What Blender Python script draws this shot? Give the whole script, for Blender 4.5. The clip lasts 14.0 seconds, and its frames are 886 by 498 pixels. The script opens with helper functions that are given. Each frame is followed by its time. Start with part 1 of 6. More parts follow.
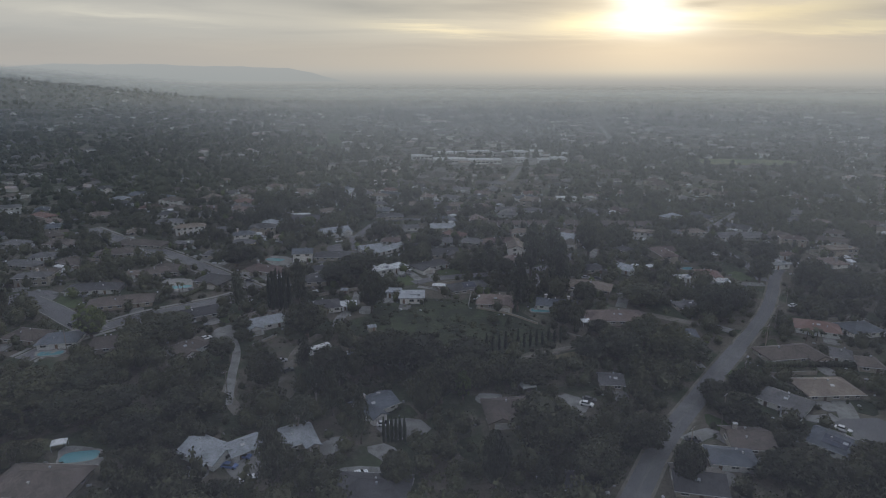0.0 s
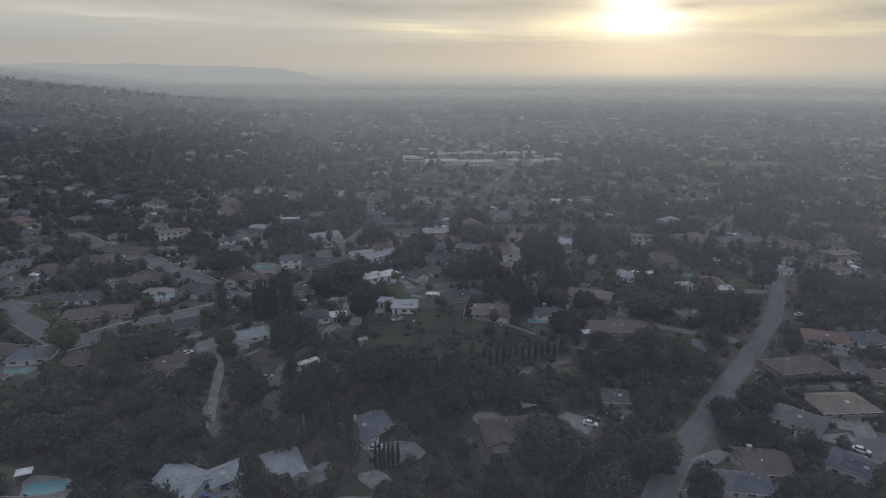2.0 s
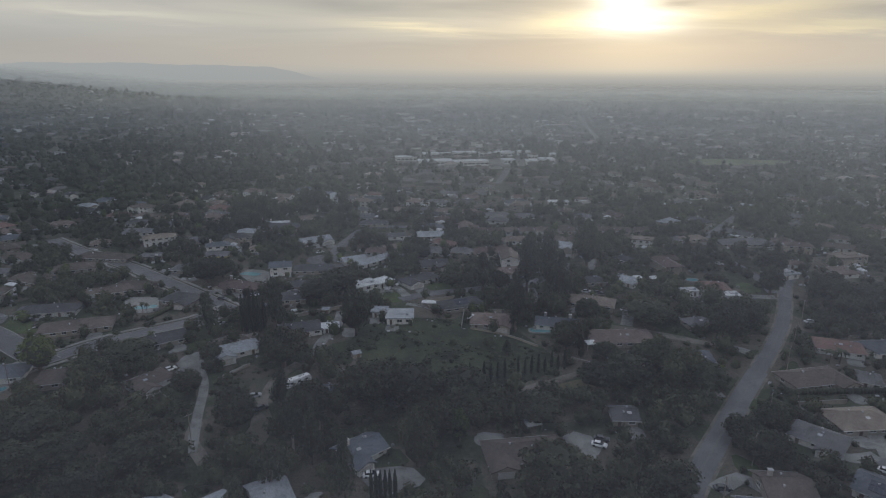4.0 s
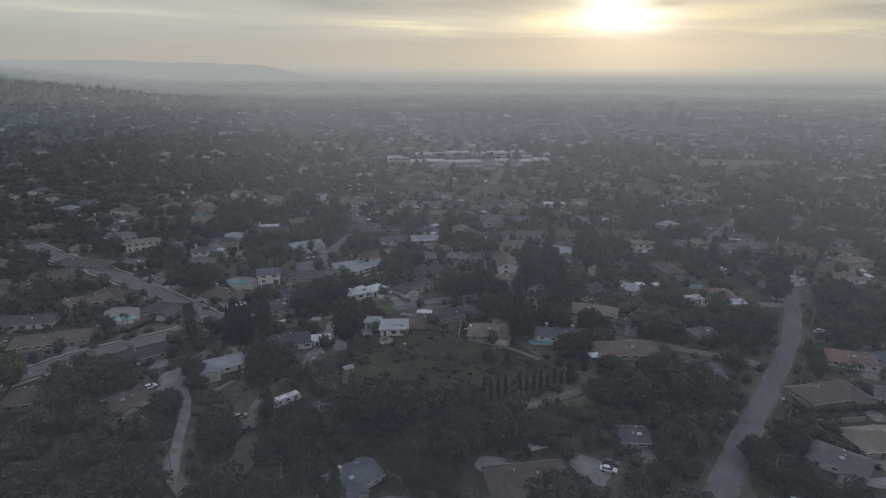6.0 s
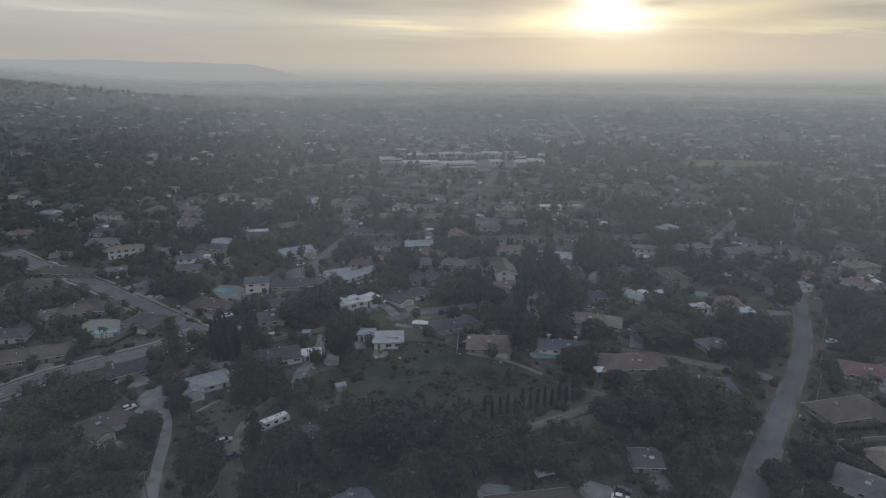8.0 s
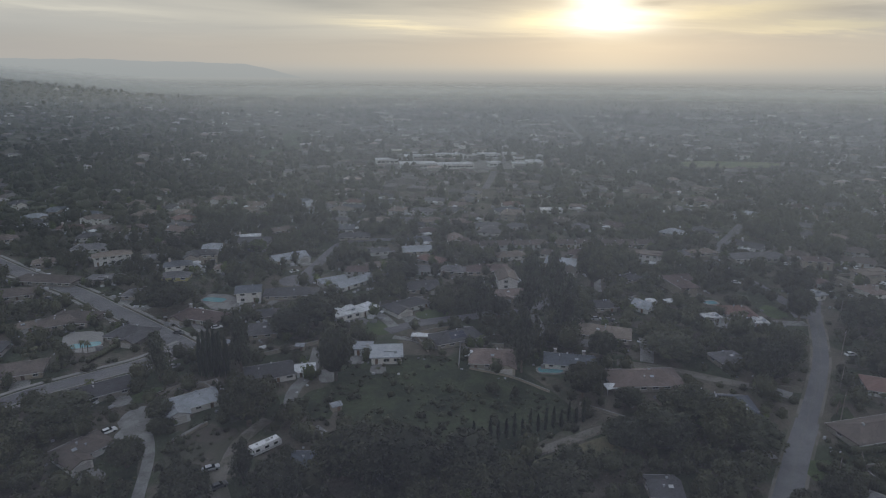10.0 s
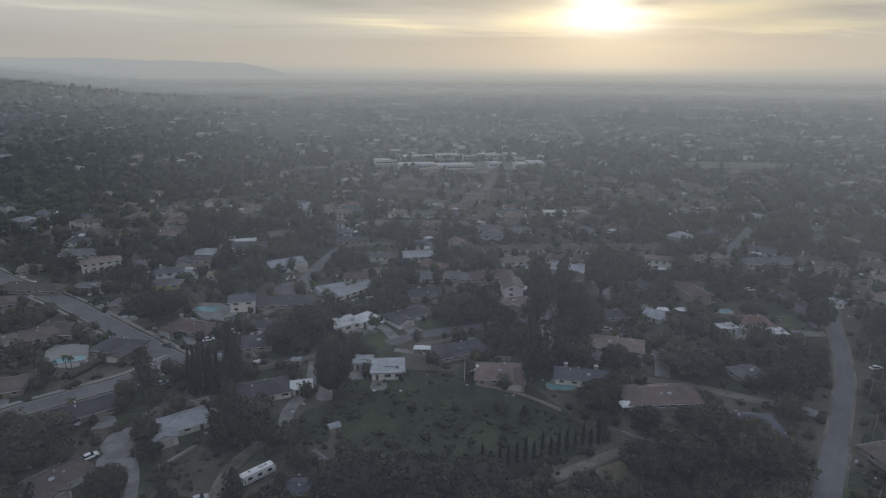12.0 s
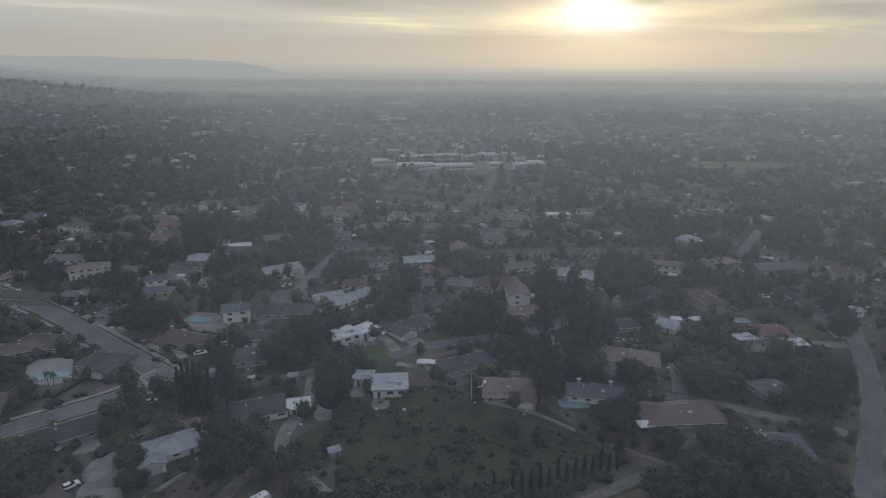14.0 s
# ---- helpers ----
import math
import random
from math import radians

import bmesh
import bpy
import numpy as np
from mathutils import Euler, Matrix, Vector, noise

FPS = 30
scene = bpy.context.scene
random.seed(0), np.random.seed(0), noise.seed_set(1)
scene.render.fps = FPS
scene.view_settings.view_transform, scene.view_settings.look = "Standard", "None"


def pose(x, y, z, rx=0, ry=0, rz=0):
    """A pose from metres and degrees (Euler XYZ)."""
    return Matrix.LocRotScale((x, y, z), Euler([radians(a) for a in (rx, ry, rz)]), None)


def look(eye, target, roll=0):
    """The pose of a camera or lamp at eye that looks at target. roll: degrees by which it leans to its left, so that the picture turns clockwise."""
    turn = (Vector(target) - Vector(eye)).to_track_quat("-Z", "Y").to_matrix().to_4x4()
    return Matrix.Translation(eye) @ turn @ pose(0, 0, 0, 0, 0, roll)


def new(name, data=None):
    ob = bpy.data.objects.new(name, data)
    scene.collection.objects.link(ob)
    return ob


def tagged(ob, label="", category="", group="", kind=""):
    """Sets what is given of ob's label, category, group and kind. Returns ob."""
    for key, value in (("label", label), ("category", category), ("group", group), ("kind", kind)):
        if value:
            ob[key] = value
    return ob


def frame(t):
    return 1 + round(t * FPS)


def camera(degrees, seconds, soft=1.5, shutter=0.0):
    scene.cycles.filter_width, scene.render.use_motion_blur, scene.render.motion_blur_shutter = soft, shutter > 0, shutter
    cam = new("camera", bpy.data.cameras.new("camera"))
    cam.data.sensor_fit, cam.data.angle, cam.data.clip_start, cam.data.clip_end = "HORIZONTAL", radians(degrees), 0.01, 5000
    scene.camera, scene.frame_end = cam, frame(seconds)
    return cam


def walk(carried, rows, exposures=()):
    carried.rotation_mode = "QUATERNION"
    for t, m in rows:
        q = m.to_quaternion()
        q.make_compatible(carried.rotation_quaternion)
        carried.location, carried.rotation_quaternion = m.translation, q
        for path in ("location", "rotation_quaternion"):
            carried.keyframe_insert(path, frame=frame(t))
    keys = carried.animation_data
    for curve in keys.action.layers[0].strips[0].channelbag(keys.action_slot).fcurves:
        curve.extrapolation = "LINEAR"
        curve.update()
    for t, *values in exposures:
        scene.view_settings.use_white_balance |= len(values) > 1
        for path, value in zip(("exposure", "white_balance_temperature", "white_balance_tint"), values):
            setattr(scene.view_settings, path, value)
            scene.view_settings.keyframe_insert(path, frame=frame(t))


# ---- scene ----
cam = camera(72.8, 14.0, soft=1.05)
PATH = [
    (0, (0.779, 2.791, 97.227), (2.8, 21.96, 91.9), 0.2),
    (0.5, (0.783, 5.719, 97.25), (2.88, 24.88, 91.93), 0.3),
    (1, (0.825, 8.725, 97.278), (3.0, 27.89, 91.96), 0.3),
    (1.5, (0.846, 11.742, 97.328), (3.09, 30.89, 92.01), 0.3),
    (2, (0.842, 14.773, 97.399), (3.15, 33.91, 92.08), 0.3),
    (2.5, (0.839, 17.858, 97.467), (3.21, 36.99, 92.14), 0.3),
    (3, (0.774, 20.961, 97.538), (3.2, 40.08, 92.2), 0.2),
    (5.5, (0.276, 36.353, 98.155), (3.05, 55.41, 92.75), 0.3),
    (6, (0.218, 39.489, 98.211), (3.06, 58.54, 92.8), 0.3),
    (6.5, (0.17, 42.55, 98.269), (3.08, 61.58, 92.86), 0.3),
    (7, (0.155, 45.617, 98.309), (3.13, 64.64, 92.89), 0.3),
    (7.5, (0.204, 48.72, 98.335), (3.24, 67.73, 92.91), 0.3),
    (8, (0.231, 51.811, 98.346), (3.33, 70.81, 92.93), 0.3),
    (10.5, (0.127, 67.583, 98.468), (3.4, 86.55, 93.04), 0.4),
    (11, (0.1, 70.712, 98.458), (3.39, 89.67, 93.02), 0.4),
    (11.5, (0.052, 73.846, 98.462), (3.36, 92.81, 93.01), 0.4),
    (12, (-0.016, 77.018, 98.466), (3.31, 95.97, 93.02), 0.4),
    (12.5, (-0.128, 80.152, 98.484), (3.22, 99.09, 93.02), 0.4),
    (13, (-0.299, 83.28, 98.508), (3.07, 102.22, 93.05), 0.4),
    (13.5, (-0.545, 86.445, 98.531), (2.85, 105.38, 93.06), 0.4),
    (14, (-0.765, 89.63, 98.55), (2.67, 108.56, 93.06), 0.4),
]
walk(cam, [(t, look(eye, target, roll)) for t, eye, target, roll in PATH])

# ---- world, sun and haze ----
SUN_AZ, SUN_EL = radians(24.7), radians(5.0)
SUN_WAY = Vector((math.sin(SUN_AZ) * math.cos(SUN_EL), math.cos(SUN_AZ) * math.cos(SUN_EL), math.sin(SUN_EL)))


class Nodes:
    """Short hand for building a node tree."""

    def __init__(self, tree):
        self.tree = tree
        tree.nodes.clear()

    def add(self, kind, inputs=None, **settings):
        n = self.tree.nodes.new(kind)
        if kind == "ShaderNodeMath":
            n.operation = settings["operation"]
        elif kind == "ShaderNodeVectorMath":
            n.operation = settings["operation"]
        elif kind == "ShaderNodeMix":
            n.data_type = "RGBA"
            n.blend_type = settings.get("blend", "MIX")
        elif kind == "ShaderNodeMapRange":
            n.interpolation_type = settings.get("interpolation", "LINEAR")
        for key, value in (inputs or {}).items():
            self.put(n, key, value)
        return n

    def put(self, n, key, value):
        if isinstance(value, bpy.types.NodeSocket):
            self.tree.links.new(value, n.inputs[key])
        else:
            n.inputs[key].default_value = value

    def math(self, op, a, b=0.0, c=0.0):
        n = self.add("ShaderNodeMath", {0: a, 1: b}, operation=op)
        if op == "MULTIPLY_ADD":
            self.put(n, 2, c)
        return n.outputs[0]

    def mix(self, fac, a, b, blend="MIX"):
        return self.add("ShaderNodeMix", {0: fac, 6: a, 7: b}, blend=blend).outputs[2]

    def span(self, value, lo, hi, to_lo=0.0, to_hi=1.0, smooth=False):
        n = self.add("ShaderNodeMapRange", {0: value, 1: lo, 2: hi, 3: to_lo, 4: to_hi}, interpolation="SMOOTHSTEP" if smooth else "LINEAR")
        return n.outputs[0]

    def noise(self, vector, scale, detail=3.0, rough=0.55):
        n = self.add("ShaderNodeTexNoise", {"Scale": scale, "Detail": detail, "Roughness": rough})
        if vector is not None:
            self.put(n, "Vector", vector)
        return n.outputs[0]


world = bpy.data.worlds.new("world")
scene.world = world
world.use_nodes = True
N = Nodes(world.node_tree)
way = N.add("ShaderNodeTexCoord").outputs["Generated"]
split = N.add("ShaderNodeSeparateXYZ", {0: way})
up = split.outputs[2]
# clear sky behind the cloud
sky = N.add("ShaderNodeTexSky")
sky.sky_type, sky.sun_disc, sky.sun_elevation, sky.sun_rotation = "NISHITA", False, SUN_EL, SUN_AZ
sky.dust_density, sky.air_density = 4.0, 1.2
clear = N.mix(1.0, sky.outputs[0], (0.004, 0.004, 0.004, 1), "MULTIPLY")
# the cloud deck, as a plane overhead seen in perspective
height = N.math("ADD", N.math("MAXIMUM", up, 0.0), 0.07)
plane = N.add("ShaderNodeCombineXYZ", {0: N.math("DIVIDE", split.outputs[0], height), 1: N.math("DIVIDE", split.outputs[1], height)}).outputs[0]
turned = N.add("ShaderNodeMapping", {0: plane, 1: (2.3, 0.6, 0), 2: (0, 0, radians(-14)), 3: (0.5, 0.9, 1.0)}).outputs[0]
bend = N.add("ShaderNodeTexNoise", {"Vector": turned, "Scale": 0.55, "Detail": 2.0}).outputs[1]
warped = N.add("ShaderNodeVectorMath", {0: turned, 1: N.mix(1.0, bend, (1.6, 1.6, 1.6, 1), "MULTIPLY")}, operation="ADD").outputs[0]
streak = N.noise(warped, 0.42, 4.0, 0.5)
fine = N.noise(warped, 1.5, 4.0, 0.55)
hair = N.noise(warped, 4.0, 5.0, 0.65)
cloud = N.math("ADD", N.math("MULTIPLY", streak, 0.75), N.math("MULTIPLY", fine, 0.25))
lit = N.span(cloud, 0.38, 0.62, 0.0, 1.0, True)
# glow of the veiled sun
facing = N.add("ShaderNodeVectorMath", {0: way, 1: SUN_WAY}, operation="DOT_PRODUCT").outputs[1]
wide = N.math("POWER", N.math("MAXIMUM", facing, 0.0), 6.0)
near = N.math("POWER", N.math("MAXIMUM", facing, 0.0), 130.0)
def spot(az, el, wide_by, high_by):
    """Squared distance from a place in the sky, measured in its own half widths, ragged with the cloud."""
    d = Vector((math.sin(az), math.cos(az), 0))
    across = N.add("ShaderNodeVectorMath", {0: way, 1: Vector((d.y, -d.x, 0))}, operation="DOT_PRODUCT").outputs[1]
    rise = N.math("SUBTRACT", up, math.sin(el))
    e = N.math("ADD", N.math("POWER", N.math("ABSOLUTE", N.math("DIVIDE", across, wide_by)), 2.0), N.math("POWER", N.math("ABSOLUTE", N.math("DIVIDE", rise, high_by)), 2.0))
    e = N.math("MAXIMUM", N.math("ADD", e, N.math("MULTIPLY", N.math("SUBTRACT", cloud, 0.5), -5.0)), 0.0)
    return N.math("POWER", math.e, N.math("MULTIPLY", e, -1.0))


core = N.math("ADD", spot(SUN_AZ, SUN_EL - 0.001, 0.062, 0.0165), N.math("MULTIPLY", spot(SUN_AZ - 0.022, SUN_EL + 0.036, 0.042, 0.024), 0.8))
core = N.math("MULTIPLY", core, N.span(facing, 0.93, 0.985, 0.0, 1.0, True))
body = N.mix(wide, (0.405, 0.404, 0.395, 1), (0.57, 0.540, 0.462, 1))
# a peach-coloured band low over the haze
low = N.math("MULTIPLY", N.span(up, 0.012, 0.03, 0.0, 1.0, True), N.span(up, 0.045, 0.075, 1.0, 0.0, True))
body = N.mix(N.math("MULTIPLY", low, 0.8), body, N.mix(1.0, body, (1.07, 1.02, 0.97, 1), "MULTIPLY"))
strength = N.span(up, 0.03, 0.085, 0.0, 1.0, True)
dark = N.mix(N.math("MULTIPLY", strength, 0.8), body, N.mix(1.0, body, (0.84, 0.87, 0.90, 1), "MULTIPLY"))
bright = N.mix(N.math("MULTIPLY", strength, 1.0), body, N.mix(1.0, body, (1.22, 1.21, 1.16, 1), "MULTIPLY"))
deck = N.mix(lit, dark, bright)


def wisp(az, el, wide_by, high_by, tilt):
    """A long soft streak of cloud; angles in degrees."""
    d = Vector((math.sin(radians(az)), math.cos(radians(az)), 0))
    across = N.add("ShaderNodeVectorMath", {0: way, 1: Vector((d.y, -d.x, 0))}, operation="DOT_PRODUCT").outputs[1]
    ahead = N.math("GREATER_THAN", N.add("ShaderNodeVectorMath", {0: way, 1: d}, operation="DOT_PRODUCT").outputs[1], 0.0)
    rise = N.math("SUBTRACT", N.math("SUBTRACT", up, math.sin(radians(el))), N.math("MULTIPLY", across, tilt))
    rise = N.math("ADD", rise, N.math("MULTIPLY", N.math("SUBTRACT", fine, 0.5), 0.03))
    rise = N.math("ADD", rise, N.math("MULTIPLY", N.math("SUBTRACT", hair, 0.5), 0.02))
    e = N.math("ADD", N.math("POWER", N.math("ABSOLUTE", N.math("DIVIDE", across, radians(wide_by))), 2.0), N.math("POWER", N.math("ABSOLUTE", N.math("DIVIDE", rise, radians(high_by))), 2.0))
    return N.math("MULTIPLY", N.math("POWER", math.e, N.math("MULTIPLY", e, -1.0)), ahead)


# bright streaks beside the sun and grey banks above them
for az, el, wide_by, high_by, tilt, tone in (
    (5.5, 4.6, 5.5, 0.45, -0.05, (1.42, 1.34, 1.14)), (18.5, 5.0, 3.5, 0.8, 0.05, (1.42, 1.36, 1.12)), (33.5, 5.5, 6.5, 0.7, 0.03, (1.42, 1.34, 1.10)),
    (39.5, 4.2, 7.0, 0.5, 0.0, (1.34, 1.28, 1.08)), (-20.0, 5.2, 7.0, 0.4, -0.04, (1.24, 1.22, 1.16)), (1.0, 6.2, 7.5, 0.9, -0.03, (0.80, 0.82, 0.85)),
    (12.5, 6.6, 6.0, 0.8, -0.02, (0.74, 0.77, 0.82)), (42.0, 5.5, 4.5, 0.5, 0.0, (0.84, 0.85, 0.88)), (-10.0, 4.2, 11.0, 1.0, -0.04, (0.90, 0.91, 0.93)),
    (27.5, 6.4, 1.6, 0.35, 0.1, (0.62, 0.66, 0.72)), (-27.0, 3.4, 8.0, 1.0, 0.0, (0.90, 0.92, 0.94))):
    deck = N.mix(wisp(az, el, wide_by, high_by, tilt), deck, N.mix(1.0, deck, tone + (1.0,), "MULTIPLY"))
deck = N.mix(1.0, deck, N.mix(near, (0, 0, 0, 1), (0.12, 0.12, 0.08, 1)), "ADD")
deck = N.mix(1.0, deck, N.mix(core, (0, 0, 0, 1), (1.1, 1.08, 0.95, 1)), "ADD")
deck = N.mix(1.0, deck, clear, "ADD")
# an overcast sky grows brighter and bluer towards the zenith
deck = N.mix(N.span(up, 0.12, 0.75, 0.0, 1.0, True), deck, (0.58, 0.64, 0.76, 1))
# thick haze below the horizon
MIST_LEFT, MIST_SUN = (0.33, 0.352, 0.355, 1), (0.425, 0.415, 0.39, 1)
deck = N.mix(N.span(up, -0.001, 0.021, 1.0, 0.0, True), deck, N.mix(wide, MIST_LEFT, MIST_SUN))
back = N.add("ShaderNodeBackground", {0: deck, 1: 1.0})
out = N.add("ShaderNodeOutputWorld", {0: back.outputs[0]})

sun = new("sun", bpy.data.lights.new("sun", "SUN"))
sun.data.energy, sun.data.angle, sun.data.color = 1.9, radians(12), (1.0, 0.93, 0.82)
sun.matrix_world = look((0, 0, 300), Vector((0, 0, 300)) - SUN_WAY)


def terrain(x, y):
    """Height of the ground; works on numbers and on arrays."""
    s = np.clip((y - 160) / 150.0, 0, 1)
    z = -4.6 + 4.0 * s * s * (3 - 2 * s)
    z = z + 130.0 * np.exp(-(((x + 1670) / 920.0) ** 2 + ((y - 2240) / 860.0) ** 2))
    return z


HAZE_LENGTH = 3900.0


def haze_air(mat, k, cover, colour):
    """A sheet's stand-in for hazy air: lets most light by and scatters the rest both ways."""
    grain = k.add("ShaderNodeMixShader", {0: 0.5, 1: k.add("ShaderNodeBsdfDiffuse", {0: colour}).outputs[0], 2: k.add("ShaderNodeBsdfTranslucent", {0: colour}).outputs[0]})
    both = k.add("ShaderNodeMixShader", {0: cover, 1: k.add("ShaderNodeBsdfTransparent").outputs[0], 2: grain.outputs[0]})
    k.add("ShaderNodeOutputMaterial", {0: both.outputs[0]})


def haze_veil(near, far, thick, thin_left, shaded, air):
    """A curved see-through sheet across the valley, added to imitate the mist between two distances; denser with height
    as more air lies behind it.
    """
    mat = bpy.data.materials.new("haze")
    mat.use_nodes = True
    k = Nodes(mat.node_tree)
    eye = 99.0
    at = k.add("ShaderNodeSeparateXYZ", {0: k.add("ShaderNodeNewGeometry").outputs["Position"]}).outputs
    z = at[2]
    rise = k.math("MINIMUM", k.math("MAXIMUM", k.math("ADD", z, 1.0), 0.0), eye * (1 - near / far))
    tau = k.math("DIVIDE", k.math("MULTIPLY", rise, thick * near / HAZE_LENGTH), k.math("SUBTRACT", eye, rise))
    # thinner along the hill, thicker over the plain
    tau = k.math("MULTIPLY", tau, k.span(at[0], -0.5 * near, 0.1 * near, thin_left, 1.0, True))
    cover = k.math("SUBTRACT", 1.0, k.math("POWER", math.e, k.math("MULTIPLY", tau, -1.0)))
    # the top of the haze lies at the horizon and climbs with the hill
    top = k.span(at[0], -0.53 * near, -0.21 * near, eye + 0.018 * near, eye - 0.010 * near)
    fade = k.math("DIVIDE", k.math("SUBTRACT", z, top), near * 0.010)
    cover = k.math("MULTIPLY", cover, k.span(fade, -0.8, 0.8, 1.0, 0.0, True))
    # shade and sunlight put into the colour: cooler and duller by the hill, paler below the sun
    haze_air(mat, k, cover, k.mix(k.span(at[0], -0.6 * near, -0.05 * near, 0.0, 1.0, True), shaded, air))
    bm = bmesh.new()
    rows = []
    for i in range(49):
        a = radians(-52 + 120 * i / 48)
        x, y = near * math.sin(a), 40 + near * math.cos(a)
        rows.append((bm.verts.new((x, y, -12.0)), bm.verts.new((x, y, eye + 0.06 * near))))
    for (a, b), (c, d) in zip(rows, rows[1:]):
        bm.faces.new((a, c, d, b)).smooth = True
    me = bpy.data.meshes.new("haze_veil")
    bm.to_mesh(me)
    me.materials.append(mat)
    tagged(new("haze_veil", me), "thin see-through sheet painted as grey evening haze over the valley", "haze", kind="structure")


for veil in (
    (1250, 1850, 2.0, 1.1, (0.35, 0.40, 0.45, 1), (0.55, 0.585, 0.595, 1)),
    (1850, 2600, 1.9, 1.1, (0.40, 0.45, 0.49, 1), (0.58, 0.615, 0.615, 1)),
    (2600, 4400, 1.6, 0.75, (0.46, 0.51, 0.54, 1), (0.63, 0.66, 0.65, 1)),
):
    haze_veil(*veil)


def glowing_distance(name, ring, foot, crest, colours, label):
    """A backdrop ring of far land that glows by itself, haze painted in: its tone runs from its foot to its crest."""
    mat = bpy.data.materials.new("glowing_painted_haze")
    mat.use_nodes = True
    k = Nodes(mat.node_tree)
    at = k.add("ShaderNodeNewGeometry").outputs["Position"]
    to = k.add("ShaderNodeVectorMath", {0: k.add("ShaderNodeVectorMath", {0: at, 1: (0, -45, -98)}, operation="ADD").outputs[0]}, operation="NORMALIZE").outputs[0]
    # brightness towards the sun is put into the glow colour
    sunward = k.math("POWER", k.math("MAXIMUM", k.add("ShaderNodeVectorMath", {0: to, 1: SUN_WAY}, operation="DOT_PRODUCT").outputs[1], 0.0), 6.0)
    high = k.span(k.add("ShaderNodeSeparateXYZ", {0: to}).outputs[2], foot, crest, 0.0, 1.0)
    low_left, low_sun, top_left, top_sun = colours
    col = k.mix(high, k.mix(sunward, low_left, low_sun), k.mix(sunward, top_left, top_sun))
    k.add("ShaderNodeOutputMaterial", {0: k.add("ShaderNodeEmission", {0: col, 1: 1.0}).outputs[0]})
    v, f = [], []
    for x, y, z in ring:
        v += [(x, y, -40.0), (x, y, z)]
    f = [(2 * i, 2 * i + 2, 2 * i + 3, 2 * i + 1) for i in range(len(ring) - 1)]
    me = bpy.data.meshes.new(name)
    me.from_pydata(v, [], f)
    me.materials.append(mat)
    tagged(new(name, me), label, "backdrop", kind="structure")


def on_ring(reach, a, rise):
    return (reach * math.sin(a), 45 + reach * math.cos(a), 98 + rise * reach)


# the far plain as a glowing ring, its haze painted in, up to the horizon
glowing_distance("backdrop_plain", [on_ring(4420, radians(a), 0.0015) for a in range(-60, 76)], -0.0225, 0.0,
                 ((0.085, 0.104, 0.115, 1), (0.115, 0.130, 0.131, 1), MIST_LEFT, MIST_SUN), "glowing backdrop of the far plain with pale grey evening haze painted in")


def far_crest(deg):
    """Height of the far range over the horizon, as a slope, by bearing in degrees."""
    body = 0.0262 + 0.0012 * math.sin(deg * 0.25 + 0.4) + 0.0007 * math.sin(deg * 0.9) + 0.0004 * math.sin(deg * 3.1 + 1.0)
    body += 0.0022 * math.exp(-(((deg + 8.2) / 1.3) ** 2)) - 0.004 / (1 + math.exp((deg + 27.5) / 1.0))
    return body / (1 + math.exp((deg + 4.9) / 1.35)) - 0.003


# the far range glows too, with its haze put into the tone
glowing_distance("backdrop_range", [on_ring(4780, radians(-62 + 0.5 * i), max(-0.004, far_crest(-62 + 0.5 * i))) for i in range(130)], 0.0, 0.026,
                 ((0.33, 0.355, 0.36, 1), (0.38, 0.385, 0.37, 1), (0.355, 0.375, 0.378, 1), (0.42, 0.42, 0.40, 1)), "glowing backdrop of a long low mountain range with evening haze painted in")


def haze_layer(height, count):
    """One of the level see-through sheets added over roofs and trees to imitate evening mist: thin and bluish close by,
    thicker farther out over the plain, and thinner and duller along the foot of the hill."""
    mat = bpy.data.materials.new("mist")
    mat.use_nodes = True
    k = Nodes(mat.node_tree)
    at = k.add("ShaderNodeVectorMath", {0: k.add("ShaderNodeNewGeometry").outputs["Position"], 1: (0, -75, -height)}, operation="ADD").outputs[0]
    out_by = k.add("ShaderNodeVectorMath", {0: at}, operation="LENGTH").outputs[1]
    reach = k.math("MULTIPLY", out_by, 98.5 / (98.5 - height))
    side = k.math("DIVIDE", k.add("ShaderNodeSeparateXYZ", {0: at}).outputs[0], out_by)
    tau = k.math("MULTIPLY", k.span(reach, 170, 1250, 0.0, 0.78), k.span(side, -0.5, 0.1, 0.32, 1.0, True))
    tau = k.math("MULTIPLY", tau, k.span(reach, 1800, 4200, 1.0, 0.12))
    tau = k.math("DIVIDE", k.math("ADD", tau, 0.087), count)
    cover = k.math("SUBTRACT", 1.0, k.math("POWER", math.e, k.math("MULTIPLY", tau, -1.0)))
    # light put into the mist colour: duller on the hill side, paler sunward
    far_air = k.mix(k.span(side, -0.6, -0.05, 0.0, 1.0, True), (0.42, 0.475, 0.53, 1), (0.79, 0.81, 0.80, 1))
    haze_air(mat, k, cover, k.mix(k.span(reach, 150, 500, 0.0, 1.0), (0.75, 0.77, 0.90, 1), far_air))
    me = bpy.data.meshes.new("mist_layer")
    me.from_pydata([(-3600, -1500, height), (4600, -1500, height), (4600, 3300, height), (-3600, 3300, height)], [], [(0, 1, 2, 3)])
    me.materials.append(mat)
    tagged(new("mist_layer", me), "thin level see-through sheet painted as bluish evening mist over the valley", "haze", kind="structure")


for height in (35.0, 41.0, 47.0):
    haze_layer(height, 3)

# ---- materials ----
def rgb(c, k=1.0):
    return (c[0] * k, c[1] * k, c[2] * k, 1)


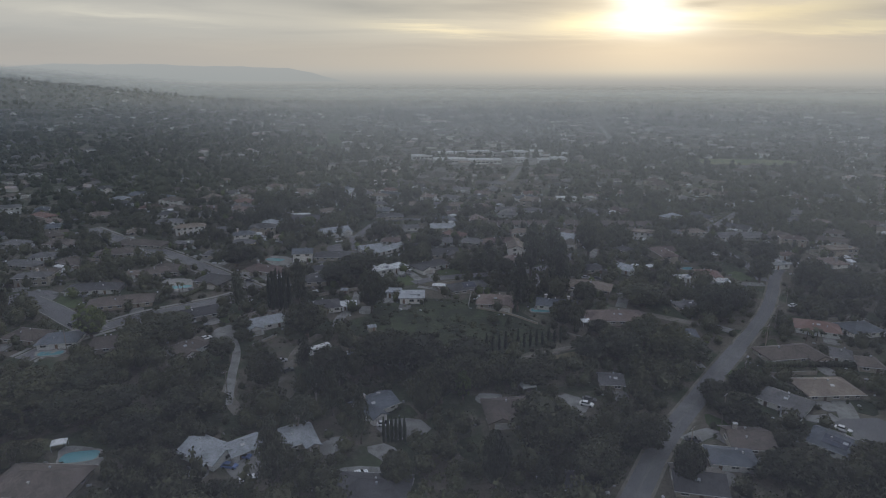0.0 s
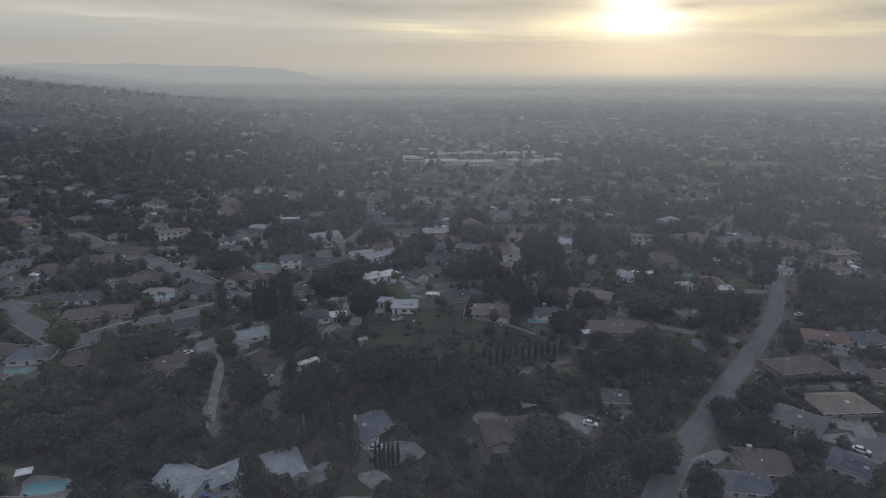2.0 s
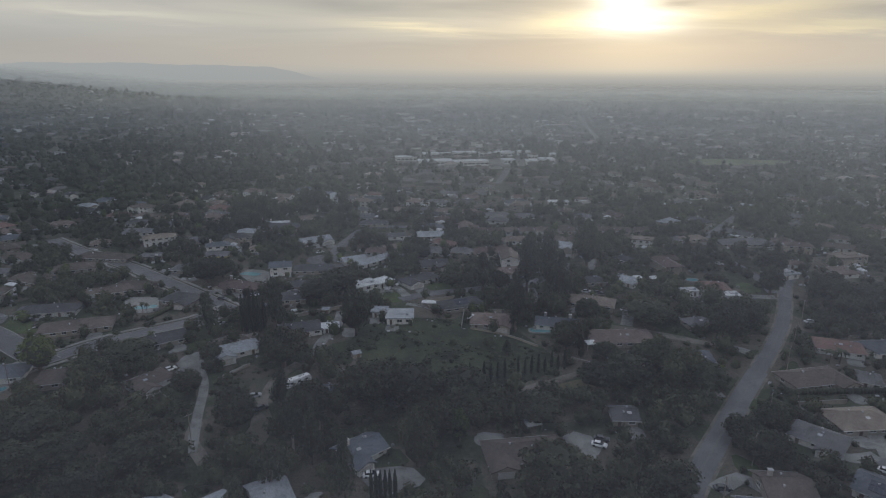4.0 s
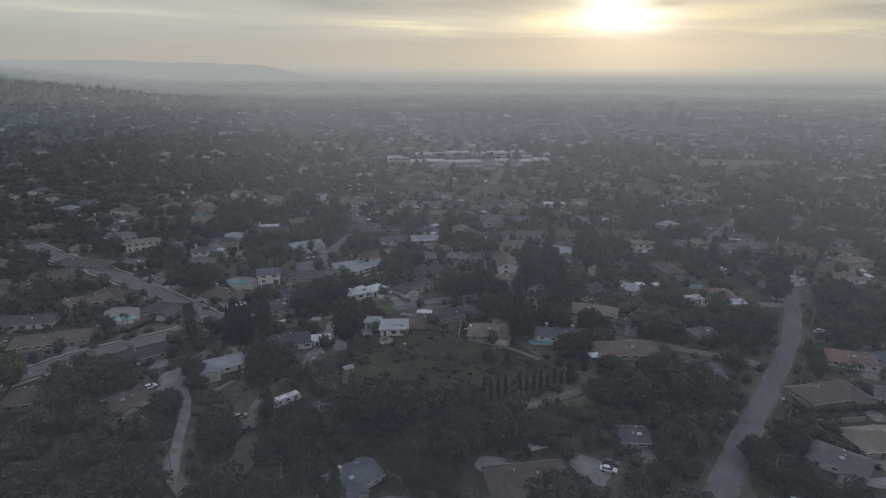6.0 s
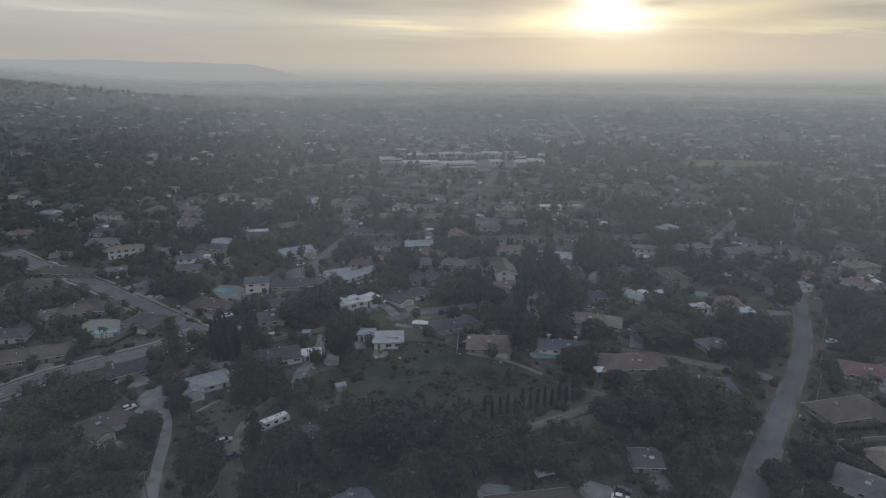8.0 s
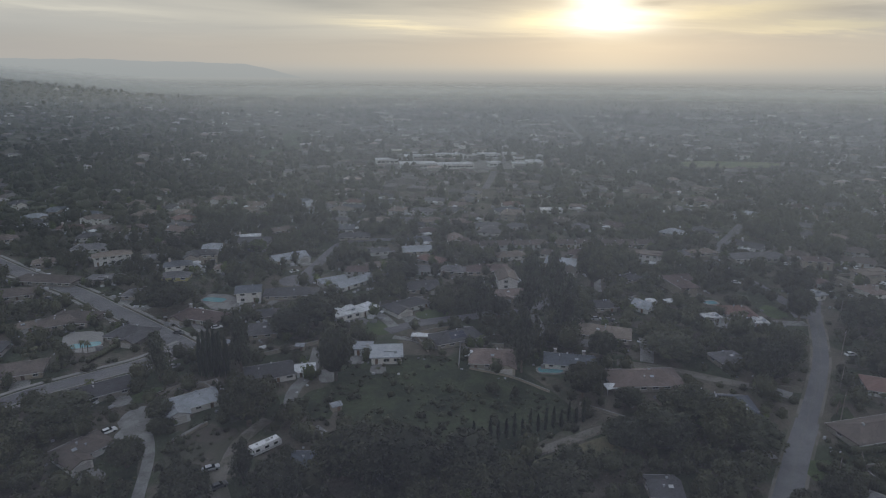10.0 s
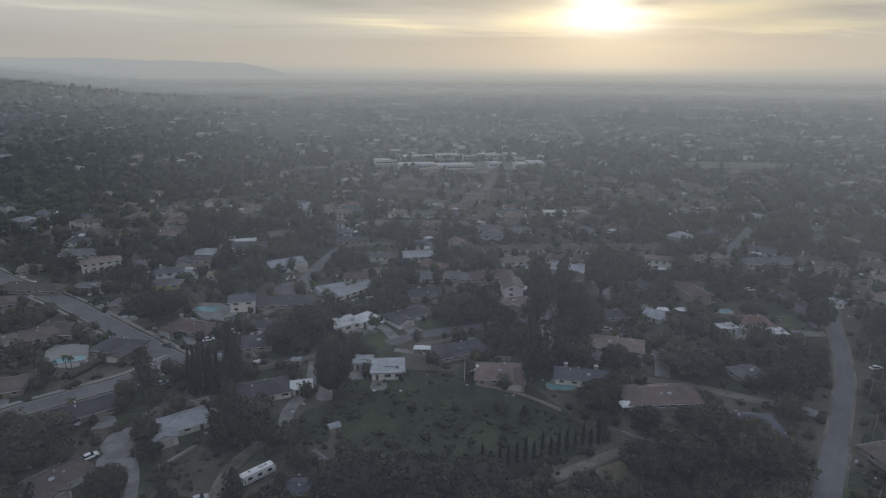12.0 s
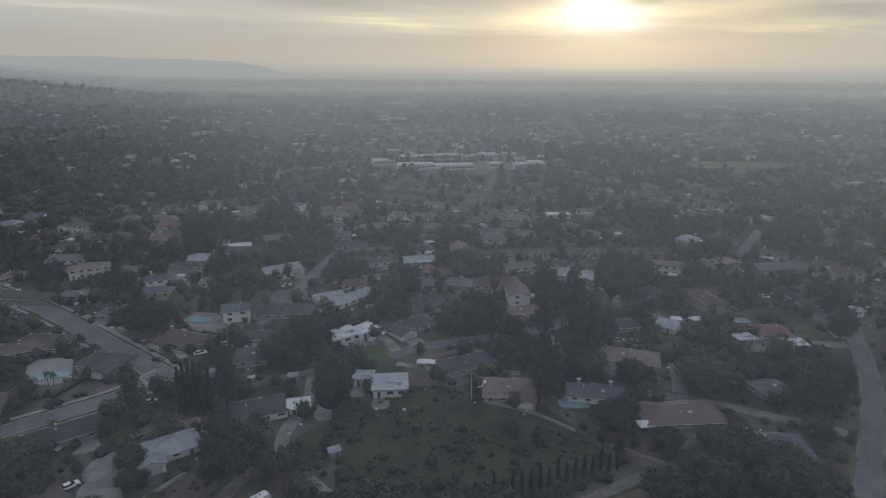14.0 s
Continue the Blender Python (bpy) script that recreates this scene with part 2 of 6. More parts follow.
def surface(name, c, rough=0.8, spread=0.25, size=1.0, patch=0.0, other=None, bump=0.2, metal=0.0, each=0.0, islands=0.0, rare=0.0, spec=0.3):
    """A matt procedural surface: base colour c with fine grain of that size in metres, larger stains, an optional second colour in
    patches, and a change from object to object (each) or from piece to piece (islands)."""
    mat = bpy.data.materials.new(name)
    mat.use_nodes = True
    k = Nodes(mat.node_tree)
    geo = k.add("ShaderNodeNewGeometry")
    at = geo.outputs["Position"]
    grain = k.noise(at, 1.0 / size, 5.0, 0.65)
    stain = k.noise(at, 0.11 / size, 3.0, 0.6)
    tone = k.math("ADD", k.math("MULTIPLY", grain, 0.6), k.math("MULTIPLY", stain, 0.4))
    col = k.mix(k.span(tone, 0.3, 0.7), rgb(c, 1 - spread), rgb(c, 1 + spread))
    if other:
        where = k.span(k.noise(at, patch, 4.0, 0.6), 0.44, 0.58, 0.0, 1.0, True)
        col = k.mix(where, col, k.mix(k.span(tone, 0.3, 0.7), rgb(other, 1 - spread), rgb(other, 1 + spread)))
    if each:
        own = k.add("ShaderNodeObjectInfo").outputs["Random"]
        col = k.mix(1.0, col, k.add("ShaderNodeCombineColor", {0: k.span(own, 0, 1, 1 - each, 1 + each), 1: k.span(own, 0, 1, 1 - 0.8 * each, 1 + 0.8 * each), 2: k.span(own, 0, 1, 1 - 0.6 * each, 1 + 0.6 * each)}).outputs[0], "MULTIPLY")
    if islands:
        own = geo.outputs["Random Per Island"]
        v = k.math("ADD", k.span(own, 0, 1, 1 - islands, 1.0), k.math("MULTIPLY", k.math("POWER", own, 7.0), rare))
        col = k.mix(1.0, col, k.add("ShaderNodeCombineColor", {0: v, 1: v, 2: v}).outputs[0], "MULTIPLY")
    b = k.add("ShaderNodeBsdfPrincipled", {"Base Color": col, "Roughness": rough, "Metallic": metal, "Specular IOR Level": spec})
    if bump:
        k.put(b, "Normal", k.add("ShaderNodeBump", {"Strength": bump, "Distance": 0.1 * size, "Height": grain}).outputs[0])
    k.add("ShaderNodeOutputMaterial", {0: b.outputs[0]})
    return mat


def roofing(name, c, rough=0.75, course=0.35):
    """Shingles or tiles: courses running level along the slope, single pieces of changing tone, and weathering."""
    mat = bpy.data.materials.new(name)
    mat.use_nodes = True
    k = Nodes(mat.node_tree)
    geo = k.add("ShaderNodeNewGeometry")
    at = geo.outputs["Position"]
    z = k.add("ShaderNodeSeparateXYZ", {0: at}).outputs[2]
    row = k.math("FRACT", k.math("DIVIDE", z, course * 0.36))
    cells = k.add("ShaderNodeTexVoronoi", {"Vector": at, "Scale": 1.6}).outputs["Color"]
    piece = k.add("ShaderNodeSeparateColor", {0: cells}).outputs[0]
    stain = k.noise(at, 0.22, 4.0, 0.6)
    own = k.add("ShaderNodeObjectInfo").outputs["Random"]
    v = k.math("ADD", k.span(piece, 0, 1, 0.86, 1.14), k.span(stain, 0.3, 0.7, -0.22, 0.22))
    v = k.math("MULTIPLY", v, k.span(own, 0, 1, 0.82, 1.2))
    v = k.math("MULTIPLY", v, k.span(row, 0.0, 0.25, 0.82, 1.0))
    col = k.mix(1.0, rgb(c), k.add("ShaderNodeCombineColor", {0: v, 1: v, 2: v}).outputs[0], "MULTIPLY")
    b = k.add("ShaderNodeBsdfPrincipled", {"Base Color": col, "Roughness": rough, "Specular IOR Level": 0.35})
    k.put(b, "Normal", k.add("ShaderNodeBump", {"Strength": 0.4, "Distance": 0.03, "Height": row}).outputs[0])
    k.add("ShaderNodeOutputMaterial", {0: b.outputs[0]})
    return mat


def foliage(name, c, other, spread=0.42):
    """Leaves: tone changes from leaf clump to leaf clump, over the crown, and from tree to tree."""
    mat = bpy.data.materials.new(name)
    mat.use_nodes = True
    k = Nodes(mat.node_tree)
    geo = k.add("ShaderNodeNewGeometry")
    own = k.add("ShaderNodeObjectInfo").outputs["Random"]
    big = k.noise(geo.outputs["Position"], 0.06, 3.0, 0.6)
    pick = k.math("ADD", k.math("MULTIPLY", own, 0.55), k.span(big, 0.35, 0.65, -0.05, 0.5))
    col = k.mix(pick, rgb(c), rgb(other))
    sear = k.span(k.noise(geo.outputs["Position"], 0.085, 2.0, 0.5), 0.56, 0.70, 0.0, 0.35, True)
    col = k.mix(sear, col, rgb((c[0] * 1.35, c[1] * 1.2, c[2] * 1.25)))
    stand = k.span(k.noise(geo.outputs["Position"], 0.011, 2.0, 0.5), 0.35, 0.65, 0.74, 1.30, True)
    col = k.mix(1.0, col, k.add("ShaderNodeCombineColor", {0: stand, 1: stand, 2: stand}).outputs[0], "MULTIPLY")
    v = k.span(geo.outputs["Random Per Island"], 0, 1, 1 - spread, 1 + spread)
    col = k.mix(1.0, col, k.add("ShaderNodeCombineColor", {0: v, 1: v, 2: v}).outputs[0], "MULTIPLY")
    d = k.add("ShaderNodeBsdfPrincipled", {"Base Color": col, "Roughness": 0.65, "Specular IOR Level": 0.25})
    t = k.add("ShaderNodeBsdfTranslucent", {0: col})
    k.add("ShaderNodeOutputMaterial", {0: k.add("ShaderNodeMixShader", {0: 0.22, 1: d.outputs[0], 2: t.outputs[0]}).outputs[0]})
    return mat


M = {
    "ground": surface("ground", (0.095, 0.085, 0.068), 0.95, 0.45, 0.9, 0.05, (0.040, 0.050, 0.028), 0.5),
    "asphalt": surface("asphalt", (0.115, 0.116, 0.121), 0.85, 0.22, 0.5, 0.07, (0.14, 0.14, 0.144), 0.2),
    "concrete": surface("concrete", (0.205, 0.205, 0.20), 0.85, 0.24, 0.6, 0.2, (0.15, 0.15, 0.142), 0.3),
    "kerb": surface("kerb", (0.23, 0.225, 0.215), 0.85, 0.2, 0.5),
    "dirt": surface("dirt", (0.160, 0.150, 0.130), 0.95, 0.25, 0.7, 0.1, (0.10, 0.095, 0.075), 0.4),
    "meadow": surface("meadow", (0.027, 0.035, 0.020), 0.95, 0.5, 1.2, 0.09, (0.044, 0.054, 0.028), 0.8),
    "bright": surface("lawn", (0.062, 0.082, 0.034), 0.95, 0.25, 0.5, 0.12, (0.05, 0.068, 0.03), 0.4),
    "golf": surface("fairway_grass", (0.052, 0.074, 0.034), 0.95, 0.3, 3.0, 0.02, (0.036, 0.050, 0.026), 0.3),
    "dry": surface("dry_grass", (0.125, 0.115, 0.070), 0.95, 0.35, 0.8, 0.09, (0.085, 0.09, 0.05), 0.5),
    "dry_green": surface("sports_turf", (0.16, 0.17, 0.085), 0.95, 0.2, 2.0, 0.02, (0.12, 0.145, 0.07), 0.3),
    "soil": surface("soil", (0.085, 0.075, 0.062), 0.95, 0.3, 0.8, 0.08, (0.062, 0.062, 0.045), 0.5),
    "paint_line": surface("road_paint", (0.155, 0.152, 0.14), 0.8, 0.3, 0.4),
    "w_white": surface("white_stucco", (0.60, 0.60, 0.59), 0.85, 0.12, 0.7, each=0.12),
    "w_cream": surface("cream_stucco", (0.29, 0.265, 0.23), 0.85, 0.14, 0.7, each=0.15),
    "w_tan": surface("tan_siding", (0.27, 0.24, 0.20), 0.85, 0.14, 0.7, each=0.12),
    "w_yellow": surface("yellow_stucco", (0.40, 0.37, 0.16), 0.85, 0.14, 0.7),
    "r_brown": roofing("brown_shingle", (0.088, 0.073, 0.065)),
    "r_maroon": roofing("maroon_tile", (0.082, 0.058, 0.054)),
    "r_terracotta": roofing("terracotta_tile", (0.140, 0.084, 0.072), 0.7, 0.45),
    "r_rose": roofing("faded_rose_tile", (0.145, 0.112, 0.100), 0.7, 0.45),
    "r_tan": roofing("tan_shingle", (0.160, 0.134, 0.112)),
    "r_grey": roofing("grey_shingle", (0.105, 0.105, 0.110)),
    "r_slate": roofing("slate_shingle", (0.080, 0.091, 0.108)),
    "r_dark": roofing("charcoal_shingle", (0.056, 0.056, 0.061)),
    "r_pale": roofing("pale_grey_shingle", (0.255, 0.275, 0.30), 0.7),
    "r_white": roofing("white_membrane", (0.50, 0.52, 0.54), 0.6, 2.0),
    "trim": surface("white_trim", (0.46, 0.46, 0.45), 0.7, 0.1, 0.4, each=0.15),
    "glass": surface("window_glass", (0.03, 0.036, 0.042), 0.12, 0.2, 0.5, bump=0.0, spec=0.7),
    "door": surface("painted_door", (0.14, 0.10, 0.08), 0.6, 0.2, 0.3, each=0.4),
    "garage": surface("garage_panel", (0.42, 0.41, 0.39), 0.6, 0.12, 0.4, each=0.15),
    "brick": surface("chimney_brick", (0.34, 0.31, 0.29), 0.9, 0.25, 0.25, each=0.3),
    "vent": surface("roof_metal", (0.36, 0.37, 0.38), 0.5, 0.15, 0.2, metal=0.2, each=0.3),
    "panel": surface("solar_glass", (0.022, 0.028, 0.05), 0.2, 0.15, 0.5, bump=0.0, spec=0.6),
    "water": surface("pool_water", (0.12, 0.27, 0.30), 0.08, 0.12, 0.8, bump=0.05, spec=0.6, each=0.2),
    "bark": surface("bark", (0.10, 0.085, 0.07), 0.95, 0.35, 0.2, bump=0.6, each=0.3),
    "bark_pale": surface("pale_bark", (0.24, 0.22, 0.19), 0.9, 0.3, 0.3, bump=0.4),
    "oak": foliage("broad_leaves", (0.036, 0.042, 0.028), (0.074, 0.077, 0.042), 0.3),
    # darker copy of the leaf tone for crown cores, shade put into the colour
    "shaded_inner_leaves": foliage("shaded_inner_leaves", (0.033, 0.038, 0.026), (0.055, 0.058, 0.035), 0.0),
    "pine": foliage("dark_needles", (0.052, 0.060, 0.040), (0.066, 0.072, 0.048), 0.4),
    "cypress": foliage("cypress_needles", (0.034, 0.044, 0.030), (0.042, 0.052, 0.034), 0.35),
    "gum": foliage("grey_green_leaves", (0.044, 0.054, 0.038), (0.068, 0.074, 0.05), 0.3),
    "bare": foliage("bare_twigs", (0.085, 0.076, 0.064), (0.11, 0.098, 0.085), 0.4),
    "lime": foliage("light_leaves", (0.07, 0.095, 0.03), (0.085, 0.10, 0.038)),
    "palm": foliage("palm_fronds", (0.05, 0.062, 0.03), (0.07, 0.078, 0.04), 0.3),
    "clutter": surface("yard_things", (0.40, 0.41, 0.42), 0.7, 0.1, 0.5, bump=0.0, islands=0.75, rare=0.5),
    "wood": surface("weathered_wood", (0.17, 0.15, 0.13), 0.85, 0.25, 0.3, each=0.2),
    "rubber": surface("tyre_rubber", (0.025, 0.025, 0.026), 0.9, 0.2, 0.1),
    "canvas": surface("white_canvas", (0.62, 0.64, 0.66), 0.7, 0.08, 0.6),
    "c_white": surface("white_car_paint", (0.66, 0.67, 0.68), 0.3, 0.05, 1.0, bump=0.0, spec=0.6),
    "c_silver": surface("silver_car_paint", (0.36, 0.37, 0.38), 0.3, 0.08, 1.0, bump=0.0, metal=0.4),
    "c_dark": surface("dark_car_paint", (0.035, 0.037, 0.042), 0.3, 0.1, 1.0, bump=0.0, spec=0.6),
    "c_blue": surface("blue_car_paint", (0.075, 0.12, 0.26), 0.35, 0.1, 1.0, bump=0.0, spec=0.6),
    "far_wall": surface("far_walls", (0.25, 0.245, 0.235), 0.85, 0.2, 2.0, bump=0.0, islands=0.5, rare=2.4),
    "far_roof": surface("far_roofs", (0.14, 0.135, 0.137), 0.8, 0.25, 2.0, 0.02, (0.125, 0.10, 0.088), 0.0, islands=0.4, rare=2.2),
}

# ---- ground ----
def mesh_object(name, verts, faces, material, smooth=False):
    """An object from plain lists; faces may be triangles or quads."""
    me = bpy.data.meshes.new(name)
    me.from_pydata([tuple(v) for v in verts], [], faces)
    me.materials.append(material)
    if smooth:
        me.polygons.foreach_set("use_smooth", [True] * len(me.polygons))
    me.update()
    return me


def spaced(start, near_lo, near_hi, end, step, grow):
    """Grid lines: even between near_lo and near_hi, then wider and wider towards start and end."""
    mid = list(np.arange(near_lo, near_hi + step, step))
    left, right, s = [], [], step
    at = near_lo
    while at > start:
        s *= grow
        at -= s
        left.append(at)
    s, at = step, mid[-1]
    while at < end:
        s *= grow
        at += s
        right.append(at)
    return np.array(left[::-1] + mid + right)


gx, gy = spaced(-7000, -240, 300, 7000, 10, 1.09), spaced(-3000, 40, 480, 7000, 10, 1.07)
GX, GY = np.meshgrid(gx, gy)
pts = np.stack([GX.ravel(), GY.ravel(), terrain(GX, GY).ravel()], 1)
nx = len(gx)
quads = [(j * nx + i, j * nx + i + 1, (j + 1) * nx + i + 1, (j + 1) * nx + i) for j in range(len(gy) - 1) for i in range(nx - 1)]
tagged(new("ground", mesh_object("ground", pts, quads, M["ground"], True)), "dry valley ground with soil, dead grass and low weeds", "ground", kind="structure")

# one-metre map of what is already built over: 1 built, 2 keep low, 3 no tall trees
MX0, MY0, MW, MH = -420, 40, 1100, 760
taken = np.zeros((MH, MW), bool)
lowish = np.zeros((MH, MW), bool)
meadow = np.zeros((MH, MW), bool)
paved = np.zeros((MH, MW), bool)
mapx, mapy = np.meshgrid(np.arange(MW) + MX0 + 0.5, np.arange(MH) + MY0 + 0.5)


def mark_box(x, y, w, d, turn, grid=None):
    c, s = math.cos(turn), math.sin(turn)
    u, v = (mapx - x) * c + (mapy - y) * s, -(mapx - x) * s + (mapy - y) * c
    (taken if grid is None else grid)[(abs(u) < w / 2) & (abs(v) < d / 2)] = True


def mark_line(a, b, half, grid=None):
    (x0, y0), (x1, y1) = a, b
    lx, ly = x1 - x0, y1 - y0
    t = np.clip(((mapx - x0) * lx + (mapy - y0) * ly) / max(lx * lx + ly * ly, 1e-6), 0, 1)
    (taken if grid is None else grid)[np.hypot(mapx - x0 - t * lx, mapy - y0 - t * ly) < half] = True


def mark_poly(points, grid=None):
    inside = np.zeros_like(taken)
    for (x0, y0), (x1, y1) in zip(points, points[1:] + points[:1]):
        cross = (y0 > mapy) != (y1 > mapy)
        with np.errstate(divide="ignore", invalid="ignore"):
            inside ^= cross & (mapx < (x1 - x0) * (mapy - y0) / (y1 - y0 + 1e-12) + x0)
    (taken if grid is None else grid)[inside] = True


def taken_by_road(x, y):
    i, j = int(x - MX0), int(y - MY0)
    return not (0 <= i < MW and 0 <= j < MH) or paved[j, i]


def smooth_line(points, step):
    """Points along a soft curve through the given ones."""
    p = [Vector(q).to_3d() for q in points]
    p = [2 * p[0] - p[1]] + p + [2 * p[-1] - p[-2]]
    out = []
    for a, b, c, d in zip(p, p[1:], p[2:], p[3:]):
        n = max(1, round((c - b).length / step))
        for i in range(n):
            t = i / n
            out.append(0.5 * (2 * b + (c - a) * t + (2 * a - 5 * b + 4 * c - d) * t * t + (3 * b - a - 3 * c + d) * t ** 3))
    return out + [p[-2]]


def ribbon(line, offset, half, lift, thick):
    """A solid strip along a line, shifted sideways by offset."""
    verts, faces = [], []
    for i, p in enumerate(line):
        way = (line[min(i + 1, len(line) - 1)] - line[max(i - 1, 0)]).normalized()
        side = Vector((way.y, -way.x, 0))
        for off in (offset - half, offset + half):
            q = p + side * off
            z = float(terrain(q.x, q.y)) + lift
            verts += [(q.x, q.y, z), (q.x, q.y, z - thick)]
    for i in range(len(line) - 1):
        a, b = 4 * i, 4 * i + 4
        faces += [(a, a + 2, b + 2, b), (a, b, b + 1, a + 1), (a + 2, a + 3, b + 3, b + 2)]
    faces += [(0, 1, 3, 2), (len(verts) - 4, len(verts) - 2, len(verts) - 1, len(verts) - 3)]
    return verts, faces


SURFACE_WORDS = {"kerb": "pale smooth concrete", "asphalt": "worn grey asphalt", "concrete": "pale concrete", "dirt": "bare pale dirt"}
road_rank = 0
FAR_LINES, STREETS = [], []


def road(name, points, width, kind, kerb=False, bulb=0, shoulder=False):
    global road_rank
    road_rank += 1
    line = smooth_line(points, 5.0)
    lift = 0.08 + 0.004 * (road_rank % 8) + (0.05 if kind == "concrete" and max(p[1] for p in points) < 700 else 0)
    if line[0].y > 600:
        lift += 0.5
    words = {"road": "street of {} through the neighbourhood", "lane": "narrow lane of {} between the lots", "driveway": "driveway of {} leading up to a house"}[name]
    ob = tagged(new(name, mesh_object(name, *ribbon(line, 0, width / 2, lift, 0.3), M[kind])), words.format(SURFACE_WORDS[kind]), name, kind="structure")
    if bulb:
        c, n = line[0], 28
        verts = [(c.x + bulb * math.cos(a), c.y + bulb * math.sin(a), 0) for a in (2 * math.pi * k / n for k in range(n))]
        verts = [(x, y, float(terrain(x, y)) + lift + 0.03) for x, y, _ in verts]
        low = [(x, y, z - 0.3) for x, y, z in verts]
        faces = [tuple(range(n))] + [(k, k + n, (k + 1) % n + n, (k + 1) % n) for k in range(n)]
        tagged(new("street_end", mesh_object("street_end", verts + low, faces, M[kind])), "round turning end of a grey asphalt street", "street end", kind="structure")
        mark_line(points[0], points[0], bulb + 2)
    if shoulder:
        for k in (-0.16, 0.16):
            tagged(new("centre_line", mesh_object("centre_line", *ribbon(line, k, 0.05, lift + 0.012, 0.02), M["paint_line"])), "worn pale line along the middle of the road", "road marking", kind="structure")
    if kerb:
        for s in (-1, 1):
            if not shoulder:
                tagged(new("kerb", mesh_object("kerb", *ribbon(line, s * (width / 2 + 0.2), 0.2, lift + 0.15, 0.5), M["kerb"])), "pale concrete kerb along the street", "kerb", kind="structure")
            if shoulder:
                tagged(new("shoulder", mesh_object("shoulder", *ribbon(line, s * (width / 2 + 0.40), 0.45, lift - 0.02, 0.4), M["dirt"])), "pale dusty dirt shoulder beside the road", "shoulder", kind="structure")
            elif width < 9:
                tagged(new("pavement", mesh_object("pavement", *ribbon(line, s * (width / 2 + 2.4), 0.75, lift + 0.13, 0.5), M["kerb"])), "pale concrete footpath along the street", "pavement", kind="structure")
    if kerb and not shoulder and line[0].y < 500:
        STREETS.append((line, width))
    if points[-1][1] > 560:
        FAR_LINES.extend((a, b, width) for a, b in zip(points, points[1:]))
    for a, b in zip(points, points[1:]):
        mark_line(a, b, width / 2 + (2.2 if kerb else 0.8))
        if name != 'driveway':
            mark_line(a, b, width / 2 + 1.5, paved)
        mark_line(a, b, width / 2 + (2.6 if shoulder else 5.5 if kerb else 3.0), lowish)
    return ob


def fill(points, lift, thick, rounded=True):
    """A flat solid on the ground inside an outline, with softened corners."""
    if rounded:
        soft = []
        for a, b in zip(points, points[1:] + points[:1]):
            soft += [tuple(np.array(a) * 0.8 + np.array(b) * 0.2), tuple(np.array(a) * 0.2 + np.array(b) * 0.8)]
        points = soft
    n = len(points)
    cx, cy = sum(p[0] for p in points) / n, sum(p[1] for p in points) / n
    verts, faces, rings = [(cx, cy, float(terrain(cx, cy)) + lift)], [], 4
    for r in range(1, rings + 1):
        verts += [(x, y, float(terrain(x, y)) + lift) for x, y in ((cx + (p[0] - cx) * r / rings, cy + (p[1] - cy) * r / rings) for p in points)]
    verts += [(x, y, z - thick) for x, y, z in verts[-n:]]
    at = lambda r, k: 1 + (r - 1) * n + k % n
    faces += [(0, at(1, k), at(1, k + 1)) for k in range(n)]
    for r in range(1, rings + 1):
        faces += [(at(r, k), at(r + 1, k), at(r + 1, k + 1), at(r, k + 1)) for k in range(n)]
    return verts, faces


slab_rank = 0


def slab(name, points, kind):
    global slab_rank
    slab_rank += 1
    verts, faces = fill(points, 0.16 + 0.004 * (slab_rank % 8), 0.4)
    tagged(new(name, mesh_object(name, verts, faces, M[kind])), "open paved area of " + SURFACE_WORDS[kind] + " beside a house", name.replace("_", " "), kind="structure")
    mark_poly(points)
    mark_poly(points, lowish)
    mark_poly(points, paved)


PATCH_WORDS = {"meadow": "rough green grass with weeds", "bright": "mown green lawn grass", "dry": "dry straw-coloured grass", "golf": "mown golf fairway grass", "dry_green": "pale yellow-green sports turf", "soil": "bare brown soil with weeds"}


def patch(name, points, kind):
    global slab_rank
    slab_rank += 1
    verts, faces = fill(points, 0.05 + 0.003 * (slab_rank % 8) + (0.5 if points[0][1] > 500 else 0), 0.3)
    tagged(new(name, mesh_object(name, verts, faces, M[kind])), "open patch of " + PATCH_WORDS[kind], name.replace("_", " "), kind="structure")
    mark_poly(points, meadow if kind in ('meadow', 'dry', 'soil') else None)


# ---- parts and things ----
def part(name, me, parent, label=""):
    ob = new(name, me)
    ob.parent = parent
    return tagged(ob, label)


def boxes(name, material, *list_of):
    """One mesh of boxes, each (x, y, z, w, d, h) with z at its foot."""
    verts, faces = [], []
    for x, y, z, w, d, h in list_of:
        n = len(verts)
        verts += [(x + sx * w / 2, y + sy * d / 2, z + (h if top else 0)) for top in (0, 1) for sx, sy in ((-1, -1), (1, -1), (1, 1), (-1, 1))]
        faces += [tuple(n + i for i in f) for f in ((0, 3, 2, 1), (4, 5, 6, 7), (0, 1, 5, 4), (1, 2, 6, 5), (2, 3, 7, 6), (3, 0, 4, 7))]
    return mesh_object(name, verts, faces, material)


def base(name, x, y, turn, label, category, group="", z=0.0):
    ob = new(name)
    ob.empty_display_size = 0.5
    ob.matrix_world = pose(x, y, float(terrain(x, y)) + z, 0, 0, turn)
    return tagged(ob, label, category, group)


